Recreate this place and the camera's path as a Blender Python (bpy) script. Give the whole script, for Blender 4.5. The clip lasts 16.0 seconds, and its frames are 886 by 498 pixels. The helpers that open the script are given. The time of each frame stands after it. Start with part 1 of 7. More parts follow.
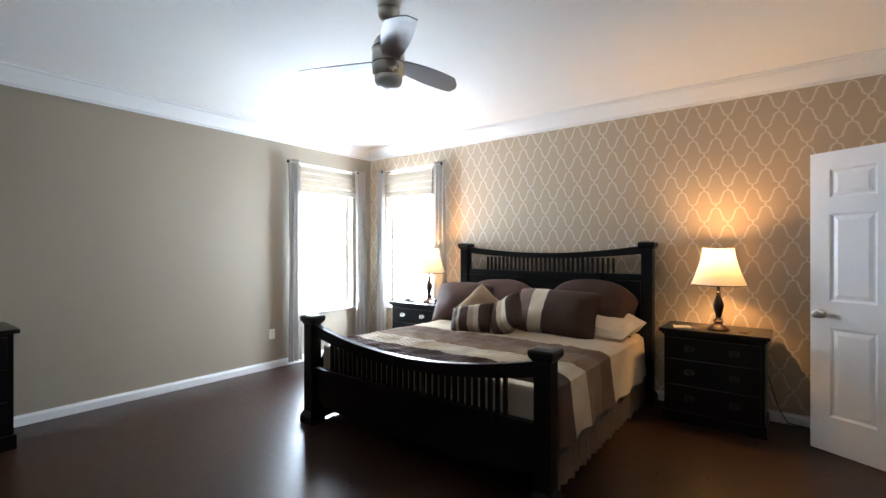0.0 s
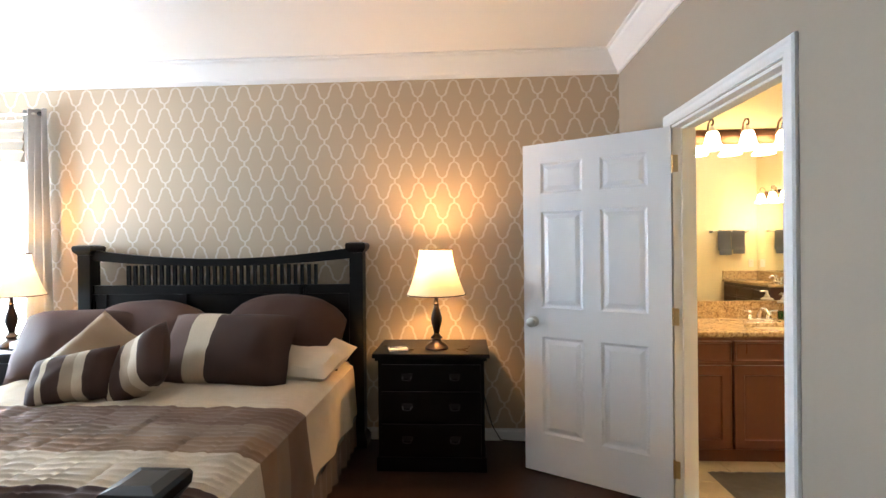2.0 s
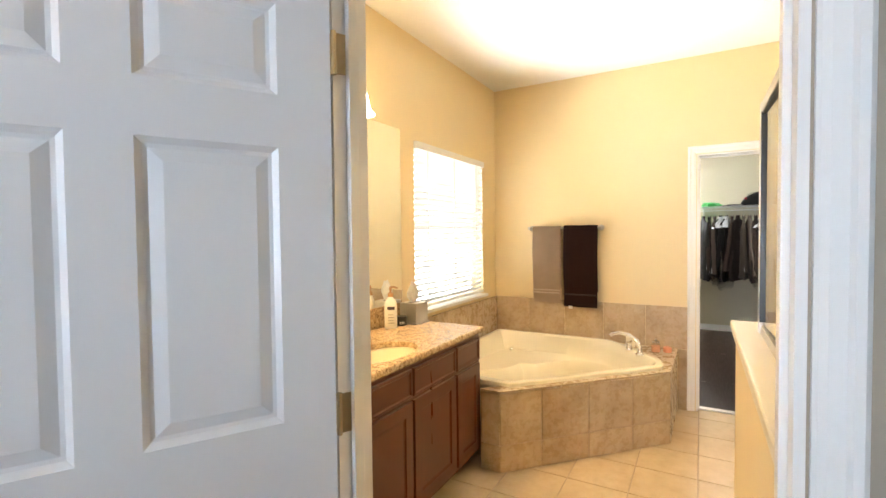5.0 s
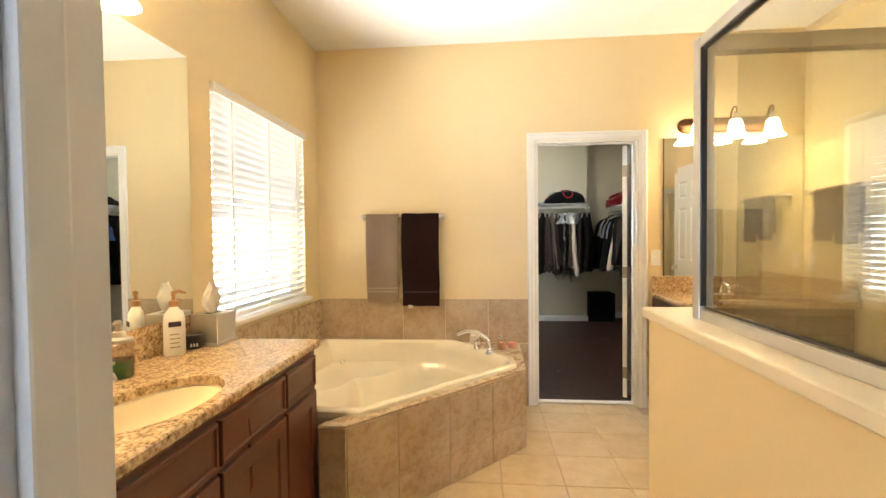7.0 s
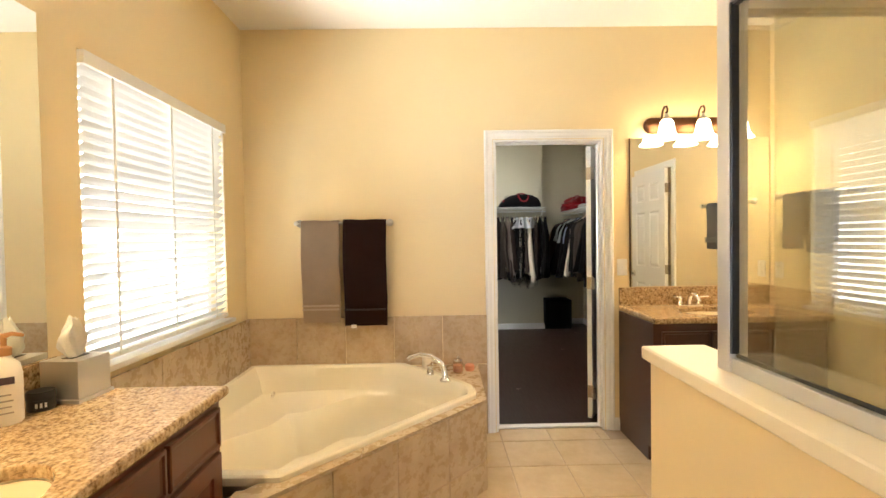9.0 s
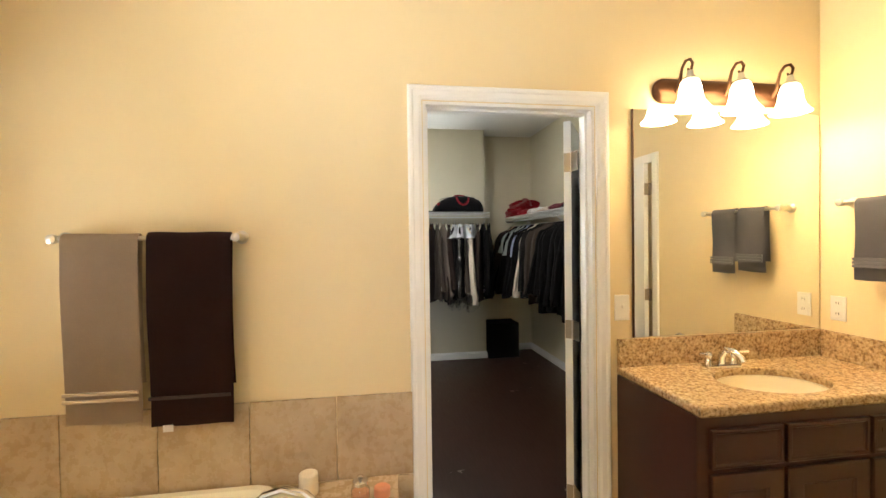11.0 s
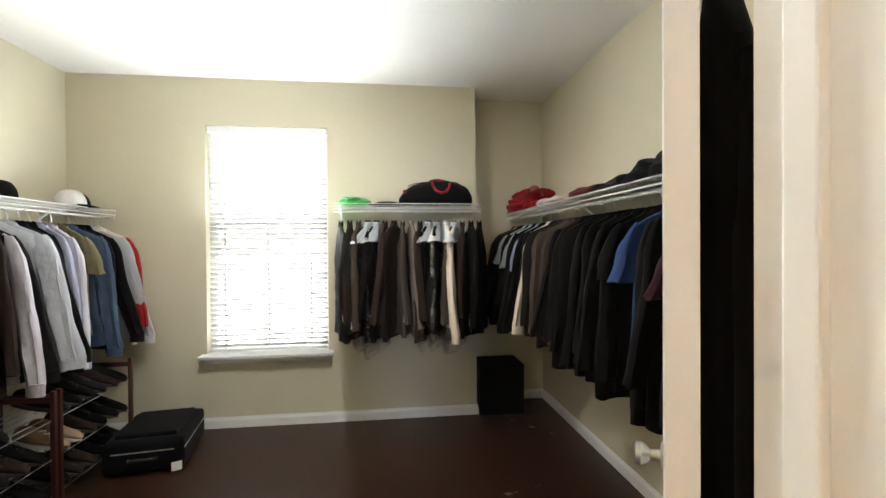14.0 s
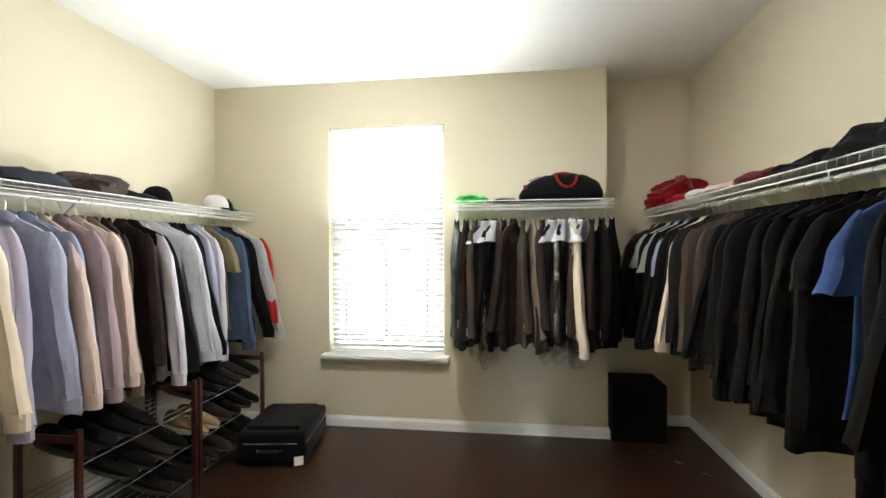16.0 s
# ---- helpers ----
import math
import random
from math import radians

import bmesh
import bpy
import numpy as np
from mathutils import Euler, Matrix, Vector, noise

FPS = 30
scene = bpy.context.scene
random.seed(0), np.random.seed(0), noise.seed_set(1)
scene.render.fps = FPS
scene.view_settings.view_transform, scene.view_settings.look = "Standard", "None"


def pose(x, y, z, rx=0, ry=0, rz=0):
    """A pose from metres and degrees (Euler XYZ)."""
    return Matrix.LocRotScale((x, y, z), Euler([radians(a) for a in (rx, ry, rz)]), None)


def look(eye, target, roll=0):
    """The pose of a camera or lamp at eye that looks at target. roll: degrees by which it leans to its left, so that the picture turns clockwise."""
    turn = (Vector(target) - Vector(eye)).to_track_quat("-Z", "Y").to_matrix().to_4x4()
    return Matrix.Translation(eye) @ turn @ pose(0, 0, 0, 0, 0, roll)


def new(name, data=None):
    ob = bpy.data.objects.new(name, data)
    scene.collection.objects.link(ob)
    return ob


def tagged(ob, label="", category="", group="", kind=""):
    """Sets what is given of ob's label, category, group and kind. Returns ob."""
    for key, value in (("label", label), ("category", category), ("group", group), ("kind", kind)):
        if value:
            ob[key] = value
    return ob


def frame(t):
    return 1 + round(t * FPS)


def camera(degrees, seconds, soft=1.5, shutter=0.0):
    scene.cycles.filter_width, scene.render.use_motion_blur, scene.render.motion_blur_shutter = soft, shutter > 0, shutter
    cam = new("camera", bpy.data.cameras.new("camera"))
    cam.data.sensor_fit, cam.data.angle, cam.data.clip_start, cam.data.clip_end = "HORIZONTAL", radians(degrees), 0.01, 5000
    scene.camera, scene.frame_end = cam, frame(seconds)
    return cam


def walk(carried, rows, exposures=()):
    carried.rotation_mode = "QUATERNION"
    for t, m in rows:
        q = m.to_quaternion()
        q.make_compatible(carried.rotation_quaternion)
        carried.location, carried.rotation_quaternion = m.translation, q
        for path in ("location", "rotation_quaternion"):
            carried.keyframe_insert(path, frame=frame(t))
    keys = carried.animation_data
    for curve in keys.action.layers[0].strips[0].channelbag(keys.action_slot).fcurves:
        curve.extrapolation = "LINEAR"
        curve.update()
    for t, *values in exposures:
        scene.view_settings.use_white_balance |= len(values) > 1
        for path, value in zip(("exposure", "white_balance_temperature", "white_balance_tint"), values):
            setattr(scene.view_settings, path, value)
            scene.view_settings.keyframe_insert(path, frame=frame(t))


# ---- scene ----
cam = camera(88.7, 16.0)
EXPOSURES = [(0.0, 0.55), (1.5, 0.83), (2.5, 0.93), (3.5, 1.04), (5.0, 0.84), (7.5, 0.55), (9.5, 0.53), (12.0, 0.40), (13.0, 0.5), (14.0, 0.62), (15.0, 0.78), (16.0, 0.80)]
PATH = [
    (0, (1.642, 0.853, 1.383), (0.423, 2.439, 1.384), -0.0),
    (0.5, (1.553, 1.092, 1.379), (0.557, 2.826, 1.389), -0.2),
    (1, (1.46, 1.366, 1.373), (0.724, 3.226, 1.386), -0.3),
    (1.5, (1.4, 1.678, 1.374), (1.003, 3.638, 1.389), -0.5),
    (2, (1.382, 2.044, 1.408), (1.282, 4.042, 1.402), -0.6),
    (2.5, (1.302, 2.4, 1.444), (1.564, 4.383, 1.404), -0.7),
    (3, (1.344, 2.722, 1.435), (1.964, 4.623, 1.4), -0.7),
    (3.5, (1.332, 3.026, 1.415), (2.356, 4.744, 1.375), 0.0),
    (4, (1.403, 3.333, 1.423), (2.728, 4.831, 1.379), -0.4),
    (4.5, (1.518, 3.608, 1.417), (3.089, 4.845, 1.371), -0.6),
    (5, (1.711, 3.8, 1.432), (3.449, 4.787, 1.372), -0.6),
    (7.5, (2.332, 4.257, 1.297), (4.33, 4.349, 1.252), -0.7),
    (8, (2.374, 4.263, 1.288), (4.372, 4.328, 1.247), -0.8),
    (8.5, (2.469, 4.256, 1.307), (4.468, 4.301, 1.266), -0.9),
    (9, (2.676, 4.227, 1.369), (4.675, 4.199, 1.324), -0.9),
    (9.5, (2.968, 4.206, 1.411), (4.962, 4.068, 1.361), -1.0),
    (12, (4.581, 3.833, 1.465), (6.552, 3.493, 1.439), -0.6),
    (12.5, (4.883, 3.697, 1.466), (6.854, 3.36, 1.44), -0.4),
    (13, (5.141, 3.57, 1.469), (7.112, 3.234, 1.447), -0.3),
    (13.5, (5.368, 3.455, 1.47), (7.342, 3.131, 1.45), -0.4),
    (14, (5.552, 3.426, 1.471), (7.536, 3.172, 1.454), -0.4),
    (14.5, (5.674, 3.42, 1.444), (7.669, 3.285, 1.44), -0.4),
    (15, (5.752, 3.406, 1.451), (7.752, 3.395, 1.444), -0.4),
    (15.5, (5.796, 3.413, 1.445), (7.793, 3.528, 1.447), -0.3),
    (16, (5.829, 3.418, 1.454), (7.811, 3.687, 1.453), -0.3),
]
walk(cam, [(t, look(eye, target, roll)) for t, eye, target, roll in PATH], EXPOSURES)

# ---- plan (metres) ----
BW, BE, BS, BN = -3.135, 2.492, -1.7, 5.36        # bedroom
BC = 2.79
TW, TE, TS, TN = 2.612, 5.832, 1.88, 5.55          # bathroom
TC = 2.82
KW, KE, KS, KN = 5.952, 9.415, 1.93, 5.875        # closet
KE2, KSTEP = 9.742, 2.643                          # recess beside the chase
KC = 2.83
D1 = (3.672, 4.54, 2.05)                            # bathroom door opening in x = BE..TW
D2 = (3.055, 3.825, 2.05)                          # closet door opening in x = TE..KW

# ---- world and lights ----
world = bpy.data.worlds.new("sky")
scene.world = world
world.use_nodes = True
wn = world.node_tree.nodes
sky = wn.new("ShaderNodeTexSky")
sky.sky_type = "NISHITA"
sky.sun_disc = False
sky.sun_elevation, sky.sun_rotation = radians(55), radians(200)
wn["Background"].inputs["Strength"].default_value = 0.12
world.node_tree.links.new(sky.outputs["Color"], wn["Background"].inputs["Color"])

sun = new("sun", bpy.data.lights.new("sun", "SUN"))
sun.data.energy, sun.data.angle, sun.data.color = 2.5, radians(0.5), (1.0, 0.95, 0.87)
sun.matrix_world = look((0, 0, 20), (1.4, 9.0, 7.0))


def area(name, eye, target, w, h, watts, color):
    lamp = new(name, bpy.data.lights.new(name, "AREA"))
    lamp.data.shape, lamp.data.size, lamp.data.size_y = "RECTANGLE", w, h
    lamp.data.energy, lamp.data.color = watts, color
    lamp.matrix_world = look(eye, target)
    return lamp


def point(name, place, watts, color, radius=0.03):
    lamp = new(name, bpy.data.lights.new(name, "POINT"))
    lamp.data.energy, lamp.data.color, lamp.data.shadow_soft_size = watts, color, radius
    lamp.location = place
    return lamp


DAY = (0.645, 0.80, 1.0)
WARM = (1.0, 0.55, 0.21)
area("window_light_west", (BW - 0.22, 4.62, 1.38), (BW + 3, 4.62, 1.75), 0.8, 1.5, 122, DAY)
area("window_light_north", (-2.40, BN + 0.22, 1.38), (-2.40, BN - 3, 1.75), 0.8, 1.5, 138, DAY)
# daylight that the slats throw up into the room, in the plane of the two blinds
slat_light = area("window_light_bath", (4.78, TN - 0.10, 1.30), (4.68, TN - 1.1, 2.25), 0.75, 0.26, 15, (1.0, 0.97, 0.91))
slat_light.data.spread = radians(90)
area("ground_glow_bath", (4.96, TN + 0.95, 0.55), (4.96, TN, 1.55), 1.3, 1.0, 48, (1.0, 0.97, 0.93))
slat_light = area("window_light_closet", (KE - 0.10, 4.38, 1.5), (KE - 1.1, 4.38, 2.5), 0.9, 0.26, 27, (0.92, 0.98, 1.0))
slat_light.data.spread = radians(150)
area("ground_glow_closet", (KE + 0.95, 4.38, 0.45), (KE, 4.38, 1.5), 1.7, 1.3, 72, (0.90, 0.98, 1.0))

# ---- materials ----
MATS = {}


def mat_base(name):
    m = bpy.data.materials.new(name)
    m.use_nodes = True
    nt = m.node_tree
    return m, nt, nt.nodes["Principled BSDF"], nt.nodes["Material Output"]


def mixed(nt, fac, a, b, mode="MIX"):
    n = nt.nodes.new("ShaderNodeMix")
    n.data_type, n.blend_type = "RGBA", mode
    for k, v in ((0, fac), (6, a), (7, b)):
        if isinstance(v, (int, float)):
            n.inputs[k].default_value = v
        elif isinstance(v, tuple):
            n.inputs[k].default_value = (*v[:3], 1)
        else:
            nt.links.new(v, n.inputs[k])
    return n.outputs[2]


def maths(nt, op, a, b=0.0, c=0.0):
    n = nt.nodes.new("ShaderNodeMath")
    n.operation = op
    for k, v in enumerate((a, b, c)):
        if isinstance(v, (int, float)):
            n.inputs[k].default_value = v
        else:
            nt.links.new(v, n.inputs[k])
    return n.outputs[0]


def noise_of(nt, scale, detail=3.0, rough=0.55, vec=None, stretch=None):
    tc = nt.nodes.new("ShaderNodeTexCoord")
    src = tc.outputs["Object"] if vec is None else vec
    if stretch:
        mp = nt.nodes.new("ShaderNodeMapping")
        mp.inputs["Scale"].default_value = stretch
        nt.links.new(src, mp.inputs["Vector"])
        src = mp.outputs["Vector"]
    n = nt.nodes.new("ShaderNodeTexNoise")
    n.inputs["Scale"].default_value, n.inputs["Detail"].default_value, n.inputs["Roughness"].default_value = scale, detail, rough
    nt.links.new(src, n.inputs["Vector"])
    return n.outputs["Fac"]


def ramp(nt, fac, stops):
    n = nt.nodes.new("ShaderNodeValToRGB")
    el = n.color_ramp.elements
    el[0].position, el[0].color = stops[0][0], (*stops[0][1], 1)
    el[1].position, el[1].color = stops[-1][0], (*stops[-1][1], 1)
    for p, c in stops[1:-1]:
        el.new(p).color = (*c, 1)
    nt.links.new(fac, n.inputs["Fac"])
    return n.outputs["Color"]


def bumped(nt, bsdf, height, strength, dist=0.002):
    b = nt.nodes.new("ShaderNodeBump")
    b.inputs["Strength"].default_value, b.inputs["Distance"].default_value = strength, dist
    nt.links.new(height, b.inputs["Height"])
    nt.links.new(b.outputs["Normal"], bsdf.inputs["Normal"])


def surface(name, col, rough=0.5, metal=0.0, var=0.12, scale=3.0, fine=90.0, bump=0.15, dist=0.001, stretch=None, sheen=0.0, vary=0.0, spec=0.5):
    """Plain surface with mottling at two scales and a fine relief."""
    if name in MATS:
        return MATS[name]
    m, nt, bsdf, out = mat_base(name)
    big = noise_of(nt, scale, 4.0, 0.6, stretch=stretch)
    small = noise_of(nt, fine, 2.0, 0.5, stretch=stretch)
    dark = tuple(c * (1 - var) for c in col)
    light = tuple(min(1.0, c * (1 + var)) for c in col)
    c = mixed(nt, big, dark, light)
    c = mixed(nt, maths(nt, "MULTIPLY", small, min(1.0, var * 2)), c, tuple(k * 0.8 for k in col))
    if vary:
        oi = nt.nodes.new("ShaderNodeObjectInfo")
        c = mixed(nt, maths(nt, "MULTIPLY", oi.outputs["Random"], vary), c, tuple(k * 0.55 for k in col))
    nt.links.new(c, bsdf.inputs["Base Color"])
    r = maths(nt, "MULTIPLY_ADD", big, 0.16, rough - 0.08)
    nt.links.new(r, bsdf.inputs["Roughness"])
    bsdf.inputs["Metallic"].default_value = metal
    bsdf.inputs["Specular IOR Level"].default_value = spec
    if sheen:
        bsdf.inputs["Sheen Weight"].default_value = sheen
    if bump:
        bumped(nt, bsdf, small, bump, dist)
    MATS[name] = m
    return m


def glow(name, col, strength, base=(0.9, 0.87, 0.8)):
    m, nt, bsdf, out = mat_base(name)
    bsdf.inputs["Base Color"].default_value = (*base, 1)
    bsdf.inputs["Roughness"].default_value = 0.35
    bsdf.inputs["Emission Color"].default_value = (*col, 1)
    bsdf.inputs["Emission Strength"].default_value = strength
    return m


def see_through(name, col, amount, rough=0.5, lucent=True):
    """Cloth or slats that let part of the light through."""
    m, nt, bsdf, out = mat_base(name)
    weave = noise_of(nt, 160, 2.0)
    c = mixed(nt, weave, tuple(k * 0.88 for k in col), col)
    nt.links.new(c, bsdf.inputs["Base Color"])
    bsdf.inputs["Roughness"].default_value = rough
    t = nt.nodes.new("ShaderNodeBsdfTranslucent")
    nt.links.new(c, t.inputs["Color"])
    mix = nt.nodes.new("ShaderNodeMixShader")
    mix.inputs[0].default_value = amount
    nt.links.new(bsdf.outputs[0], mix.inputs[1])
    nt.links.new(t.outputs[0], mix.inputs[2])
    nt.links.new(mix.outputs[0], out.inputs["Surface"])
    return m


def clear_glass(name, tint=(1, 1, 1), gloss=0.0):
    m, nt, bsdf, out = mat_base(name)
    fr = nt.nodes.new("ShaderNodeLayerWeight")
    fr.inputs["Blend"].default_value = 0.5
    gl = nt.nodes.new("ShaderNodeBsdfGlossy")
    gl.inputs["Roughness"].default_value = 0.0
    tr = nt.nodes.new("ShaderNodeBsdfTransparent")
    tr.inputs["Color"].default_value = (*tint, 1)
    mix = nt.nodes.new("ShaderNodeMixShader")
    f = maths(nt, "MULTIPLY_ADD", maths(nt, "POWER", fr.outputs["Facing"], 5.0), 0.9, 0.035 + gloss)
    nt.links.new(f, mix.inputs[0])
    nt.links.new(tr.outputs[0], mix.inputs[1])
    nt.links.new(gl.outputs[0], mix.inputs[2])
    nt.links.new(mix.outputs[0], out.inputs["Surface"])
    return m


def granite():
    m, nt, bsdf, out = mat_base("granite")
    a = noise_of(nt, 34, 5.0, 0.65)
    b = noise_of(nt, 85, 3.0, 0.6)
    d = noise_of(nt, 9, 3.0, 0.6)
    c = ramp(nt, a, [(0.32, (0.05, 0.03, 0.02)), (0.43, (0.25, 0.14, 0.06)), (0.53, (0.50, 0.34, 0.17)), (0.68, (0.70, 0.55, 0.34))])
    c2 = ramp(nt, b, [(0.38, (0.03, 0.02, 0.015)), (0.48, (0.45, 0.31, 0.16)), (0.62, (0.76, 0.63, 0.43))])
    c = mixed(nt, 0.5, c, c2)
    c = mixed(nt, maths(nt, "MULTIPLY", d, 0.35), c, (0.42, 0.27, 0.13))
    nt.links.new(c, bsdf.inputs["Base Color"])
    bsdf.inputs["Roughness"].default_value = 0.06
    return m


def stone_tile(name, ca, cb, cc, rough=0.38):
    m, nt, bsdf, out = mat_base(name)
    oi = nt.nodes.new("ShaderNodeObjectInfo")
    tc = nt.nodes.new("ShaderNodeTexCoord")
    off = nt.nodes.new("ShaderNodeVectorMath")
    off.operation = "MULTIPLY_ADD"
    nt.links.new(oi.outputs["Random"], off.inputs[0])
    off.inputs[1].default_value = (37, 17, 53)
    nt.links.new(tc.outputs["Object"], off.inputs[2])
    v = off.outputs[0]
    a = noise_of(nt, 5.5, 6.0, 0.62, v)
    b = noise_of(nt, 26, 4.0, 0.6, v)
    c = ramp(nt, a, [(0.30, ca), (0.5, cb), (0.70, cc)])
    c = mixed(nt, maths(nt, "MULTIPLY", b, 0.45), c, tuple(k * 0.78 for k in cb))
    c = mixed(nt, maths(nt, "MULTIPLY", oi.outputs["Random"], 0.16), c, tuple(k * 0.7 for k in ca))
    nt.links.new(c, bsdf.inputs["Base Color"])
    nt.links.new(maths(nt, "MULTIPLY_ADD", b, 0.2, rough - 0.1), bsdf.inputs["Roughness"])
    bumped(nt, bsdf, b, 0.25, 0.0015)
    return m


def stained_floor(name, dark, mid, rough, plank=None):
    m, nt, bsdf, out = mat_base(name)
    bsdf.inputs["Specular IOR Level"].default_value = 0.42 if plank else 0.45
    a = noise_of(nt, 1.3, 5.0, 0.62)
    b = noise_of(nt, 22, 4.0, 0.6, stretch=plank)
    c = mixed(nt, a, dark, mid)
    c = mixed(nt, maths(nt, "MULTIPLY", b, 0.55), c, tuple(k * 0.45 for k in dark))
    if plank:
        # pale scuffs: short broken scratches
        vor = nt.nodes.new("ShaderNodeTexVoronoi")
        vor.feature = "DISTANCE_TO_EDGE"
        vor.inputs["Scale"].default_value = 2.6
        thin = maths(nt, "LESS_THAN", vor.outputs["Distance"], 0.010)
        few = maths(nt, "GREATER_THAN", noise_of(nt, 9, 3.0, 0.7), 0.60)
        rare = maths(nt, "GREATER_THAN", noise_of(nt, 1.7, 1.0), 0.52)
        c = mixed(nt, maths(nt, "MULTIPLY", maths(nt, "MULTIPLY", thin, few), maths(nt, "MULTIPLY", rare, 0.6)), c, (0.42, 0.36, 0.31))
    nt.links.new(c, bsdf.inputs["Base Color"])
    nt.links.new(maths(nt, "MULTIPLY_ADD", b, 0.22, rough - 0.1), bsdf.inputs["Roughness"])
    bumped(nt, bsdf, b, 0.12, 0.002)
    return m


def trellis_paper():
    """Printed lattice: pale ogee outlines with small lobes on a tan ground."""
    m, nt, bsdf, out = mat_base("trellis_wallpaper")
    tc = nt.nodes.new("ShaderNodeTexCoord")
    sep = nt.nodes.new("ShaderNodeSeparateXYZ")
    nt.links.new(tc.outputs["Object"], sep.inputs[0])
    wob = noise_of(nt, 7, 2.0)
    u = maths(nt, "DIVIDE", maths(nt, "SUBTRACT", maths(nt, "MULTIPLY_ADD", wob, 0.006, sep.outputs["X"]), 1.568), PAPER_W)
    v = maths(nt, "DIVIDE", maths(nt, "SUBTRACT", sep.outputs["Z"], 2.20), PAPER_H)
    # half width of a cell along its height: a neck, a dome, a small step, a dome, a neck
    tri = maths(nt, "SUBTRACT", 1.0, maths(nt, "MULTIPLY", maths(nt, "ABSOLUTE", maths(nt, "SUBTRACT", maths(nt, "FRACT", maths(nt, "ADD", v, 50.0)), 0.5)), 2.0))
    half = [(0.0, 0.0), (0.105, 0.006), (0.130, 0.070), (0.175, 0.128), (0.245, 0.178), (0.32, 0.206), (0.385, 0.206), (0.41, 0.198), (0.44, 0.232)]
    half += [(1 - p, 0.5 - w) for p, w in reversed(half)]
    g = ramp(nt, tri, [(p, (w, w, w)) for p, w in half])
    slant = [(0.0, 0.45), (0.09, 0.45), (0.12, 0.86), (0.18, 0.66), (0.28, 0.50), (0.40, 0.45)]
    slant += [(1 - p, w) for p, w in reversed(slant)]
    wide = ramp(nt, tri, [(p, (w, w, w)) for p, w in slant])
    lines = None
    for sgn in (1.0, -1.0):
        f = maths(nt, "FRACT", maths(nt, "ADD", maths(nt, "MULTIPLY_ADD", g, sgn, u), 100.5))
        d = maths(nt, "ABSOLUTE", maths(nt, "SUBTRACT", f, 0.5))
        lines = d if lines is None else maths(nt, "MINIMUM", lines, d)
    mask = nt.nodes.new("ShaderNodeMapRange")
    mask.inputs["From Min"].default_value, mask.inputs["From Max"].default_value = 0.108, 0.066
    nt.links.new(maths(nt, "DIVIDE", lines, wide), mask.inputs["Value"])
    wear = noise_of(nt, 45, 4.0, 0.65)
    fade = maths(nt, "MULTIPLY", mask.outputs[0], maths(nt, "MULTIPLY_ADD", wear, 0.7, 0.5))
    base = mixed(nt, noise_of(nt, 2.0, 4.0), (0.49, 0.380, 0.262), (0.53, 0.420, 0.296))
    c = mixed(nt, fade, base, (0.70, 0.64, 0.56))
    nt.links.new(c, bsdf.inputs["Base Color"])
    nt.links.new(maths(nt, "MULTIPLY_ADD", fade, -0.25, 0.60), bsdf.inputs["Roughness"])
    bumped(nt, bsdf, noise_of(nt, 150, 2.0), 0.12, 0.001)
    return m


PAPER_W, PAPER_H = 0.1745, 0.299
M_PAPER = trellis_paper()
M_TAUPE = surface("taupe_wall_paint", (0.36, 0.305, 0.235), 0.62, var=0.03, fine=70, bump=0.22, dist=0.0015)
M_YELLOW = surface("warm_yellow_wall_paint", (0.76, 0.625, 0.375), 0.55, var=0.03, fine=70, bump=0.22, dist=0.0015)
M_CREAM = surface("cream_wall_paint", (0.64, 0.585, 0.44), 0.6, var=0.03, fine=70, bump=0.22, dist=0.0015)
M_CEIL = surface("white_ceiling_paint", (0.80, 0.785, 0.75), 0.75, var=0.025, fine=38, bump=0.3, dist=0.003)
M_TRIM = surface("white_trim_paint", (0.82, 0.82, 0.81), 0.32, var=0.02, fine=60, bump=0.05)
M_DOOR = surface("white_door_paint", (0.80, 0.81, 0.83), 0.36, var=0.02, fine=120, bump=0.1, stretch=(1, 1, 0.12))
M_BEDFLOOR = stained_floor("stained_brown_floor", (0.022, 0.0085, 0.0045), (0.054, 0.021, 0.011), 0.31)
M_CLOSETFLOOR = stained_floor("dark_wood_floor", (0.022, 0.0088, 0.0052), (0.052, 0.020, 0.0115), 0.34, (0.25, 4.0, 1.0))
M_BLACKWOOD = surface("black_stained_wood", (0.0035, 0.003, 0.003), 0.30, var=0.35, scale=6, fine=60, bump=0.12, stretch=(1, 1, 0.2), spec=0.3)
M_CHERRY = surface("cherry_stained_wood", (0.115, 0.033, 0.016), 0.30, var=0.3, scale=7, fine=50, bump=0.1, stretch=(1, 1, 0.15))
M_ESPRESSO = surface("espresso_wood", (0.055, 0.020, 0.012), 0.30, var=0.3, scale=7, fine=50, bump=0.1, stretch=(1, 1, 0.15))
M_CHROME = surface("chrome", (0.78, 0.78, 0.79), 0.14, 1.0, var=0.04, bump=0.0)
M_NICKEL = surface("brushed_nickel", (0.60, 0.575, 0.53), 0.30, 1.0, var=0.08, fine=200, bump=0.05)
M_BRONZE = surface("oil_rubbed_bronze", (0.115, 0.052, 0.026), 0.36, 0.85, var=0.25, bump=0.1)
M_HINGE = surface("dull_nickel_hinge", (0.36, 0.32, 0.27), 0.38, 1.0, var=0.12, fine=120, bump=0.05)
M_BRASS = surface("pale_brass", (0.62, 0.47, 0.25), 0.35, 1.0, var=0.12, bump=0.05)
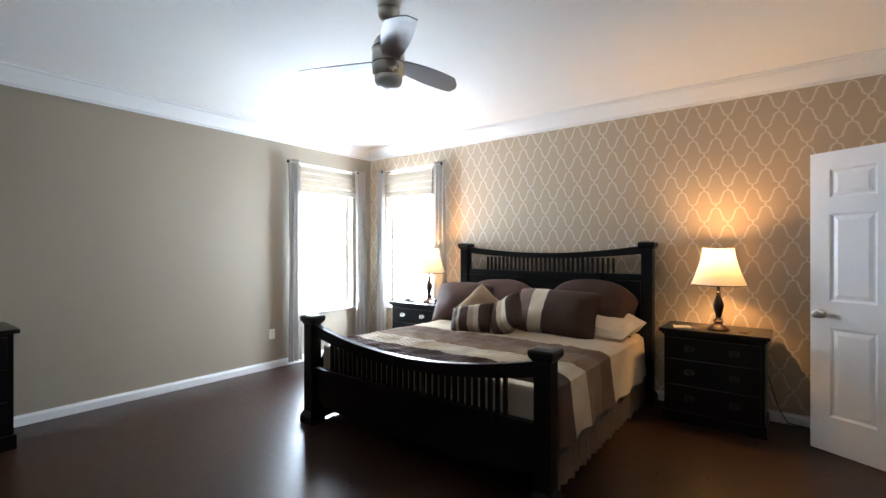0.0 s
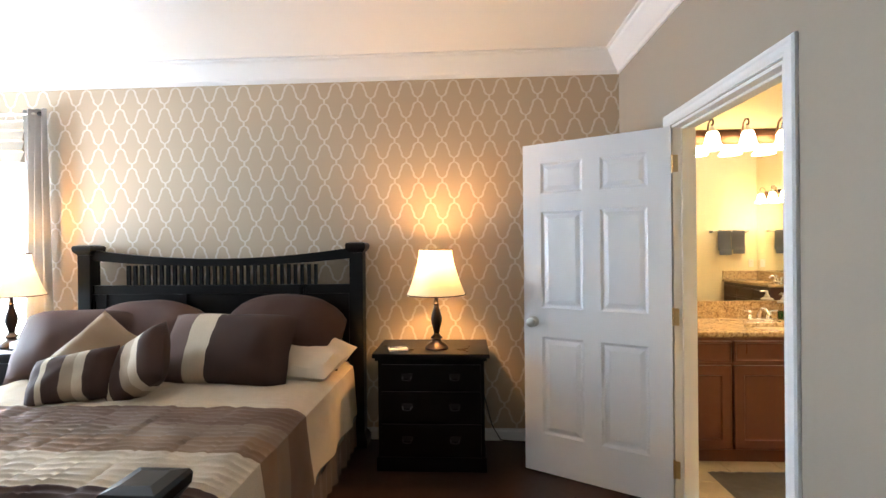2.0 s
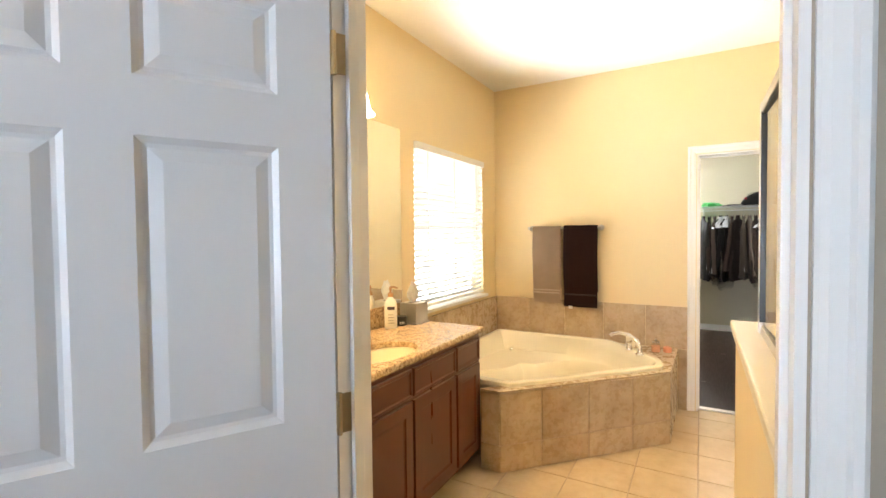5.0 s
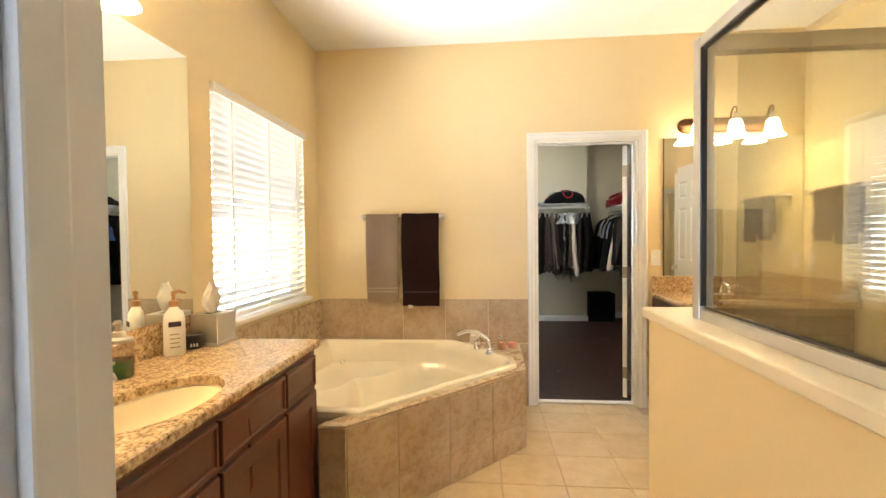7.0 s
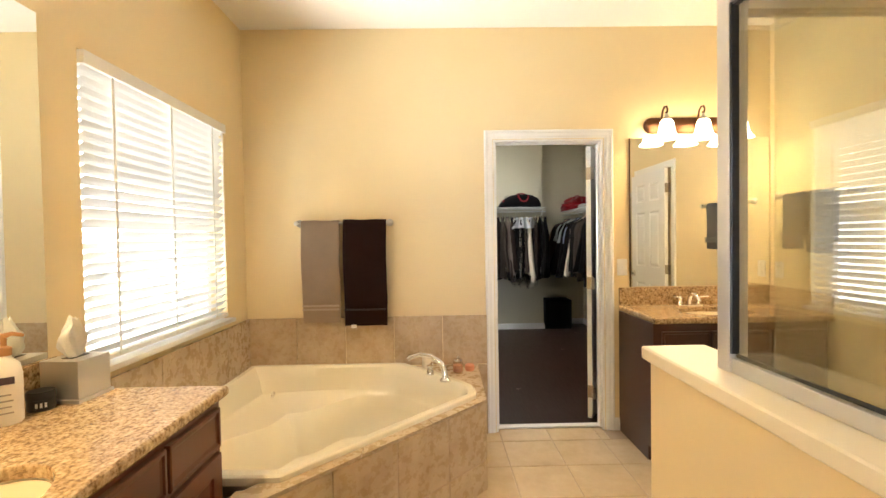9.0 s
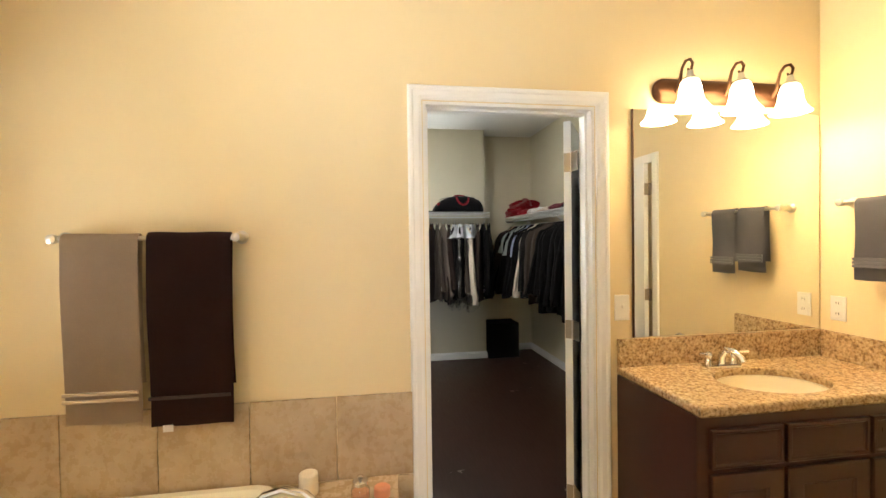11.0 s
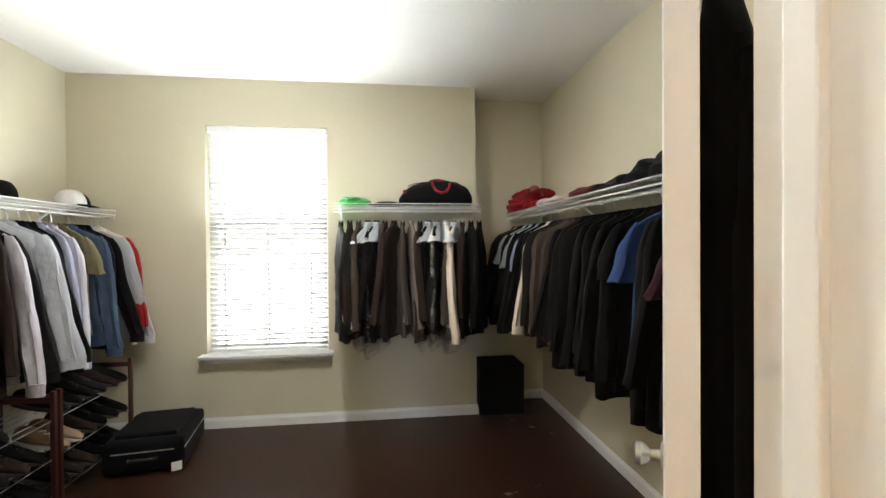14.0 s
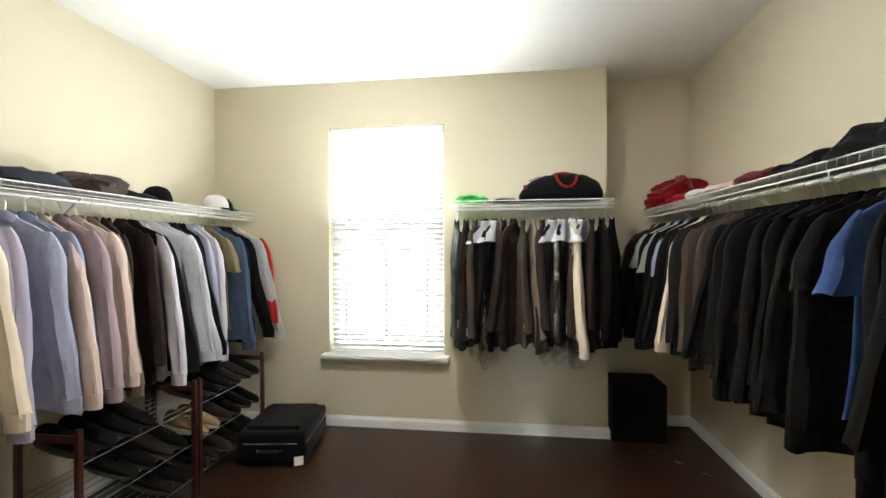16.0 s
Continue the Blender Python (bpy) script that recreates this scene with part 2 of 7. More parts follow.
M_SILVER = surface("satin_aluminium", (0.70, 0.69, 0.67), 0.42, 1.0, var=0.06, bump=0.03)
M_GRANITE = granite()
M_FLOORTILE = stone_tile("beige_floor_tile", (0.50, 0.36, 0.20), (0.60, 0.46, 0.28), (0.68, 0.55, 0.37), 0.34)
M_TUBTILE = stone_tile("brown_stone_tile", (0.40, 0.285, 0.170), (0.51, 0.385, 0.245), (0.60, 0.475, 0.32), 0.28)
M_GROUT = surface("grout", (0.46, 0.36, 0.26), 0.85, var=0.12, fine=150, bump=0.3)
M_TUB = surface("cream_acrylic", (0.84, 0.78, 0.62), 0.09, var=0.015, bump=0.0)
M_SINK = surface("biscuit_porcelain", (0.82, 0.74, 0.55), 0.12, var=0.015, bump=0.0)
M_WHITE = surface("white_plastic", (0.80, 0.79, 0.75), 0.35, var=0.02, bump=0.02)
M_WIRE = surface("white_coated_wire", (0.78, 0.78, 0.76), 0.4, var=0.03, bump=0.0)
M_BLACK = surface("black_plastic", (0.012, 0.012, 0.013), 0.35, var=0.2, bump=0.05)
M_BLINDS = see_through("white_blind_slat", (0.80, 0.79, 0.77), 0.10, 0.4)
M_CURTAIN = see_through("grey_sheer_curtain", (0.60, 0.575, 0.55), 0.42, 0.8)
M_ROMAN = see_through("beige_shade_cloth", (0.52, 0.46, 0.37), 0.25, 0.85)
M_PANE = clear_glass("window_glass")
M_SHOWER = clear_glass("shower_glass", (0.93, 0.95, 0.93), 0.15)
mm, nt_, bs_, ou_ = mat_base("mirror_silver")
bs_.inputs["Metallic"].default_value, bs_.inputs["Roughness"].default_value = 1.0, 0.01
bs_.inputs["Base Color"].default_value = (0.86, 0.88, 0.84, 1)
M_MIRROR = mm
M_SKYGLOW = glow("bright_overcast_distance", (0.90, 0.96, 1.0), 3.5)
M_LITGLASS = glow("lit_frosted_glass", (1.0, 0.79, 0.48), 17.0)
M_LITWHITE = glow("lit_white_glass", (1.0, 0.90, 0.74), 6.0)
M_LITSHADE = see_through("lamp_shade_cloth", (0.86, 0.76, 0.58), 0.15, 0.8)


# ---- mesh helpers ----
def part(name, bm, material, parent=None, label="", smooth=False, at=None):
    """Link a bmesh as one mesh object under a thing or a part."""
    me = bpy.data.meshes.new(name)
    bmesh.ops.recalc_face_normals(bm, faces=bm.faces)
    bm.to_mesh(me)
    bm.free()
    if smooth:
        me.shade_smooth()
        me.set_sharp_from_angle(angle=radians(38))
    me.materials.append(material)
    ob = new(name, me)
    if parent is not None:
        ob.parent = parent
    if at is not None:
        ob.matrix_basis = at
    if label:
        ob["label"] = label
    return ob


def thing(name, label, category, place=(0, 0, 0), rz=0.0, group="", kind=""):
    ob = new(name)
    ob.empty_display_size = 0.1
    ob.matrix_basis = pose(*place, 0, 0, rz)
    return tagged(ob, label, category, group, kind)


def setting(name, bm, material, label="", smooth=False):
    return tagged(part(name, bm, material, None, "", smooth), label, "", "", "structure")


def box(bm, x0, x1, y0, y1, z0, z1, bevel=0.0, seg=2):
    vs = [bm.verts.new((x, y, z)) for x in (x0, x1) for y in (y0, y1) for z in (z0, z1)]
    fs = [bm.faces.new([vs[i] for i in q]) for q in ((0, 1, 3, 2), (4, 6, 7, 5), (0, 4, 5, 1), (2, 3, 7, 6), (0, 2, 6, 4), (1, 5, 7, 3))]
    if bevel > 0:
        es = list({e for f in fs for e in f.edges})
        bmesh.ops.bevel(bm, geom=es, offset=bevel, segments=seg, affect="EDGES", profile=0.7)
    return bm


def cuboid(*a, bevel=0.0, seg=2):
    return box(bmesh.new(), *a, bevel=bevel, seg=seg)


def loft(bm, rings, close=True, cap0=False, cap1=False):
    """Skin a list of rings of places."""
    rows = [[bm.verts.new(p) for p in r] for r in rings]
    n = len(rows[0])
    for a, b in zip(rows, rows[1:]):
        for i in range(n if close else n - 1):
            j = (i + 1) % n
            bm.faces.new((a[i], a[j], b[j], b[i]))
    if cap0:
        bm.faces.new(rows[0][::-1])
    if cap1:
        bm.faces.new(rows[-1])
    return bm


def lathe(profile, seg=24, bm=None, centre=(0, 0, 0), cap0=True, cap1=True):
    bm = bm or bmesh.new()
    cx, cy, cz = centre
    rings = [[(cx + r * math.cos(2 * math.pi * k / seg), cy + r * math.sin(2 * math.pi * k / seg), cz + z) for k in range(seg)] for r, z in profile]
    return loft(bm, rings, True, cap0, cap1)


def tube(bm, points, radius, seg=8, taper=None):
    """A round bar along a line of places."""
    pts = [Vector(p) for p in points]
    rings = []
    side = None
    for i, p in enumerate(pts):
        d = (pts[min(i + 1, len(pts) - 1)] - pts[max(i - 1, 0)]).normalized()
        if side is None:
            side = d.orthogonal().normalized()
        side = (side - d * side.dot(d)).normalized()
        up = d.cross(side)
        r = radius if taper is None else radius * taper[i]
        rings.append([p + (side * math.cos(a) + up * math.sin(a)) * r for a in (2 * math.pi * k / seg for k in range(seg))])
    return loft(bm, rings, True, True, True)


def prism(bm, outline, z0, z1):
    """Extrude a flat outline of (x, y) upwards."""
    return loft(bm, [[(x, y, z0) for x, y in outline], [(x, y, z1) for x, y in outline]], True, True, True)


def wall_y(name, x0, x1, y0, y1, z1, holes, material, label):
    """A wall that runs along y, with holes (y0, y1, z0, z1)."""
    bm = bmesh.new()
    ys = y0
    for a, b, lo, hi in sorted(holes):
        box(bm, x0, x1, ys, a, 0, z1)
        if lo > 0:
            box(bm, x0, x1, a, b, 0, lo)
        box(bm, x0, x1, a, b, hi, z1)
        ys = b
    box(bm, x0, x1, ys, y1, 0, z1)
    return setting(name, bm, material, label)


def wall_x(name, y0, y1, x0, x1, z1, holes, material, label):
    bm = bmesh.new()
    xs = x0
    for a, b, lo, hi in sorted(holes):
        box(bm, xs, a, y0, y1, 0, z1)
        if lo > 0:
            box(bm, a, b, y0, y1, 0, lo)
        box(bm, a, b, y0, y1, hi, z1)
        xs = b
    box(bm, xs, x1, y0, y1, 0, z1)
    return setting(name, bm, material, label)


def moulding(bm, p0, p1, out, profile, m0=1.0, m1=1.0):
    """Run a profile of (distance from wall, height) from p0 to p1; m0, m1: 1 mitres an inner corner, 0 cuts square."""
    p0, p1, out = Vector((*p0, 0)), Vector((*p1, 0)), Vector((*out, 0))
    d = (p1 - p0).normalized()
    a = [p0 + out * o + d * o * m0 + Vector((0, 0, z)) for o, z in profile]
    b = [p1 + out * o - d * o * m1 + Vector((0, 0, z)) for o, z in profile]
    return loft(bm, [a, b], True, True, True)

# ---- shell of the three rooms ----
WW = (4.20, 5.03, 0.60, 2.42)      # bedroom west window: y, y, z, z
NW = (-2.80, -2.00, 0.60, 2.42)    # bedroom north window: x, x, z, z
TWIN = (4.39, 5.54, 0.89, 2.10)    # bathroom window
KWIN = (3.895, 4.855, 0.60, 2.45)    # closet window

setting("floor_bedroom", cuboid(BW - 0.2, BE + 0.06, BS - 0.2, BN + 0.2, -0.12, 0.0), M_BEDFLOOR, "dark brown stained bedroom floor")
setting("floor_closet", cuboid(KW - 0.035, KE2 + 0.2, KS - 0.2, KN + 0.2, -0.12, 0.002), M_CLOSETFLOOR, "dark brown wood closet floor")
bath_floor = setting("floor_bathroom", cuboid(TW - 0.06, KW - 0.035, TS - 0.2, TN + 0.2, -0.12, -0.004), M_GROUT, "beige tiled bathroom floor with grout joints")
setting("ceiling_bedroom", cuboid(BW - 0.2, BE + 0.06, BS - 0.2, BN + 0.2, BC, BC + 0.1), M_CEIL, "white textured ceiling")
setting("ceiling_bathroom", cuboid(TW - 0.06, TE + 0.06, TS - 0.2, TN + 0.2, TC, TC + 0.1), M_CEIL, "white textured ceiling")
setting("ceiling_closet", cuboid(TE + 0.06, KE2 + 0.2, KS - 0.2, KN + 0.2, KC, KC + 0.1), M_CEIL, "white textured ceiling")

wall_y("wall_bedroom_west", BW - 0.15, BW, BS - 0.15, BN + 0.15, BC, [WW], M_TAUPE, "taupe painted bedroom wall with a window")
wall_x("wall_bedroom_north", BN, BN + 0.15, BW, BE, BC, [NW], M_PAPER, "tan feature wall with pale trellis pattern")
wall_y("wall_bedroom_east", BE, BE + 0.06, BS, BN + 0.15, BC, [(D1[0], D1[1], 0, D1[2])], M_TAUPE, "taupe painted wall with a doorway")
wall_x("wall_bedroom_south", BS - 0.15, BS, BW, BE + 0.06, BC, [], M_TAUPE, "taupe painted wall")
wall_y("wall_bathroom_west", TW - 0.06, TW, TS, TN + 0.15, TC, [(D1[0], D1[1], 0, D1[2])], M_YELLOW, "warm yellow painted wall with a doorway")
wall_x("wall_bathroom_north", TN, TN + 0.15, TW, TE, TC, [TWIN], M_YELLOW, "warm yellow painted wall with a window")
wall_y("wall_bathroom_east", TE, TE + 0.06, TS - 0.15, TN + 0.15, TC, [(D2[0], D2[1], 0, D2[2])], M_YELLOW, "warm yellow painted wall with a doorway")
wall_x("wall_bathroom_south", TS - 0.15, TS, TW - 0.06, TE, TC, [], M_YELLOW, "warm yellow painted wall")
wall_y("wall_closet_west", KW - 0.06, KW, KS - 0.15, KN + 0.15, KC, [(D2[0], D2[1], 0, D2[2])], M_CREAM, "cream painted closet wall with a doorway")
wall_y("wall_closet_east", KE, KE + 0.15, KSTEP + 0.05, KN + 0.15, KC, [KWIN], M_CREAM, "cream painted closet wall with a window")
wall_x("wall_closet_chase", KSTEP, KSTEP + 0.05, KE, KE2, KC, [], M_CREAM, "cream painted return of the closet wall")
wall_y("wall_closet_recess", KE2, KE2 + 0.15, KS - 0.15, KSTEP + 0.05, KC, [], M_CREAM, "cream painted closet wall in a recess")
wall_x("wall_closet_north", KN, KN + 0.15, KW, KE, KC, [], M_CREAM, "cream painted closet wall")
wall_x("wall_closet_south", KS - 0.15, KS, KW, KE2, KC, [], M_CREAM, "cream painted closet wall")

# crown moulding and baseboards
CROWN = [(0.0, BC - 0.15), (0.014, BC - 0.15), (0.018, BC - 0.125), (0.03, BC - 0.115), (0.055, BC - 0.085), (0.085, BC - 0.045), (0.10, BC - 0.03), (0.105, BC - 0.012), (0.125, BC - 0.01), (0.125, BC - 0.001), (0.0, BC - 0.001)]
bm = bmesh.new()
moulding(bm, (BW, BS), (BW, BN), (1, 0), CROWN)
moulding(bm, (BW, BN), (BE, BN), (0, -1), CROWN)
moulding(bm, (BE, BN), (BE, BS), (-1, 0), CROWN)
moulding(bm, (BE, BS), (BW, BS), (0, 1), CROWN)
setting("crown_moulding", bm, M_TRIM, "white stepped crown moulding")
BASE = [(0.0, 0.002), (0.013, 0.002), (0.013, 0.062), (0.010, 0.072), (0.006, 0.078), (0.005, 0.088), (0.0, 0.088)]


def baseboard(name, runs):
    bm = bmesh.new()
    for p0, p1, out, m0, m1 in runs:
        moulding(bm, p0, p1, out, BASE, m0, m1)
    return setting(name, bm, M_TRIM, "white moulded baseboard")


baseboard("baseboard_bedroom", [((BW, BS), (BW, BN), (1, 0), 1, 1), ((BW, BN), (BE, BN), (0, -1), 1, 1), ((BE, BN), (BE, D1[1] + 0.06), (-1, 0), 1, 0), ((BE, D1[0] - 0.06), (BE, BS), (-1, 0), 0, 1), ((BE, BS), (BW, BS), (0, 1), 1, 1)])
baseboard("baseboard_closet", [((KE, KN), (KE, KSTEP), (-1, 0), 1, -1), ((KE, KSTEP), (KE2, KSTEP), (0, -1), -1, 1), ((KE2, KSTEP), (KE2, KS), (-1, 0), 1, 1), ((KE2, KS), (KW, KS), (0, 1), 1, 1), ((KW, KS), (KW, D2[0] - 0.06), (1, 0), 1, 0), ((KW, D2[1] + 0.06), (KW, KN), (1, 0), 0, 1), ((KW, KN), (KE, KN), (0, -1), 1, 1)])
baseboard("baseboard_bathroom", [((TE, D2[0] - 0.066), (TE, 2.945), (-1, 0), 0, 0), ((TW, TS), (TW, D1[0] - 0.06), (1, 0), 1, 0)])

# door linings and casings
CASE = [(0.0, 0.0), (0.0, 0.060), (0.012, 0.060), (0.019, 0.053), (0.019, 0.042), (0.014, 0.036), (0.014, 0.016), (0.010, 0.006), (0.010, 0.0)]   # (proud, across)


def casing(bm, x, out, y0, y1, top):
    """Moulded frame on the face x of a wall, facing along out, round the opening y0..y1."""
    def ring(off, pr):
        px = x + out * pr
        return [(px, y0 - off, 0.003), (px, y0 - off, top + off), (px, y1 + off, top + off), (px, y1 + off, 0.003)]
    cols = [ring(a + 0.004, p) for p, a in CASE]
    n = len(cols)
    for k in range(3):
        loft(bm, [[c[k] for c in cols], [c[k + 1] for c in cols]], True, k == 0, k == 2)


def lining(name, x0, x1, y0, y1, top, label, stop_x):
    bm = bmesh.new()
    t = 0.014
    box(bm, x0, x1, y0, y0 + t, 0.003, top)
    box(bm, x0, x1, y1 - t, y1, 0.003, top)
    box(bm, x0, x1, y0 + t, y1 - t, top - t, top)
    s = 0.012
    box(bm, stop_x, stop_x + 0.035, y0 + t, y0 + t + s, 0.003, top - t, 0.003)
    box(bm, stop_x, stop_x + 0.035, y1 - t - s, y1 - t, 0.003, top - t, 0.003)
    box(bm, stop_x, stop_x + 0.035, y0 + t + s, y1 - t - s, top - t - s, top - t, 0.003)
    casing(bm, x0, -1, y0, y1, top)
    casing(bm, x1, 1, y0, y1, top)
    return setting(name, bm, M_TRIM, label)


lining("door_frame_bathroom", BE, TW, D1[0], D1[1], D1[2], "white painted door lining and moulded casing", BE + 0.042)
lining("door_frame_closet", TE, KW, D2[0], D2[1], D2[2], "white painted door lining and moulded casing", KW - 0.078)
setting("threshold_bathroom", cuboid(BE + 0.01, TW - 0.055, D1[0] + 0.014, D1[1] - 0.014, 0.0, 0.012, bevel=0.004), surface("pale_threshold", (0.62, 0.55, 0.44), 0.4), "pale stone threshold strip")
setting("threshold_closet", cuboid(TE + 0.05, KW - 0.015, D2[0] + 0.014, D2[1] - 0.014, 0.002, 0.014, bevel=0.004), M_TRIM, "white threshold strip")


# six-panel doors: local x runs from the hinge, y across the thickness
def panel_door(name, place, rz, width, height, label, pin):
    """pin: local y of the hinge pins."""
    th = 0.035
    d = thing(name, label, "door", place, rz, kind="structure")
    st, mid = 0.115, 0.10
    rails = [(0.0, 0.24), (0.84, 1.02), (1.61, 1.72), (height - 0.12, height)]
    bm = bmesh.new()
    box(bm, 0.0, st, -th, 0, 0, height)
    box(bm, width - st, width, -th, 0, 0, height)
    for a, b in rails:
        box(bm, st, width - st, -th, 0, a, b)
    c0, c1 = width / 2 - mid / 2, width / 2 + mid / 2
    for (a, b), (c, e) in zip(rails, rails[1:]):
        box(bm, c0, c1, -th, 0, b, c)
    part("slab", bm, M_DOOR, d, "white painted door frame of stiles and rails")
    for (a, b), (c, e) in zip(rails, rails[1:]):
        for x0, x1 in ((st, c0), (c1, width - st)):
            bm = bmesh.new()
            for s, y in ((1, 0.0), (-1, -th)):
                def r(i, dy):
                    return [(x0 + i, y - s * dy, b + i), (x1 - i, y - s * dy, b + i), (x1 - i, y - s * dy, c - i), (x0 + i, y - s * dy, c - i)]
                loft(bm, [r(0, 0.0015), r(0.012, 0.010), r(0.020, 0.011), r(0.045, 0.003), r(0.05, 0.003)], True, False, True)
            part("panel", bm, M_DOOR, d)
    for s, y in ((1, 0.0), (-1, -th)):
        bm = lathe([(0.033, 0.0), (0.033, 0.004), (0.016, 0.008), (0.012, 0.03), (0.022, 0.038), (0.029, 0.05), (0.027, 0.062), (0.015, 0.068)], 20)
        part("knob", bm, M_NICKEL, d, "satin nickel round knob", True, pose(width - 0.065, y, 0.93, -90 * s, 0, 0))
    for z in (0.20, height / 2, height - 0.20):
        bm = bmesh.new()
        box(bm, -0.003, 0.0, -th + 0.003, -0.002, z - 0.045, z + 0.045)
        tube(bm, [(-0.006, pin, z - 0.048), (-0.006, pin, z + 0.048)], 0.006, 10)
        if pin > 0:
            box(bm, -0.034, -0.001, 0.003, 0.006, z - 0.045, z + 0.045)
        else:
            # leaf let into the jamb, with its screws
            leaf = cuboid(-0.058, 0.0, -0.001, 0.0015, z - 0.045, z + 0.045)
            for u, w in ((-0.026, -0.03), (-0.014, 0.0), (-0.026, 0.03)):
                leaf2 = lathe([(0.004, 0.0), (0.004, 0.001)], 8)
                leaf2.transform(pose(u, 0.0015, z + w, -90, 0, 0))
                me = bpy.data.meshes.new("screw")
                leaf2.to_mesh(me)
                leaf2.free()
                leaf.from_mesh(me)
                bpy.data.meshes.remove(me)
            leaf.transform(Matrix.Translation((-0.006, pin, 0)) @ Matrix.Rotation(radians(-rz), 4, "Z"))
            me = bpy.data.meshes.new("leaf")
            leaf.to_mesh(me)
            leaf.free()
            bm.from_mesh(me)
            bpy.data.meshes.remove(me)
        part("hinge", bm, M_BRASS if name == "door_1" else M_HINGE, d, "brass hinge" if name == "door_1" else "satin nickel hinge")
    return d


panel_door("door_1", (BE - 0.012, D1[1] - 0.018, 0.012), 151.0, 0.838, 2.03, "open white six-panel door with round nickel knob", 0.006)
DOOR2 = (KW + 0.073, 3.115, 0.014)
panel_door("door_2", DOOR2, -33.0, 0.74, 2.02, "open white six-panel closet door", -0.041)
d3 = panel_door("door_3", (4.50, TS + 0.045, 0.012), 180.0, 0.75, 2.03, "closed white six-panel door in the yellow wall", 0.006)
bm = bmesh.new()
for x0, x1, z0, z1 in ((3.68, 3.745, 0.0, 2.12), (4.505, 4.57, 0.0, 2.12), (3.745, 4.505, 2.05, 2.12)):
    box(bm, x0, x1, TS, TS + 0.018, z0, z1, 0.004)
setting("trim_door_south", bm, M_TRIM, "white flat door casing")


# ---- windows ----
def window_frame(name, axis, face, a0, a1, z0, z1, out, label, bar=None):
    """Sash window in a wall; axis 'y' when the wall runs along y. face: plane of the frame."""
    w = thing(name, label, "window", kind="structure")

    def b(bm, p, q, lo, hi, d0, d1, bevel=0.003):
        u0, u1 = sorted((face + out * d0, face + out * d1))
        if axis == "y":
            box(bm, u0, u1, p, q, lo, hi, bevel)
        else:
            box(bm, p, q, u0, u1, lo, hi, bevel)
        return bm
    f = 0.045
    bm = bmesh.new()
    b(bm, a0, a0 + f, z0, z1, 0, 0.05)
    b(bm, a1 - f, a1, z0, z1, 0, 0.05)
    b(bm, a0 + f, a1 - f, z0, z0 + f, 0, 0.05)
    b(bm, a0 + f, a1 - f, z1 - f, z1, 0, 0.05)
    zm = (z0 + z1) / 2
    b(bm, a0 + f, a1 - f, zm - 0.025, zm + 0.025, 0.005, 0.045)
    part("window_frame", bm, M_TRIM, w)
    for lo, hi in ((z0 + f, zm - 0.025), (zm + 0.025, z1 - f)):
        pane = part("pane", b(bmesh.new(), a0 + f, a1 - f, lo, hi, 0.022, 0.026, 0.0), M_PANE, w)
        pane.visible_shadow = False
    return w


w1 = window_frame("window_1", "y", BW - 0.10, WW[0], WW[1], WW[2], WW[3], -1, "white sash window full of daylight")
w2 = window_frame("window_2", "x", BN + 0.10, NW[0], NW[1], NW[2], NW[3], 1, "white sash window full of daylight")
w3 = window_frame("window_3", "x", TN + 0.10, TWIN[0], TWIN[1], TWIN[2], TWIN[3], 1, "white sash window behind blinds")
w4 = window_frame("window_4", "y", KE + 0.10, KWIN[0], KWIN[1], KWIN[2], KWIN[3], 1, "white sash window behind blinds")
part("sill", cuboid(BW - 0.10, BW + 0.03, WW[0] - 0.03, WW[1] + 0.03, WW[2] - 0.022, WW[2] + 0.003, bevel=0.006), M_TRIM, w1)
part("sill", cuboid(NW[0] - 0.03, NW[1] + 0.03, BN - 0.03, BN + 0.10, NW[2] - 0.022, NW[2] + 0.003, bevel=0.006), M_TRIM, w2)
part("sill", cuboid(TWIN[0] - 0.02, TWIN[1] + 0.02, TN - 0.045, TN + 0.10, TWIN[2] - 0.022, TWIN[2] + 0.003, bevel=0.006), M_TRIM, w3)
bm = cuboid(KE - 0.10, KE + 0.10, KWIN[0] - 0.04, KWIN[1] + 0.04, KWIN[2] - 0.022, KWIN[2] + 0.003, bevel=0.006)
box(bm, KE - 0.018, KE - 0.001, KWIN[0] - 0.02, KWIN[1] + 0.02, KWIN[2] - 0.07, KWIN[2] - 0.023, 0.004)
part("sill", bm, M_TRIM, w4)
for nm, b_ in (("backdrop_west", (BW - 2.5, BW - 2.49, -2, 14, -0.5, 5)), ("backdrop_north", (-14, 2.0, BN + 2.5, BN + 2.51, -0.5, 5)), ("backdrop_bath", (2.01, 12, TN + 2.5, TN + 2.51, -0.5, 5)), ("backdrop_closet", (KE + 2.5, KE + 2.51, 1.5, 7.2, -0.5, 5))):
    setting(nm, cuboid(*b_), M_SKYGLOW, "bright hazy distance outside the window")
setting("ground", cuboid(-60, 60, -60, 60, -0.6, -0.5), surface("dry_lawn", (0.12, 0.13, 0.06), 0.9, var=0.3), "dry lawn round the house")


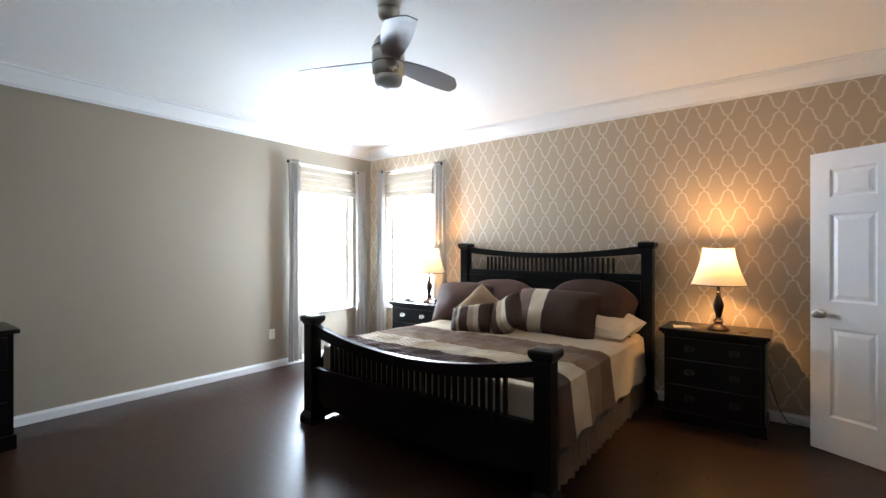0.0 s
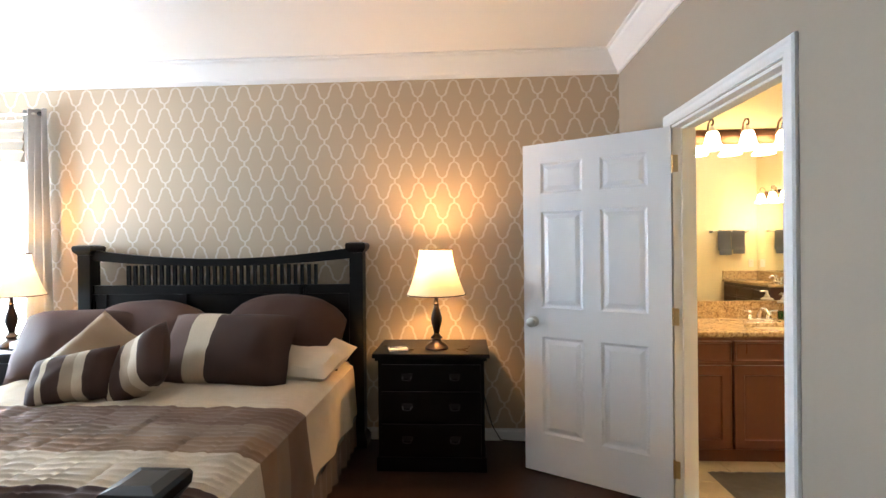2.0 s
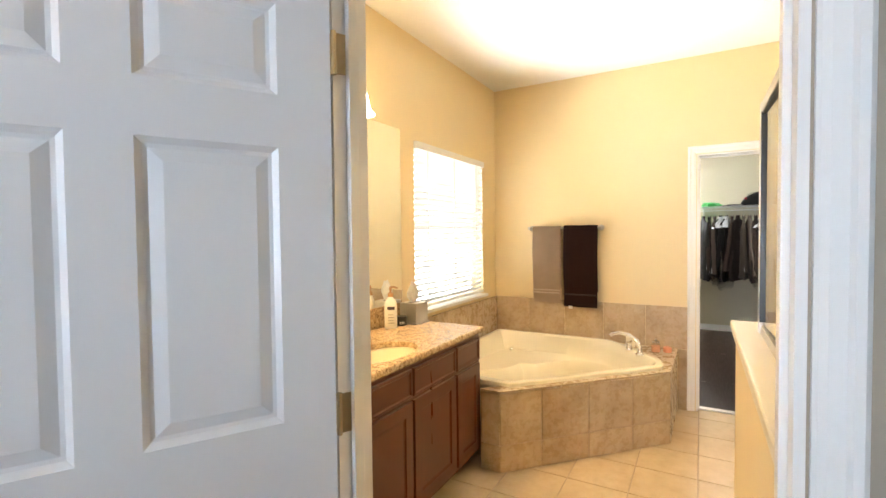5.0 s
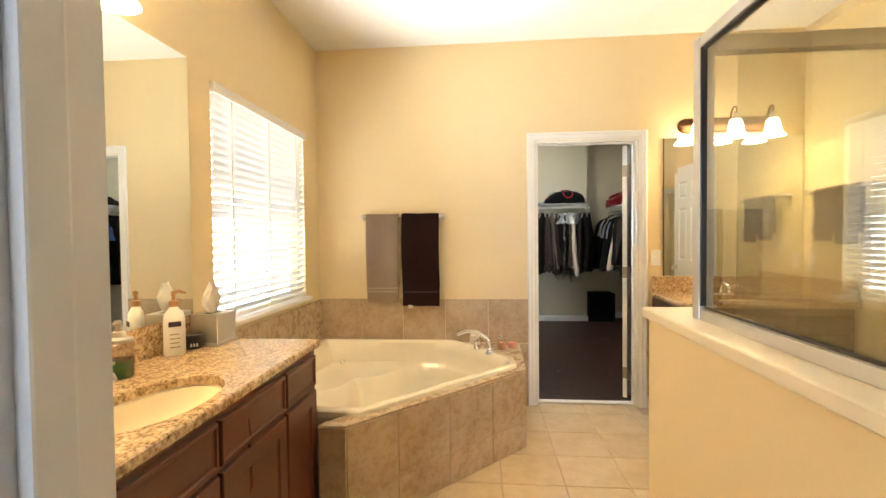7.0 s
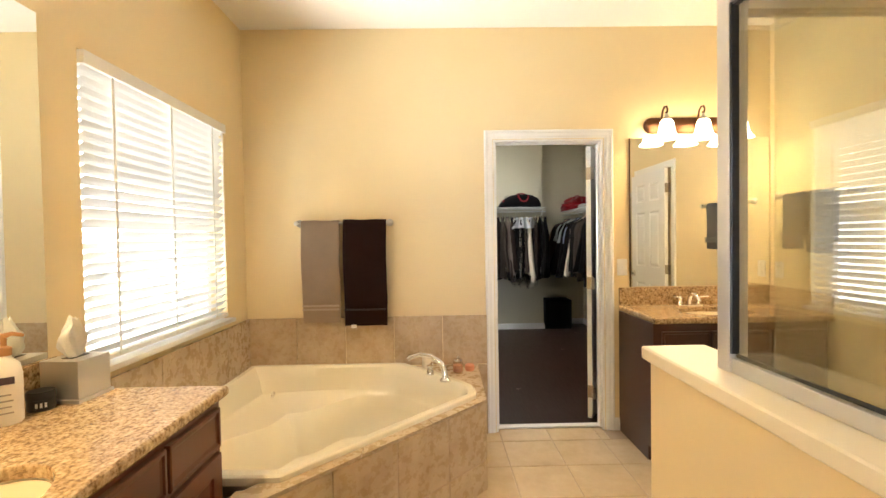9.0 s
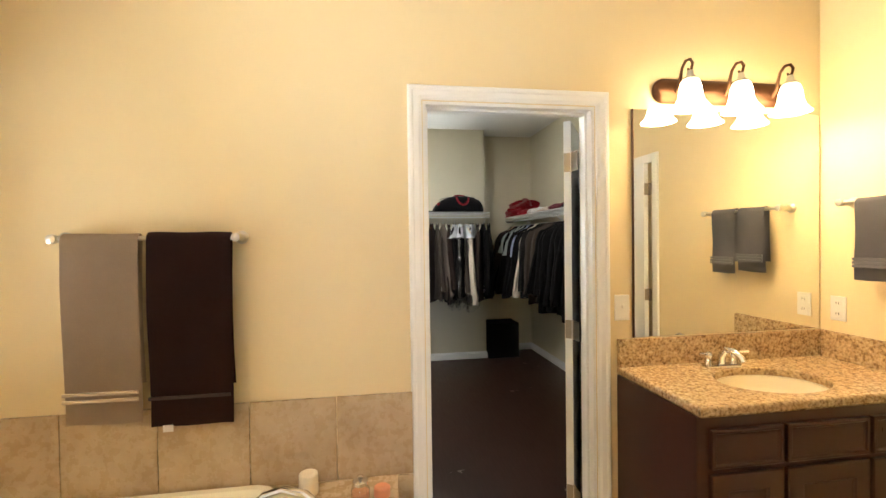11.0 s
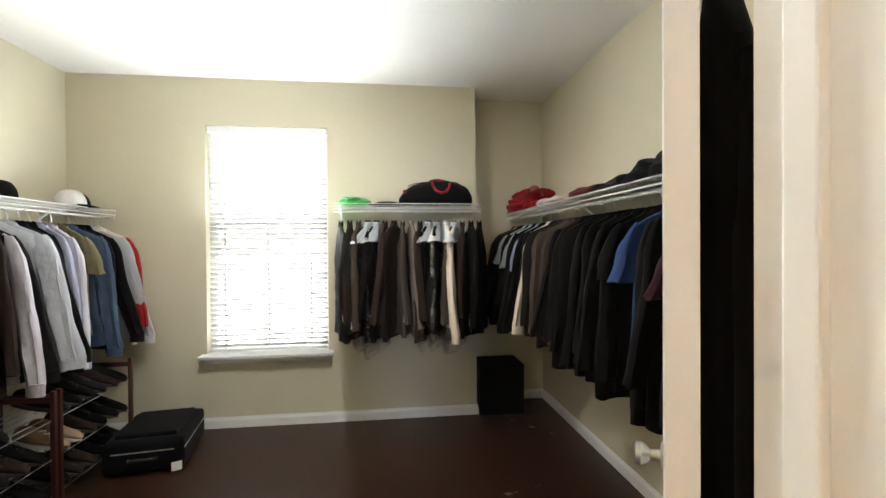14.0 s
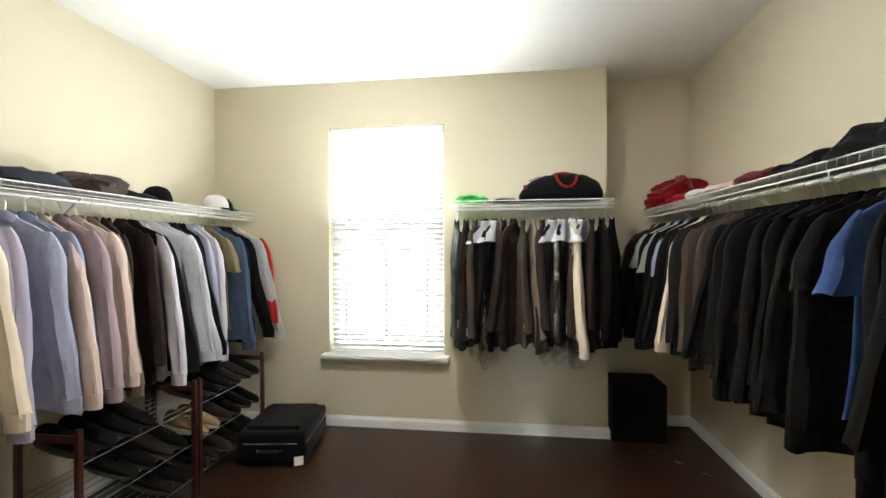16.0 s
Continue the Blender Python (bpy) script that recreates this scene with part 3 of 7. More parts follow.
def blinds(name, axis, plane, a0, a1, z0, z1, out, label, pitch, tilt, cords):
    """Horizontal blinds with a head rail and one part per slat. plane: slat centre; out: towards the room."""
    t = thing(name, label, "blinds")

    def rot(bm):
        if axis == "y":
            bm.transform(Matrix.Translation((plane, 0, 0)) @ Matrix(((0, out, 0, 0), (1, 0, 0, 0), (0, 0, 1, 0), (0, 0, 0, 1))))
        else:
            bm.transform(Matrix.Translation((0, plane, 0)) @ Matrix(((1, 0, 0, 0), (0, out, 0, 0), (0, 0, 1, 0), (0, 0, 0, 1))))
        return bm
    part("head_rail", rot(cuboid(a0, a1, -0.028, 0.034, z1 - 0.055, z1 - 0.002, bevel=0.005)), M_TRIM, t)
    part("bottom_rail", rot(cuboid(a0 + 0.004, a1 - 0.004, -0.024, 0.024, z0 + 0.006, z0 + 0.028, bevel=0.005)), M_TRIM, t)
    n = int((z1 - z0 - 0.10) / pitch)
    bm = bmesh.new()
    ca, sa = math.cos(radians(tilt)), math.sin(radians(tilt))
    prof = [(-0.025, 0.0), (-0.012, 0.0028), (0.0, 0.0038), (0.012, 0.0028), (0.025, 0.0), (0.0, 0.0012)]
    prof = [(y * ca - z * sa, y * sa + z * ca) for y, z in prof]
    loft(bm, [[(a, y, z) for y, z in prof] for a in (a0 + 0.005, a1 - 0.005)], True, True, True)
    rot(bm)
    first = part("slat", bm, M_BLINDS, t)
    first.location.z = z0 + 0.05
    for k in range(1, n + 1):
        s = first.copy()
        scene.collection.objects.link(s)
        s.location.z = z0 + 0.05 + k * pitch * (1 + 0.0)
    for c in cords:
        p = a0 + (a1 - a0) * c
        part("ladder_tape", rot(cuboid(p - 0.006, p + 0.006, 0.0255, 0.0275, z0 + 0.01, z1 - 0.05)), M_WHITE, t)
    return t


bb = blinds("window_blinds", "x", TN + 0.012, TWIN[0] + 0.008, TWIN[1] - 0.008, TWIN[2] + 0.01, TWIN[3], -1, "white slatted blinds glowing with daylight, partly closed", 0.0415, 41, (0.14, 0.5, 0.86))
part("wand", tube(bmesh.new(), [(TWIN[1] - 0.06, TN - 0.02, TWIN[3] - 0.06), (TWIN[1] - 0.055, TN - 0.02, 1.25)], 0.005, 6), M_WHITE, bb)
blinds("window_blinds", "y", KE + 0.045, KWIN[0] + 0.008, KWIN[1] - 0.008, KWIN[2] + 0.01, KWIN[3], -1, "white slatted blinds glowing with daylight, partly closed", 0.0415, 41, (0.14, 0.5, 0.86))


# ---- curtains ----
def curtain(name, axis, plane, a0, a1, z0, z1, folds, depth, label):
    bm = bmesh.new()
    cols, rows = folds * 8, 14
    grid = []
    for j in range(rows + 1):
        f = j / rows
        z = z1 + (z0 - z1) * f
        ln = []
        for i in range(cols + 1):
            s = i / cols
            a = a0 + (a1 - a0) * s + 0.012 * math.sin(3 * f + 5 * s)
            d = plane + depth * math.sin(2 * math.pi * folds * s + 0.6 * math.sin(2.2 * f)) * (0.75 + 0.35 * f)
            ln.append((d, a, z) if axis == "y" else (a, d, z))
        grid.append(ln)
    loft(bm, grid, False)
    bmesh.ops.solidify(bm, geom=bm.faces[:], thickness=0.002)
    t = thing(name, label, "curtain", group="window curtains")
    part("cloth", bm, M_CURTAIN, t, "", True)
    return t


def rod(axis, plane, a0, a1, z, wall, label):
    t = thing("curtain_rod", label, "curtain rod")
    P = (lambda a, d: (d, a, z)) if axis == "y" else (lambda a, d: (a, d, z))
    part("pole", tube(bmesh.new(), [P(a0, plane), P(a1, plane)], 0.009, 10), M_NICKEL, t, "", True)
    for a, s in ((a0, -1), (a1, 1)):
        bm = lathe([(0.006, 0), (0.016, 0.004), (0.02, 0.018), (0.016, 0.03), (0.008, 0.036)], 14)
        part("finial", bm, M_BLACK, t, "dark round finial", True, (Matrix.Translation(P(a, plane)) @ (pose(0, 0, 0, -90 * s, 0, 0) if axis == "y" else pose(0, 0, 0, 0, 90 * s, 0))))
    for a in (a0 + 0.05, a1 - 0.05):
        part("bracket", tube(bmesh.new(), [P(a, wall), P(a, plane)], 0.006, 8), M_BLACK, t)
    return t


rod("y", BW + 0.085, 3.99, 5.02, 2.42, BW, "slim nickel curtain rod with dark finials")
rod("x", BN - 0.08, -2.79, -1.80, 2.44, BN, "slim nickel curtain rod with dark finials")
curtain("curtain", "y", BW + 0.085, 3.965, 4.14, 0.05, 2.455, 3, 0.030, "grey-beige grommet curtain gathered beside the window")
curtain("curtain", "y", BW + 0.085, 5.00, 5.20, 0.05, 2.45, 3, 0.026, "grey-beige sheer curtain gathered beside the window")
curtain("curtain", "x", BN - 0.08, -2.93, -2.76, 0.05, 2.47, 3, 0.026, "grey-beige sheer curtain gathered beside the window")
curtain("curtain", "x", BN - 0.08, -1.92, -1.72, 0.05, 2.475, 3, 0.032, "grey-beige grommet curtain gathered beside the window")


def roman(axis, plane, a0, a1, z0, z1, out, label):
    t = thing("roman_shade", label, "window shade")
    bm = bmesh.new()
    prof = []
    for k in range(0, 4):
        z = z1 - (z1 - z0) * k / 4
        prof += [(0.012, z), (0.02 + 0.006 * k, z - (z1 - z0) / 4 * 0.8)]
    prof += [(0.045, z0), (0.0, z0), (0.0, z1)]
    P = (lambda a, o, z: (plane + out * o, a, z)) if axis == "y" else (lambda a, o, z: (a, plane + out * o, z))
    loft(bm, [[P(a, o, z) for o, z in prof] for a in (a0, a1)], True, True, True)
    part("cloth", bm, M_ROMAN, t)
    return t


roman("y", BW + 0.002, WW[0] - 0.02, WW[1] + 0.02, 2.09, 2.40, 1, "beige cloth shade drawn up above the window")
roman("x", BN - 0.002, NW[0] - 0.02, NW[1] + 0.02, 2.09, 2.41, -1, "beige cloth shade drawn up above the window")

# ---- bedroom ----
def fabric(name, col, rough=0.85, var=0.18, sheen=0.04, fine=260, bump=0.25):
    return surface(name, col, rough, var=var, scale=5, fine=fine, bump=bump, dist=0.0008, sheen=sheen, spec=0.12)


F_CREAM = fabric("cream_satin_fabric", (0.56, 0.45, 0.315), 0.5)
F_TAN = fabric("tan_fabric", (0.30, 0.20, 0.12), 0.55)
F_BROWN = fabric("chocolate_fabric", (0.052, 0.025, 0.018), 0.55)
F_MAUVE = fabric("mauve_brown_fabric", (0.092, 0.052, 0.042), 0.6)
F_SKIRT = fabric("taupe_bed_skirt_fabric", (0.155, 0.105, 0.078), 0.75)
F_SHEET = fabric("cream_sheet_fabric", (0.66, 0.55, 0.41), 0.7)


def striped(name, stops, axis, start, length):
    """Cloth with woven stripes across one axis: stops of (place, colour)."""
    m, nt, bsdf, out = mat_base(name)
    tc = nt.nodes.new("ShaderNodeTexCoord")
    sep = nt.nodes.new("ShaderNodeSeparateXYZ")
    nt.links.new(tc.outputs["Object"], sep.inputs[0])
    wob = noise_of(nt, 9, 3.0)
    f = maths(nt, "DIVIDE", maths(nt, "SUBTRACT", maths(nt, "MULTIPLY_ADD", wob, 0.02, sep.outputs[axis]), start + 0.01), length)
    n = nt.nodes.new("ShaderNodeValToRGB")
    n.color_ramp.interpolation = "CONSTANT"
    el = n.color_ramp.elements
    el[0].position, el[0].color = stops[0][0], (*stops[0][1], 1)
    el[1].position, el[1].color = stops[-1][0], (*stops[-1][1], 1)
    for p, c in stops[1:-1]:
        el.new(p).color = (*c, 1)
    nt.links.new(f, n.inputs["Fac"])
    weave = noise_of(nt, 220, 2.0)
    mott = noise_of(nt, 6, 4.0)
    c = mixed(nt, maths(nt, "MULTIPLY", weave, 0.3), n.outputs["Color"], (0.03, 0.02, 0.02))
    c = mixed(nt, maths(nt, "MULTIPLY", mott, 0.25), c, (0.08, 0.05, 0.035))
    nt.links.new(c, bsdf.inputs["Base Color"])
    bsdf.inputs["Roughness"].default_value = 0.78
    bsdf.inputs["Specular IOR Level"].default_value = 0.15
    bsdf.inputs["Sheen Weight"].default_value = 0.04
    bumped(nt, bsdf, weave, 0.25, 0.001)
    return m


CRE, BRO, TAN_, MAU = (0.66, 0.54, 0.39), (0.060, 0.030, 0.022), (0.27, 0.165, 0.095), (0.16, 0.098, 0.078)
M_SPREAD = striped("striped_bedspread", [(0.0, BRO), (0.10, (0.088, 0.050, 0.038)), (0.171, CRE), (0.295, TAN_), (0.36, (0.25, 0.17, 0.115)), (0.42, (0.175, 0.105, 0.068)), (0.524, CRE)], "Y", 3.10, 2.10)
M_SHAM = striped("striped_pillow_cloth", [(0.0, MAU), (0.26, CRE), (0.44, BRO)], "X", -0.41, 0.82)
M_ACCENT = striped("striped_cushion_cloth", [(0.0, BRO), (0.20, CRE), (0.28, BRO), (0.48, (0.42, 0.32, 0.22)), (0.62, CRE), (0.74, BRO)], "X", -0.21, 0.42)

bed = thing("bed", "black wooden king bed with slatted headboard and striped brown bedding", "bed", (-0.40, 0, 0))
HBY, FBY, HW = 5.265, 3.10, 1.005


def post(parent, x, y, top, label):
    bm = bmesh.new()
    w = 0.048
    box(bm, x - w, x + w, y - w, y + w, 0.10, top - 0.075, 0.004)
    loft(bm, [[(x + sx * r, y + sy * r, z) for sx, sy in ((-1, -1), (1, -1), (1, 1), (-1, 1))] for r, z in ((w, top - 0.075), (w + 0.012, top - 0.06), (w + 0.022, top - 0.045), (w + 0.024, top - 0.02), (w + 0.018, top - 0.008), (w - 0.01, top))], True, True, True)
    loft(bm, [[(x + sx * r, y + sy * r, z) for sx, sy in ((-1, -1), (1, -1), (1, 1), (-1, 1))] for r, z in ((w + 0.018, 0.0), (w + 0.022, 0.012), (w + 0.022, 0.055), (w + 0.014, 0.075), (w, 0.10))], True, True, True)
    return part("post", bm, M_BLACKWOOD, parent)


def dipped_rail(y0, y1, zend, zmid, drop, hw, thick_end):
    """Rail whose top and bottom curve down to the middle."""
    bm = bmesh.new()
    rings = []
    for k in range(25):
        s = -1 + 2 * k / 24
        zt = zmid + (zend - zmid) * s * s
        zb = zt - drop - (thick_end - drop) * s * s
        rings.append([(hw * s, y0, zb), (hw * s, y1, zb), (hw * s, y1, zt), (hw * s, y0, zt)])
    return loft(bm, rings, True, True, True)


for s in (-1, 1):
    post(bed, s * HW, HBY, 1.455, "")
    post(bed, s * HW, FBY, 0.86, "")
part("headboard_rail", dipped_rail(HBY - 0.025, HBY + 0.025, 1.415, 1.345, 0.055, HW - 0.045, 0.075), M_BLACKWOOD, bed)
part("headboard_rail", cuboid(-HW + 0.045, HW - 0.045, HBY - 0.025, HBY + 0.025, 1.09, 1.155, bevel=0.004), M_BLACKWOOD, bed)
part("headboard_panel", cuboid(-HW + 0.045, HW - 0.045, HBY - 0.012, HBY + 0.015, 0.30, 1.09), M_BLACKWOOD, bed)
for k in range(4):
    x = -0.9 + k * 0.6
    part("headboard_stile", cuboid(x - 0.045, x + 0.045, HBY - 0.022, HBY - 0.012, 0.45, 1.088, bevel=0.003), M_BLACKWOOD, bed)
for k in range(29):
    x = -0.70 + k * 1.40 / 28
    part("slat", cuboid(x - 0.011, x + 0.011, HBY - 0.010, HBY + 0.010, 1.15, 1.30), M_BLACKWOOD, bed)
part("footboard_rail", dipped_rail(FBY - 0.025, FBY + 0.025, 0.785, 0.665, 0.075, HW - 0.045, 0.085), M_BLACKWOOD, bed)
part("footboard_rail", cuboid(-HW + 0.045, HW - 0.045, FBY - 0.025, FBY + 0.025, 0.40, 0.445, bevel=0.004), M_BLACKWOOD, bed)
bm = bmesh.new()
low = [(-HW + 0.045, 0.22)] + [((-HW + 0.045) * math.cos(math.pi * k / 16), 0.20 - 0.085 * math.sin(math.pi * k / 16)) for k in range(1, 16)] + [(HW - 0.045, 0.22)]
loft(bm, [[(x, y, z) for x, z in low + [(HW - 0.045, 0.40), (-HW + 0.045, 0.40)]] for y in (FBY - 0.014, FBY + 0.014)], True, True, True)
part("footboard_panel", bm, M_BLACKWOOD, bed)
for k in range(31):
    x = -0.76 + k * 1.52 / 30
    part("slat", cuboid(x - 0.0115, x + 0.0115, FBY - 0.010, FBY + 0.010, 0.44, 0.60 + 0.10 * (x / HW) ** 2), M_BLACKWOOD, bed)
for s in (-1, 1):
    part("side_rail", cuboid(s * 0.975 - 0.02, s * 0.975 + 0.02, FBY + 0.04, HBY - 0.04, 0.20, 0.36, bevel=0.004), M_BLACKWOOD, bed)
part("mattress", cuboid(-0.955, 0.955, FBY + 0.06, HBY - 0.05, 0.30, 0.615, bevel=0.04, seg=4), F_SHEET, bed)


def spread(hx, y0, y1, ztop, zlow, amp):
    """Bedspread: a sheet over the top that falls over both sides and is tucked at the foot, with gathers and creases."""
    bm = bmesh.new()
    nu, nv = 150, 420
    rows = []
    side = ztop - zlow
    full = 2 * (hx + side)
    for j in range(nv + 1):
        v = j / nv
        y = y0 + (y1 - y0) * v
        ln = []
        for i in range(nu + 1):
            s = -full / 2 + full * i / nu
            a = abs(s)
            sg = 1 if s >= 0 else -1
            n1 = noise.noise((s * 3.0, y * 3.5, 1.7)) * 0.5 + noise.noise((s * 9.0, y * 11.0, 4.1)) * 0.5
            if a <= hx:
                x, z = s, ztop
                edge = max(0.0, (a - hx + 0.10) / 0.10)
                z -= 0.035 * edge * edge
                # quilted bands: irregular cross pleats held by lengthwise stitching
                band = math.exp(-(((y - 3.72) / 0.56) ** 8))
                ph = y * 150 + 2.6 * noise.noise((s * 5, y * 3, 9)) + 5.0 * noise.noise((s * 1.3, y * 1.1, 2))
                pleat = (0.5 + 0.5 * math.sin(ph)) ** 2 * (0.55 + 0.75 * noise.noise((s * 7, y * 6, 3)))
                stitch = math.exp(-(((s + 0.012 * noise.noise((y * 6, s * 2, 5))) % 0.145 - 0.072) / 0.010) ** 2)
                z += amp * n1 + band * (0.013 * pleat - 0.007 * stitch) + 0.006 * noise.noise((s * 14, y * 5, 8))
            else:
                d = a - hx
                x = sg * (hx + 0.012 + 0.030 * (d / side) + 0.014 * math.sin(y * 17 + 2.0 * noise.noise((y * 3, 0, 2))) * (d / side))
                z = ztop - 0.035 - d * 0.93
                x += sg * 0.008 * n1
            if v < 0.04:
                z -= (0.04 - v) / 0.04 * 0.10
            ln.append((x, y, z))
        rows.append(ln)
    loft(bm, rows, False)
    return bm


part("bedspread", spread(0.985, FBY + 0.075, HBY - 0.12, 0.635, 0.27, 0.012), M_SPREAD, bed, "striped brown, tan and cream bedspread with creased bands", True, None)
bed.children[-1].location.y = 0.0
for sx in (-1, 1):
    ring = []
    for k in range(141):
        y = FBY + 0.07 + (HBY - FBY - 0.14) * k / 140
        ring.append((sx * (0.985 + 0.010 * math.sin(k * 0.9) + 0.006 * math.sin(k * 0.37)), y))
    bm = bmesh.new()
    loft(bm, [[(x, y, 0.33) for x, y in ring], [(x + sx * 0.008, y, 0.012) for x, y in ring]], False)
    part("bed_skirt", bm, F_SKIRT, bed, "gathered taupe bed skirt")


def cushion(name, label, w, h, t, material, m, group="pillows on the bed", lumps=0.012, seed=1, dome=0.0):
    """Stuffed pillow: local x wide, z high, y thick; corners drawn out, middle plump."""
    bm = bmesh.new()
    n = 16
    for s in (1, -1):
        rows = []
        for j in range(n + 1):
            b = -1 + 2 * j / n
            ln = []
            for i in range(n + 1):
                a = -1 + 2 * i / n
                puff = ((1 - abs(a) ** 3) * (1 - abs(b) ** 3)) ** 0.5
                x = a * w / 2 * (1 - 0.07 * (1 - abs(b)) * abs(a) ** 3) * (1 - 0.03 * b * b)
                z = b * h / 2 * (1 - 0.09 * (1 - abs(a)) * abs(b) ** 3)
                z += dome * (1 - a * a) * max(0.0, b) - 0.5 * dome * abs(a) ** 6 * max(0.0, b)
                ww = lumps * noise.noise((a * 2.2 + seed, b * 2.2, s * 2.0 + seed)) * puff
                ln.append((x, s * (t / 2 * puff) + ww, z))
            rows.append(ln)
        loft(bm, rows, False)
    bmesh.ops.remove_doubles(bm, verts=bm.verts, dist=0.0008)
    ob = tagged(part(name, bm, material, None, "", True), label, "pillow", group)
    ob.matrix_basis = m
    return ob


# pillows: two rows against the headboard, shams in front, small cushions on top
cushion("pillow", "plump mauve brown bed pillow against the headboard", 0.86, 0.44, 0.34, F_MAUVE, pose(-0.84, 5.05, 0.78, -38, 0, 2), seed=2, dome=0.11, lumps=0.03)
cushion("pillow", "plump brown bed pillow against the headboard", 0.88, 0.44, 0.42, F_BROWN, pose(0.13, 5.06, 0.79, -36, 0, -3), seed=3, dome=0.13, lumps=0.03)
cushion("pillow", "rumpled cream pillowcase lying flat by the headboard", 0.72, 0.48, 0.20, F_SHEET, pose(0.26, 4.90, 0.70, -80, 0, -10), lumps=0.05, seed=4)
cushion("pillow", "large striped pillow in cream, mauve and chocolate", 0.84, 0.45, 0.26, M_SHAM, pose(-0.05, 4.70, 0.80, -24, 0, -6), seed=5, dome=0.02, lumps=0.02)
cushion("pillow", "large mauve brown pillow leaning on the others", 0.66, 0.46, 0.25, F_MAUVE, pose(-1.13, 4.80, 0.80, -28, 0, 8), seed=6, dome=0.04, lumps=0.02)
cushion("cushion", "small tan square cushion standing on its corner", 0.38, 0.38, 0.17, F_TAN, pose(-0.79, 4.64, 0.80, -32, 38, 6), "cushions on the bed", seed=7)
cushion("cushion", "small brown cushion with cream stripes", 0.44, 0.29, 0.18, M_ACCENT, pose(-0.70, 4.34, 0.735, -34, -10, 10), "cushions on the bed", seed=8)
cushion("cushion", "small square brown cushion with cream stripes tilted on its corner", 0.39, 0.39, 0.19, M_ACCENT, pose(-0.40, 4.42, 0.775, -38, -34, -6), "cushions on the bed", seed=9)


def nightstand(place, label):
    t = thing("nightstand", label, "nightstand", place, group="nightstands beside the bed")
    w, d, h = 0.335, 0.40, 0.745
    part("top", cuboid(-w - 0.035, w + 0.035, -0.03, d + 0.03, h - 0.028, h, bevel=0.007), M_BLACKWOOD, t)
    part("moulding", cuboid(-w - 0.018, w + 0.018, -0.014, d + 0.016, h - 0.048, h - 0.028, bevel=0.006), M_BLACKWOOD, t)
    part("body", cuboid(-w, w, 0.0, d + 0.012, 0.09, h - 0.048), M_BLACKWOOD, t)
    part("plinth", cuboid(-w - 0.012, w + 0.012, -0.010, d + 0.014, 0.0, 0.09, bevel=0.006), M_BLACKWOOD, t)
    for z0, z1 in ((0.52, 0.675), (0.315, 0.505), (0.11, 0.30)):
        dr = part("drawer", cuboid(-w + 0.022, w - 0.022, -0.016, -0.001, z0, z1, bevel=0.005), M_BLACKWOOD, t)
        for x in (-0.15, 0.15):
            bm = bmesh.new()
            box(bm, x - 0.035, x + 0.035, -0.0195, -0.0165, (z0 + z1) / 2 - 0.008, (z0 + z1) / 2 + 0.022, 0.001)
            tube(bm, [(x - 0.028, -0.02, (z0 + z1) / 2 + 0.005), (x - 0.024, -0.034, (z0 + z1) / 2 - 0.012), (x, -0.038, (z0 + z1) / 2 - 0.016), (x + 0.024, -0.034, (z0 + z1) / 2 - 0.012), (x + 0.028, -0.02, (z0 + z1) / 2 + 0.005)], 0.004, 6)
            part("handle", bm, M_NICKEL if place[0] < 0 else M_BLACK, dr, "metal bail pull")
    return t


nightstand((1.155, 4.885, 0), "black wooden nightstand with three drawers holding a lit lamp")
nightstand((-1.905, 4.885, 0), "black wooden nightstand with metal bail pulls by the window")


def table_lamp(place, label):
    t = thing("table_lamp", label, "lamp", place, group="table lamps beside the bed")
    prof = [(0.078, 0.0), (0.078, 0.012), (0.066, 0.024), (0.055, 0.034), (0.034, 0.046), (0.028, 0.060), (0.040, 0.072), (0.026, 0.086), (0.018, 0.100), (0.024, 0.130), (0.034, 0.165), (0.038, 0.195), (0.032, 0.225), (0.020, 0.262), (0.015, 0.285), (0.022, 0.296), (0.013, 0.306), (0.010, 0.36)]
    part("base", lathe(prof, 28), M_LAMPBASE, t, "dark bronze turned base", True)
    part("harp", tube(bmesh.new(), [(0.0, 0.0, 0.36), (0.05, 0, 0.42), (0.055, 0, 0.50), (0.03, 0, 0.62), (0.0, 0, 0.652)], 0.003, 6), M_BRASS, t)
    bm = bmesh.new()
    seg = 48
    rings = []
    for k in range(15):
        f = k / 14
        r = 0.108 + (0.192 - 0.108) * f ** 1.55
        z = 0.650 - 0.295 * f
        rings.append([(r * (1 + 0.016 * abs(math.sin(4 * a))) * math.cos(a), r * (1 + 0.016 * abs(math.sin(4 * a))) * math.sin(a), z - 0.006 * f * abs(math.sin(4 * a))) for a in (2 * math.pi * q / seg for q in range(seg))])
    loft(bm, rings, True)
    part("shade", bm, M_LITSHADE, t, "cream cloth bell shade glowing", True)
    for r, z, h in ((0.109, 0.646, 0.007), (0.194, 0.352, 0.007)):
        bm = lathe([(r, 0), (r + 0.003, 0.001), (r + 0.003, h), (r, h + 0.001)], 48, centre=(0, 0, z), cap0=False, cap1=False)
        part("trim", bm, F_BROWN, t, "dark brown braid trim", True)
    bulb = lathe([(0.008, 0.0), (0.012, 0.02), (0.027, 0.055), (0.028, 0.075), (0.018, 0.095), (0.004, 0.102)], 16)
    part("bulb", bulb, M_BULB, t, "lit bulb", True, pose(0, 0, 0.42))
    return t


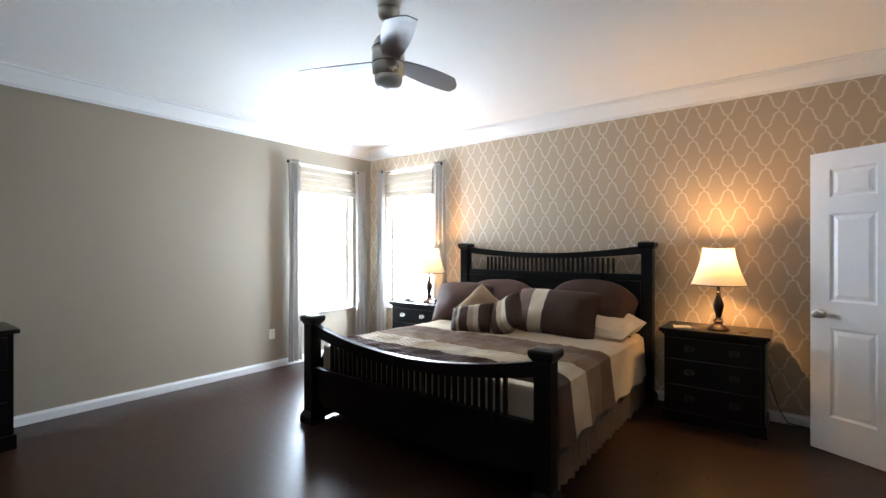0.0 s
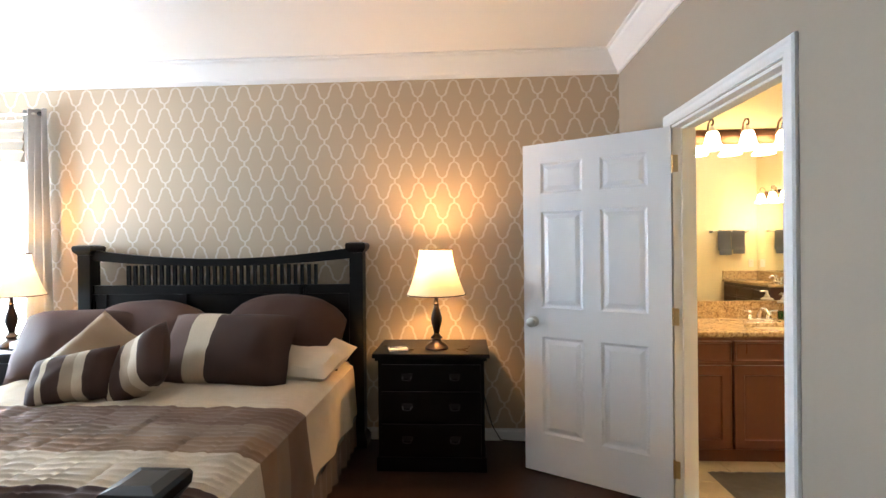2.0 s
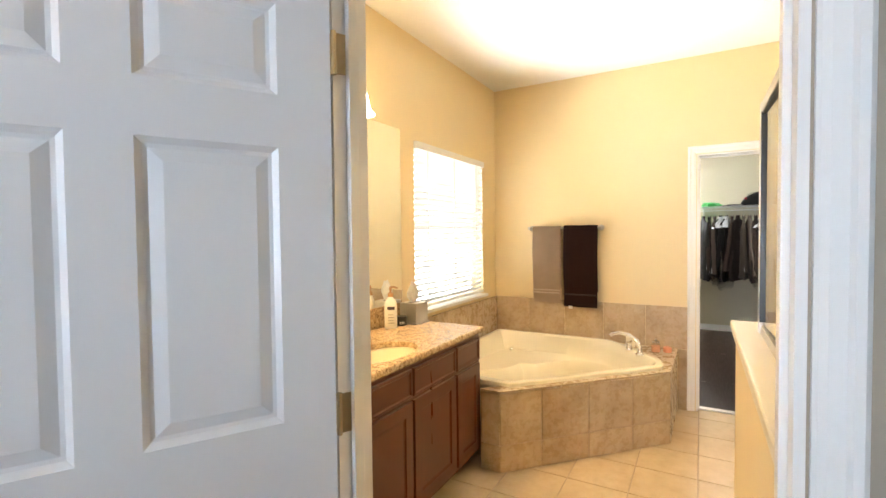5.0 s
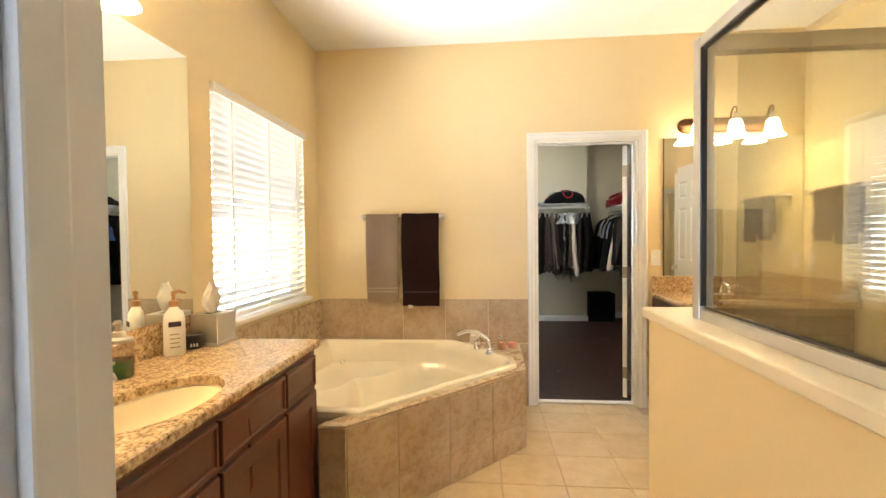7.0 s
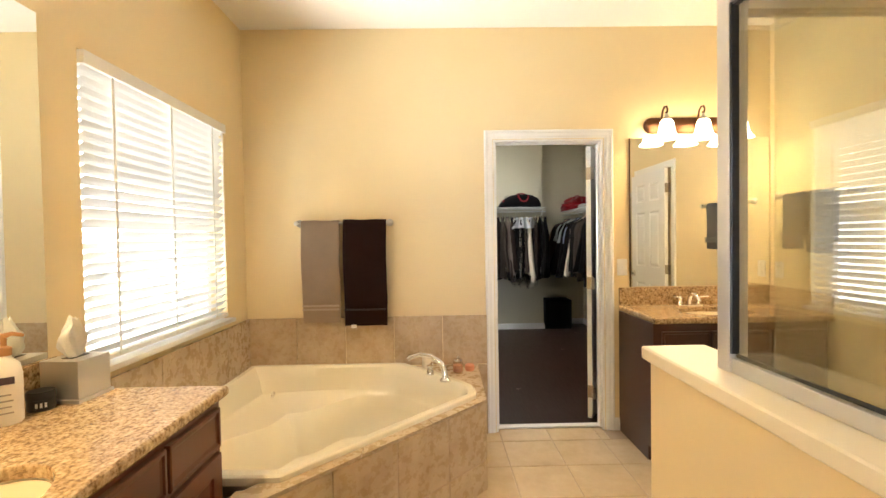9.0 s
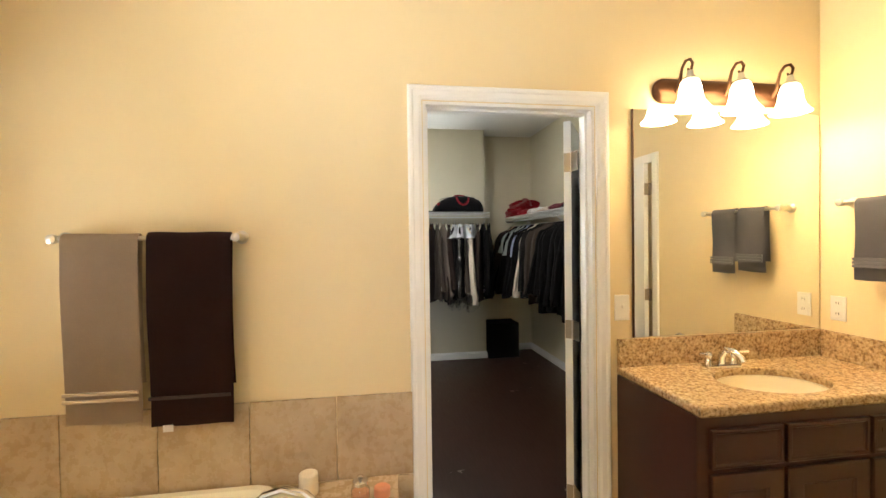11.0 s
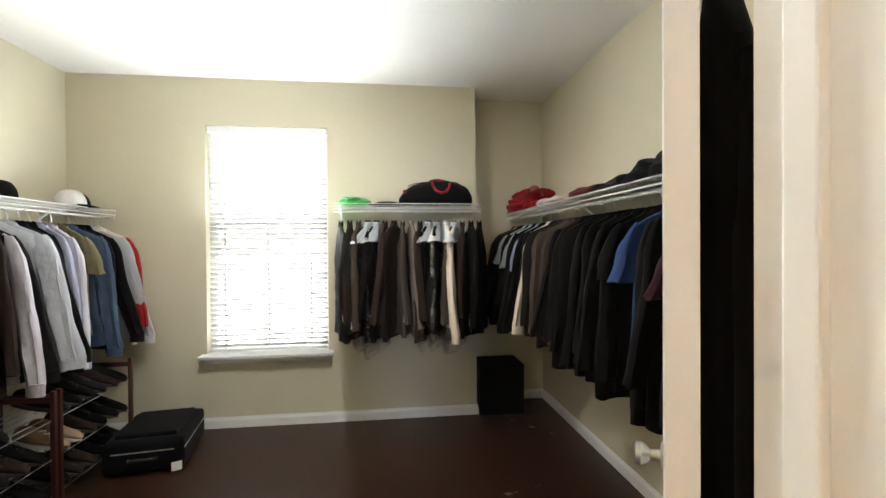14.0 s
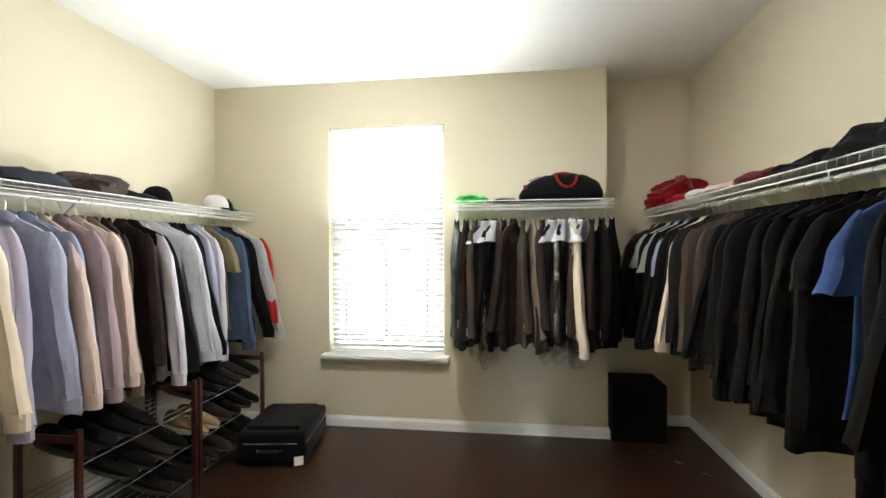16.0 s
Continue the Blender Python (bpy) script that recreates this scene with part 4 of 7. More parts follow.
M_LAMPBASE = surface("dark_bronze_lamp_metal", (0.030, 0.019, 0.015), 0.34, 0.6, var=0.3, bump=0.08)
M_BULB = glow("warm_bulb", (1.0, 0.70, 0.34), 14.0)
LAMP_R, LAMP_L = (1.185, 5.02, 0.746), (-1.80, 5.06, 0.746)
table_lamp(LAMP_R, "lit table lamp with cream bell shade on a nightstand")
table_lamp(LAMP_L, "lit table lamp with cream shade in front of the window")
for n_, p_ in (("lamp_light_a", LAMP_R), ("lamp_light_b", LAMP_L)):
    point(n_, (p_[0], p_[1], p_[2] + 0.570), 23, WARM, 0.05)

# small things on the nightstands
t = thing("notepad", "small white notepad with a pen on the nightstand", "notepad", (0.935, 4.97, 0.746), 18)
part("paper_block", cuboid(-0.06, 0.06, -0.045, 0.045, 0, 0.014, bevel=0.002), M_WHITE, t)
part("pen", tube(bmesh.new(), [(-0.05, 0.0, 0.018), (0.07, 0.012, 0.018)], 0.0035, 6), M_BLACK, t, "black pen")
t = thing("tray", "small dark tray with odds and ends on the nightstand", "tray", (-2.08, 5.02, 0.746), 10)
part("dish", cuboid(-0.08, 0.08, -0.05, 0.05, 0, 0.012, bevel=0.004), M_BLACK, t)
part("remote_control", cuboid(-0.06, 0.07, -0.018, 0.018, 0.0125, 0.03, bevel=0.005), M_BLACK, t)
t = thing("alarm_clock", "small black alarm clock on the nightstand", "clock", (-1.66, 4.98, 0.746), -10)
part("case", cuboid(-0.05, 0.05, -0.03, 0.03, 0, 0.055, bevel=0.01), M_BLACK, t)
part("display", cuboid(-0.04, 0.04, -0.0325, -0.0305, 0.012, 0.042), M_WHITE, t, "pale display")

# dresser at the west wall
t = thing("dresser", "black wooden dresser against the taupe wall", "dresser", (BW + 0.02, 0.78, 0))
part("top", cuboid(0, 0.52, -0.78, 0.78, 0.80, 0.83, bevel=0.008), M_BLACKWOOD, t)
part("body", cuboid(0, 0.485, -0.75, 0.75, 0.10, 0.80), M_BLACKWOOD, t)
part("plinth", cuboid(0, 0.50, -0.765, 0.765, 0.0, 0.10, bevel=0.006), M_BLACKWOOD, t)
for y in (-0.37, 0.37):
    for z in (0.13, 0.355, 0.575):
        dr = part("drawer", cuboid(0.486, 0.503, y - 0.345, y + 0.345, z, z + 0.205, bevel=0.005), M_BLACKWOOD, t)
        part("handle", tube(bmesh.new(), [(0.504, y - 0.05, z + 0.10), (0.525, y - 0.04, z + 0.09), (0.525, y + 0.04, z + 0.09), (0.504, y + 0.05, z + 0.10)], 0.004, 6), M_NICKEL, dr, "metal bail pull")


def wall_plate(place, rz, label, kind):
    t = thing("outlet" if kind == "outlet" else "light_switch", label, "outlet" if kind == "outlet" else "switch", place, rz)
    part("plate", cuboid(-0.036, 0.036, -0.006, 0.0, -0.058, 0.058, bevel=0.003), M_WHITE, t)
    if kind == "outlet":
        for z in (-0.025, 0.025):
            s = part("socket", cuboid(-0.017, 0.017, -0.0085, -0.0062, z - 0.014, z + 0.014, bevel=0.002), M_WHITE, t)
            for x in (-0.006, 0.006):
                part("slot", cuboid(x - 0.0012, x + 0.0012, -0.0092, -0.0087, z - 0.004, z + 0.006), M_BLACK, s)
    else:
        part("toggle", cuboid(-0.005, 0.005, -0.018, -0.0062, -0.002, 0.014, bevel=0.002), M_WHITE, t)
    return t


wall_plate((BW + 0.001, 3.81, 0.40), 90, "white plastic wall outlet above the baseboard", "outlet")

# ceiling fan
FX, FY = -0.235, 2.77
t = thing("ceiling_fan", "brushed nickel ceiling fan with three grey blades and a light", "ceiling fan", (FX, FY, -0.03))
part("canopy", lathe([(0.065, BC + 0.03), (0.066, BC + 0.01), (0.055, BC - 0.02), (0.03, BC - 0.045), (0.014, BC - 0.05)], 28), M_NICKEL, t, "", True)
part("downrod", lathe([(0.013, BC - 0.16), (0.013, BC - 0.04)], 14), M_NICKEL, t, "", True)
part("motor_housing", lathe([(0.03, 2.655), (0.07, 2.65), (0.085, 2.63), (0.092, 2.59), (0.090, 2.585), (0.094, 2.58), (0.098, 2.50), (0.0955, 2.495), (0.098, 2.49), (0.094, 2.44), (0.082, 2.425)], 36), M_NICKEL, t, "", True)
for z in (2.586, 2.497):
    part("band", lathe([(0.0965, z - 0.003), (0.0985, z - 0.002), (0.0985, z + 0.002), (0.0965, z + 0.003)], 36, cap0=False, cap1=False), M_BLACK, t, "dark groove")
part("light_bowl", lathe([(0.080, 2.425), (0.082, 2.405), (0.074, 2.38), (0.05, 2.362), (0.02, 2.355), (0.002, 2.354)], 32), surface("frosted_bowl_glass", (0.82, 0.84, 0.86), 0.25, var=0.01, bump=0.0), t, "frosted white glass bowl", True)
M_BLADE = surface("grey_fan_blade", (0.30, 0.29, 0.29), 0.36, var=0.05, fine=60, bump=0.05)
for ang in (201, 81, 321):
    bm = bmesh.new()
    secs = []
    for k in range(13):
        f = k / 12
        x = 0.085 + f * 0.475
        hw = 0.035 + 0.045 * math.sin(math.pi * min(1, f * 0.62 + 0.1)) - (0.05 * max(0, (f - 0.9) / 0.1) ** 2)
        tw = radians(-14) * (1 - 0.3 * f)
        z = 2.515 - 0.01 * f
        c_, s_ = math.cos(tw), math.sin(tw)
        secs.append([(x + 0.05 * f * (v / 0.08), v * c_, z + v * s_ + h) for v, h in ((-hw, -0.003), (hw, -0.003), (hw, 0.004), (-hw, 0.004))])
    loft(bm, secs, True, True, True)
    part("blade", bm, M_BLADE, t, "", True, pose(0, 0, 0, 0, 0, ang))
# lamp cord behind the nightstand
t = thing("power_cord", "thin dark lamp cord lying along the baseboard", "cord", (0, 0, 0))
part("cable", tube(bmesh.new(), [(1.30, 5.33, 0.60), (1.50, 5.34, 0.35), (1.56, 5.335, 0.12), (1.62, 5.32, 0.02), (1.80, 5.31, 0.008), (1.95, 5.33, 0.008)], 0.004, 6), M_BLACK, t)

# ---- bathroom ----
def shaker(bm, x0, x1, z0, z1, y, t=0.018, rail=0.055):
    """Door or drawer front facing -y with a recessed panel."""
    def r(i, dy):
        return [(x0 + i, y + dy, z0 + i), (x1 - i, y + dy, z0 + i), (x1 - i, y + dy, z1 - i), (x0 + i, y + dy, z1 - i)]
    loft(bm, [r(0.0, 0.0), r(0.0, -t + 0.003), r(0.003, -t), r(rail, -t), r(rail + 0.004, -t + 0.006), r(rail + 0.012, -t + 0.008)], True, True, True)
    return bm


def basin_cut(bm, outline, cx, cy, rx, ry, z0, z1, n=40):
    """Worktop with an oval hole: outline of 4 corners, clockwise from front left."""
    (ax, ay), (bx, by) = outline
    def edge(a):
        c, s = math.cos(a), math.sin(a)
        k = min(((bx - cx) / c if c > 0 else (ax - cx) / c) if abs(c) > 1e-6 else 9e9, ((by - cy) / s if s > 0 else (ay - cy) / s) if abs(s) > 1e-6 else 9e9)
        return (cx + c * k, cy + s * k)
    angs = sorted([2 * math.pi * k / n for k in range(n)] + [math.atan2(y - cy, x - cx) % (2 * math.pi) for x in (ax, bx) for y in (ay, by)])
    outer = [edge(a) for a in angs]
    inner = [(cx + rx * math.cos(a), cy + ry * math.sin(a)) for a in angs]

    def inset(p, d):
        return (min(max(p[0], ax + d), bx - d), min(max(p[1], ay + d), by - d))
    loft(bm, [[(*p, z0 + 0.005) for p in inner], [(*p, z1 - 0.004) for p in inner], [(cx + (p[0] - cx) * 1.012, cy + (p[1] - cy) * 1.012, z1) for p in inner], [(*inset(p, 0.008), z1) for p in outer], [(*inset(p, 0.002), z1 - 0.005) for p in outer], [(*p, z1 - 0.012) for p in outer], [(*p, z0 + 0.008) for p in outer], [(*inset(p, 0.006), z0) for p in outer], [(*p, z0) for p in inner]], True)
    return bm


def basin(cx, cy, rx, ry, z):
    bm = bmesh.new()
    n = 40
    rings = []
    for f, dz in ((1.03, 0.0), (0.99, -0.012), (0.95, -0.05), (0.84, -0.095), (0.62, -0.125), (0.30, -0.138), (0.08, -0.142)):
        rings.append([(cx + rx * f * math.cos(2 * math.pi * k / n), cy + ry * f * math.sin(2 * math.pi * k / n), z + dz) for k in range(n)])
    loft(bm, rings, True, False, True)
    return bm


def tap(parent_place, rz):
    """Two-handled centre-set basin tap; local -y points to the basin."""
    t = thing("basin_faucet", "polished chrome two-handle basin faucet on granite", "faucet", parent_place, rz, "basin faucets")
    part("base", cuboid(-0.085, 0.085, -0.024, 0.024, 0.0, 0.016, bevel=0.007, seg=3), M_CHROME, t)
    part("spout", tube(bmesh.new(), [(0, 0.0, 0.01), (0, -0.004, 0.05), (0, -0.03, 0.085), (0, -0.075, 0.088), (0, -0.115, 0.066), (0, -0.122, 0.052)], 0.014, 12, [1.2, 1.1, 1.0, 0.95, 0.9, 0.9]), M_CHROME, t, "", True)
    for s in (-1, 1):
        h = part("handle", lathe([(0.019, 0.014), (0.017, 0.03), (0.012, 0.045), (0.017, 0.058), (0.013, 0.07), (0.004, 0.074)], 16, centre=(s * 0.062, 0, 0)), M_CHROME, t, "", True)
        part("lever", tube(bmesh.new(), [(s * 0.062, 0, 0.06), (s * 0.09, -0.012, 0.068), (s * 0.12, -0.02, 0.07)], 0.006, 8, [1, 0.9, 1.1]), M_CHROME, h, "", True)
    return t


def vanity(place, rz, length, depth, sections, wood, label, sink, right_end, left_splash=False, right_splash=False, H=0.86):
    """Vanity in local axes: x along the wall from 0, back at y = 0, front at y = -depth."""
    t = thing("vanity_cabinet", label, "cabinet", place, rz, "bathroom vanities")
    bd = depth - 0.022
    bm = cuboid(0.0, length - 0.03, -bd + 0.0, -0.002, 0.09, 0.66)
    box(bm, 0.0, length - 0.03, -bd, -bd + 0.02, 0.66, H - 0.037)
    box(bm, 0.0, 0.02, -bd + 0.02, -0.002, 0.66, H - 0.037)
    box(bm, length - 0.05, length - 0.03, -bd + 0.02, -0.002, 0.66, H - 0.037)
    box(bm, 0.0, length - 0.03, -bd + 0.07, -0.002, 0.002, 0.09)
    part("body", bm, wood, t)
    x = length - 0.03 - 0.02
    for w in sections:
        if x - w < 0:
            break
        part("drawer", shaker(bmesh.new(), x - w + 0.012, x - 0.004, 0.665, 0.80, -bd, rail=0.012), wood, t)
        x -= w
    x = length - 0.03 - 0.02
    for w in sections:
        if x - w < 0:
            break
        part("door", shaker(bmesh.new(), x - w + 0.012, x - 0.004, 0.115, 0.645, -bd, rail=0.06), wood, t)
        x -= w
    top = thing("countertop", "speckled brown and gold granite countertop with eased edge", "countertop", place, rz, "granite countertops")
    cx, cy, rx, ry = sink
    part("slab", basin_cut(bmesh.new(), ((0.0, -depth), (length, -0.001)), cx, cy, rx, ry, H - 0.036, H), M_GRANITE, top)
    part("backsplash", cuboid(0.0, length - 0.04 if not right_splash else length - 0.001, -0.021, -0.0015, H, H + 0.125, bevel=0.003), M_GRANITE, top)
    if left_splash:
        part("side_splash", cuboid(0.0015, 0.021, -depth + 0.01, -0.022, H, H + 0.125, bevel=0.003), M_GRANITE, top)
    if right_splash:
        part("side_splash", cuboid(length - 0.021, length - 0.0015, -depth + 0.01, -0.022, H, H + 0.125, bevel=0.003), M_GRANITE, top)
    s = thing("sink", "oval biscuit undermount basin in the granite top", "sink", place, rz, "oval basins")
    part("bowl", basin(cx, cy, rx, ry, H - 0.03), M_SINK, s, "", True)
    part("drain", lathe([(0.024, 0.0), (0.024, 0.003), (0.016, 0.004), (0.004, 0.002)], 18, centre=(cx, cy, H - 0.172)), M_CHROME, s, "chrome drain", True)
    return t


V1L = 4.292 - TW
vanity((TW, TN, 0), 0, V1L, 0.573, (0.31, 0.44, 0.44, 0.40), M_CHERRY, "cherry wood vanity cabinet with panelled doors under granite", (3.49 - TW, -0.378, 0.240, 0.150), True, left_splash=True)
tap((3.49, TN - 0.125, 0.86), 0)
# second vanity on the closet wall: local x runs south
vanity((TE, 2.955, 0), -90, 2.955 - TS, 0.53, (0.33, 0.36, 0.30), M_ESPRESSO, "dark brown wood vanity cabinet with panelled doors under granite", (0.50, -0.30, 0.22, 0.165), True, right_splash=True, H=0.883)
tap((TE - 0.105, 2.955 - 0.44, 0.883), -90)

t = thing("wall_mirror", "large frameless wall mirror above the granite splash", "mirror", group="vanity mirrors")
part("glass", cuboid(TW + 0.03, 4.215, TN - 0.007, TN - 0.001, 0.988, 2.14), M_MIRROR, t)
t = thing("wall_mirror", "large frameless wall mirror above the second vanity", "mirror", group="vanity mirrors")
part("glass", cuboid(TE - 0.007, TE - 0.001, TS + 0.012, 2.872, 1.013, 2.045), M_MIRROR, t)
part("edge_clip", cuboid(TE - 0.011, TE - 0.0005, 2.872, 2.877, 1.011, 2.045), M_BRONZE, t, "dark mirror edge")


def vanity_light(place, rz, label):
    """Bar with three scrolled arms and bell glasses; local x along the wall, -y into the room."""
    t = thing("vanity_light", label, "wall light", place, rz, "vanity lights")
    bm = bmesh.new()
    n = 12
    outline = [(0.30 + 0.055 * math.cos(a), 0.055 * math.sin(a)) for a in (-math.pi / 2 + math.pi * k / n for k in range(n + 1))] + [(-0.30 + 0.055 * math.cos(a), 0.055 * math.sin(a)) for a in (math.pi / 2 + math.pi * k / n for k in range(n + 1))]
    loft(bm, [[(x * f, y, z * f2) for x, z in outline] for y, f, f2 in ((-0.001, 1.0, 1.0), (-0.012, 1.0, 1.0), (-0.02, 0.985, 0.86), (-0.028, 0.96, 0.62))], True, True, True)
    part("backplate", bm, M_BRONZE, t, "", True)
    for x in (-0.25, 0.0, 0.25):
        pts = [(x, -0.02, -0.015), (x, -0.045, 0.01), (x, -0.055, 0.05), (x, -0.065, 0.085), (x, -0.09, 0.108), (x, -0.118, 0.104), (x, -0.132, 0.082), (x, -0.124, 0.060), (x, -0.108, 0.058), (x, -0.104, 0.070)]
        arm = part("arm", tube(bmesh.new(), pts, 0.0065, 8, [1.3, 1.2, 1.1, 1, 1, 1, 0.95, 0.9, 0.8, 0.7]), M_BRONZE, t, "scrolled bronze arm", True)
        part("socket", lathe([(0.010, 0.056), (0.013, 0.05), (0.017, 0.03), (0.031, 0.022), (0.033, 0.014), (0.026, 0.008)], 18, centre=(x, -0.118, 0.0)), M_NICKEL, arm, "", True)
        sh = lathe([(0.022, 0.012), (0.036, 0.006), (0.044, -0.02), (0.048, -0.055), (0.058, -0.085), (0.078, -0.108), (0.080, -0.112), (0.077, -0.111), (0.055, -0.084), (0.045, -0.054), (0.041, -0.02), (0.033, 0.003)], 28, centre=(x, -0.118, 0.0), cap0=False, cap1=False)
        part("glass_shade", sh, M_LITGLASS, t, "glowing frosted bell glass", True)
    return t


vanity_light((3.43, TN, 2.215), 0, "bronze three-arm vanity light with lit bell glasses")
vanity_light((TE, 2.42, 2.130), -90, "bronze three-arm vanity light with lit bell glasses")
for k in (-0.25, 0.0, 0.25):
    point("vanity_bulb", (3.43 + k, TN - 0.118, 2.13), 10.5, (1.0, 0.67, 0.33), 0.035)
    point("vanity_bulb", (TE - 0.118, 2.42 + k, 2.045), 7.0, (1.0, 0.67, 0.33), 0.035)

# ---- corner tub ----
M_TUBGROUT = surface("brown_grout", (0.47, 0.36, 0.255), 0.85, var=0.12, fine=150, bump=0.3)
tub = thing("tub_surround", "brown stone tiled surround of a corner bath", "tub surround")
DZ = 0.495
OUT = [(4.30, TN - 0.001), (4.30, 4.965), (4.20, 4.965), (4.20, 4.835), (5.11, 3.970), (TE - 0.001, 3.955), (TE - 0.001, TN - 0.001)]
INN = [(4.335, TN - 0.05), (4.315, 4.88), (4.316, 4.808), (5.140, 4.024), (5.29, 4.040), (5.56, 4.245), (TE - 0.05, 4.47), (TE - 0.05, TN - 0.05)]


def resample(poly, n):
    pts = [Vector((*p, 0)) for p in poly]
    seg = [(a, b, (b - a).length) for a, b in zip(pts, pts[1:] + pts[:1])]
    total = sum(s[2] for s in seg)
    res = []
    for k in range(n):
        d = total * k / n
        for a, b, l in seg:
            if d <= l:
                res.append(a + (b - a) * (d / l))
                break
            d -= l
    return res



def slab_between(bm, p, q, z0, z1, t):
    """Upright tile from p to q, its face on that line, thickness inwards (to the left)."""
    p, q = Vector((*p, 0)), Vector((*q, 0))
    d = (q - p).normalized()
    n_ = Vector((-d.y, d.x, 0)) * t
    e = 0.002
    z0, z1 = z0 + e, z1 - e
    p, q = p + d * e, q - d * e
    c = 0.0025
    face = [p, q]
    outer = [(p + d * c, z0 + c), (q - d * c, z0 + c), (q - d * c, z1 - c), (p + d * c, z1 - c)]
    mid = [(p, z0), (q, z0), (q, z1), (p, z1)]
    loft(bm, [[Vector((v.x, v.y, z)) for v, z in outer], [Vector((v.x, v.y, z)) + n_ * 0.25 for v, z in mid], [Vector((v.x, v.y, z)) + n_ for v, z in mid]], True, True, True)
    return bm


def tile_run(parent, p, q, z0, z1, width, t, first=0.0):
    L = (Vector(q) - Vector(p)).length
    d = (Vector(q) - Vector(p)) / L
    cuts = [0.0]
    x = first if first > 0 else width
    while x < L - 0.03:
        cuts.append(x)
        x += width
    cuts.append(L)
    for a, b in zip(cuts, cuts[1:]):
        part("tile", slab_between(bmesh.new(), Vector(p) + d * a, Vector(p) + d * b, z0, z1, t), M_TUBTILE, parent)


bm = bmesh.new()
for p, q in ((OUT[1], OUT[2]), (OUT[2], OUT[3]), (OUT[3], OUT[4]), (OUT[4], OUT[5])):
    p, q = Vector(p), Vector(q)
    d_ = (q - p).normalized()
    inward = Vector((-d_.y, d_.x)) * 0.0032
    slab_between(bm, p + inward + d_ * 0.012, q + inward - d_ * 0.012, 0.0, DZ - 0.013, 0.03)
part("core", bm, M_TUBGROUT, tub)
for p, q, f in ((OUT[2], OUT[3], 0), (OUT[3], OUT[4], 0.28), (OUT[4], OUT[5], 0)):
    tile_run(tub, p, q, 0.0, 0.165, 0.335, 0.018, f)
    tile_run(tub, p, q, 0.165, DZ - 0.012, 0.335, 0.018, f)
# deck tiles round the rim
deck = [(OUT[2], OUT[3], INN[2], INN[1]), (OUT[3], OUT[4], INN[3], INN[2]), (OUT[4], (5.46, 3.962), INN[5], INN[3]), ((5.46, 3.962), OUT[5], INN[6], INN[5])]
for a, b, c, e in deck:
    bm = bmesh.new()
    n_ = 3 if (Vector(a) - Vector(b)).length > 0.8 else 1
    for k in range(n_):
        f0, f1 = k / n_ + (0.002 if k else 0), (k + 1) / n_ - (0.002 if k < n_ - 1 else 0)
        quad = [Vector(a).lerp(Vector(b), f0), Vector(a).lerp(Vector(b), f1), Vector(e).lerp(Vector(c), f1), Vector(e).lerp(Vector(c), f0)]
        part("tile", loft(bmesh.new(), [[(v.x, v.y, z) for v in quad] for z in (DZ - 0.011, DZ)], True, True, True), M_TUBTILE, tub)
    bm.free()
# wainscot above the deck
spl = thing("tile_splash", "brown stone wall tiles above the bath", "wall tiles", kind="structure")
tile_run(spl, (TE - 0.012, 3.885), (TE - 0.012, TN - 0.012), DZ, 0.837, 0.335, 0.0115, 0.31)
tile_run(spl, (TE - 0.012, TN - 0.012), (4.335, TN - 0.012), DZ, 0.837, 0.335, 0.0115, 0.335)
tile_run(spl, (TE - 0.012, 3.885), (TE - 0.012, 3.954), 0.0, DZ - 0.002, 0.335, 0.0115)

bath = thing("bathtub", "cream acrylic corner whirlpool bath with moulded seat", "bathtub")
rim = resample(INN, 96)
mid = Vector((5.10, 4.84, 0))


def shrink(f, dz, lobes=0.0):
    ring = []
    for v in rim:
        w = v - mid
        r = w.length
        a = math.atan2(w.y, w.x)
        oval = w.normalized() * min(r, 0.66)
        k = min(1.0, (1 - f) * 2.2)
        base = w * f * (1 - k) + oval * f * 1.25 * k if f < 0.92 else w * f
        s = math.exp(-((math.atan2(math.sin(a - 0.85), math.cos(a - 0.85)) / 0.75) ** 4))
        base = base * (1 - lobes * s)
        ring.append((mid.x + base.x, mid.y + base.y, dz))
    return ring


bm = bmesh.new()
loft(bm, [shrink(1.012, DZ - 0.01), shrink(1.012, DZ + 0.018), shrink(1.0, DZ + 0.026), shrink(0.955, DZ + 0.026), shrink(0.935, DZ + 0.012), shrink(0.90, DZ - 0.05), shrink(0.87, 0.36), shrink(0.845, 0.335, 0.12), shrink(0.83, 0.32, 0.40), shrink(0.80, 0.25, 0.46), shrink(0.74, 0.14, 0.46), shrink(0.66, 0.09, 0.42), shrink(0.4, 0.075, 0.2), shrink(0.1, 0.072)], True, False, True)
part("shell", bm, M_TUB, bath, "", True)
for p, rz in (((5.52, 5.27, 0.405), 45), ((4.72, 4.85, 0.28), 60), ((5.10, 4.44, 0.27), 140)):
    part("jet", lathe([(0.020, 0.0), (0.020, 0.006), (0.010, 0.008), (0.004, 0.004)], 14), M_CHROME, bath, "chrome jet", True, pose(*p, -70, 0, rz))
fa = thing("bath_faucet", "chrome arched bath faucet on the tub rim", "faucet", (5.36, 4.19, DZ + 0.026))
part("spout", tube(bmesh.new(), [(0.0, 0.0, 0.0), (0.0, 0.0, 0.05), (0.02, 0.02, 0.10), (0.06, 0.08, 0.135), (0.09, 0.15, 0.14), (0.10, 0.21, 0.122), (0.10, 0.225, 0.108)], 0.018, 12, [1.25, 1.0, 1.0, 1.0, 0.95, 0.9, 0.9]), M_CHROME, fa, "", True)
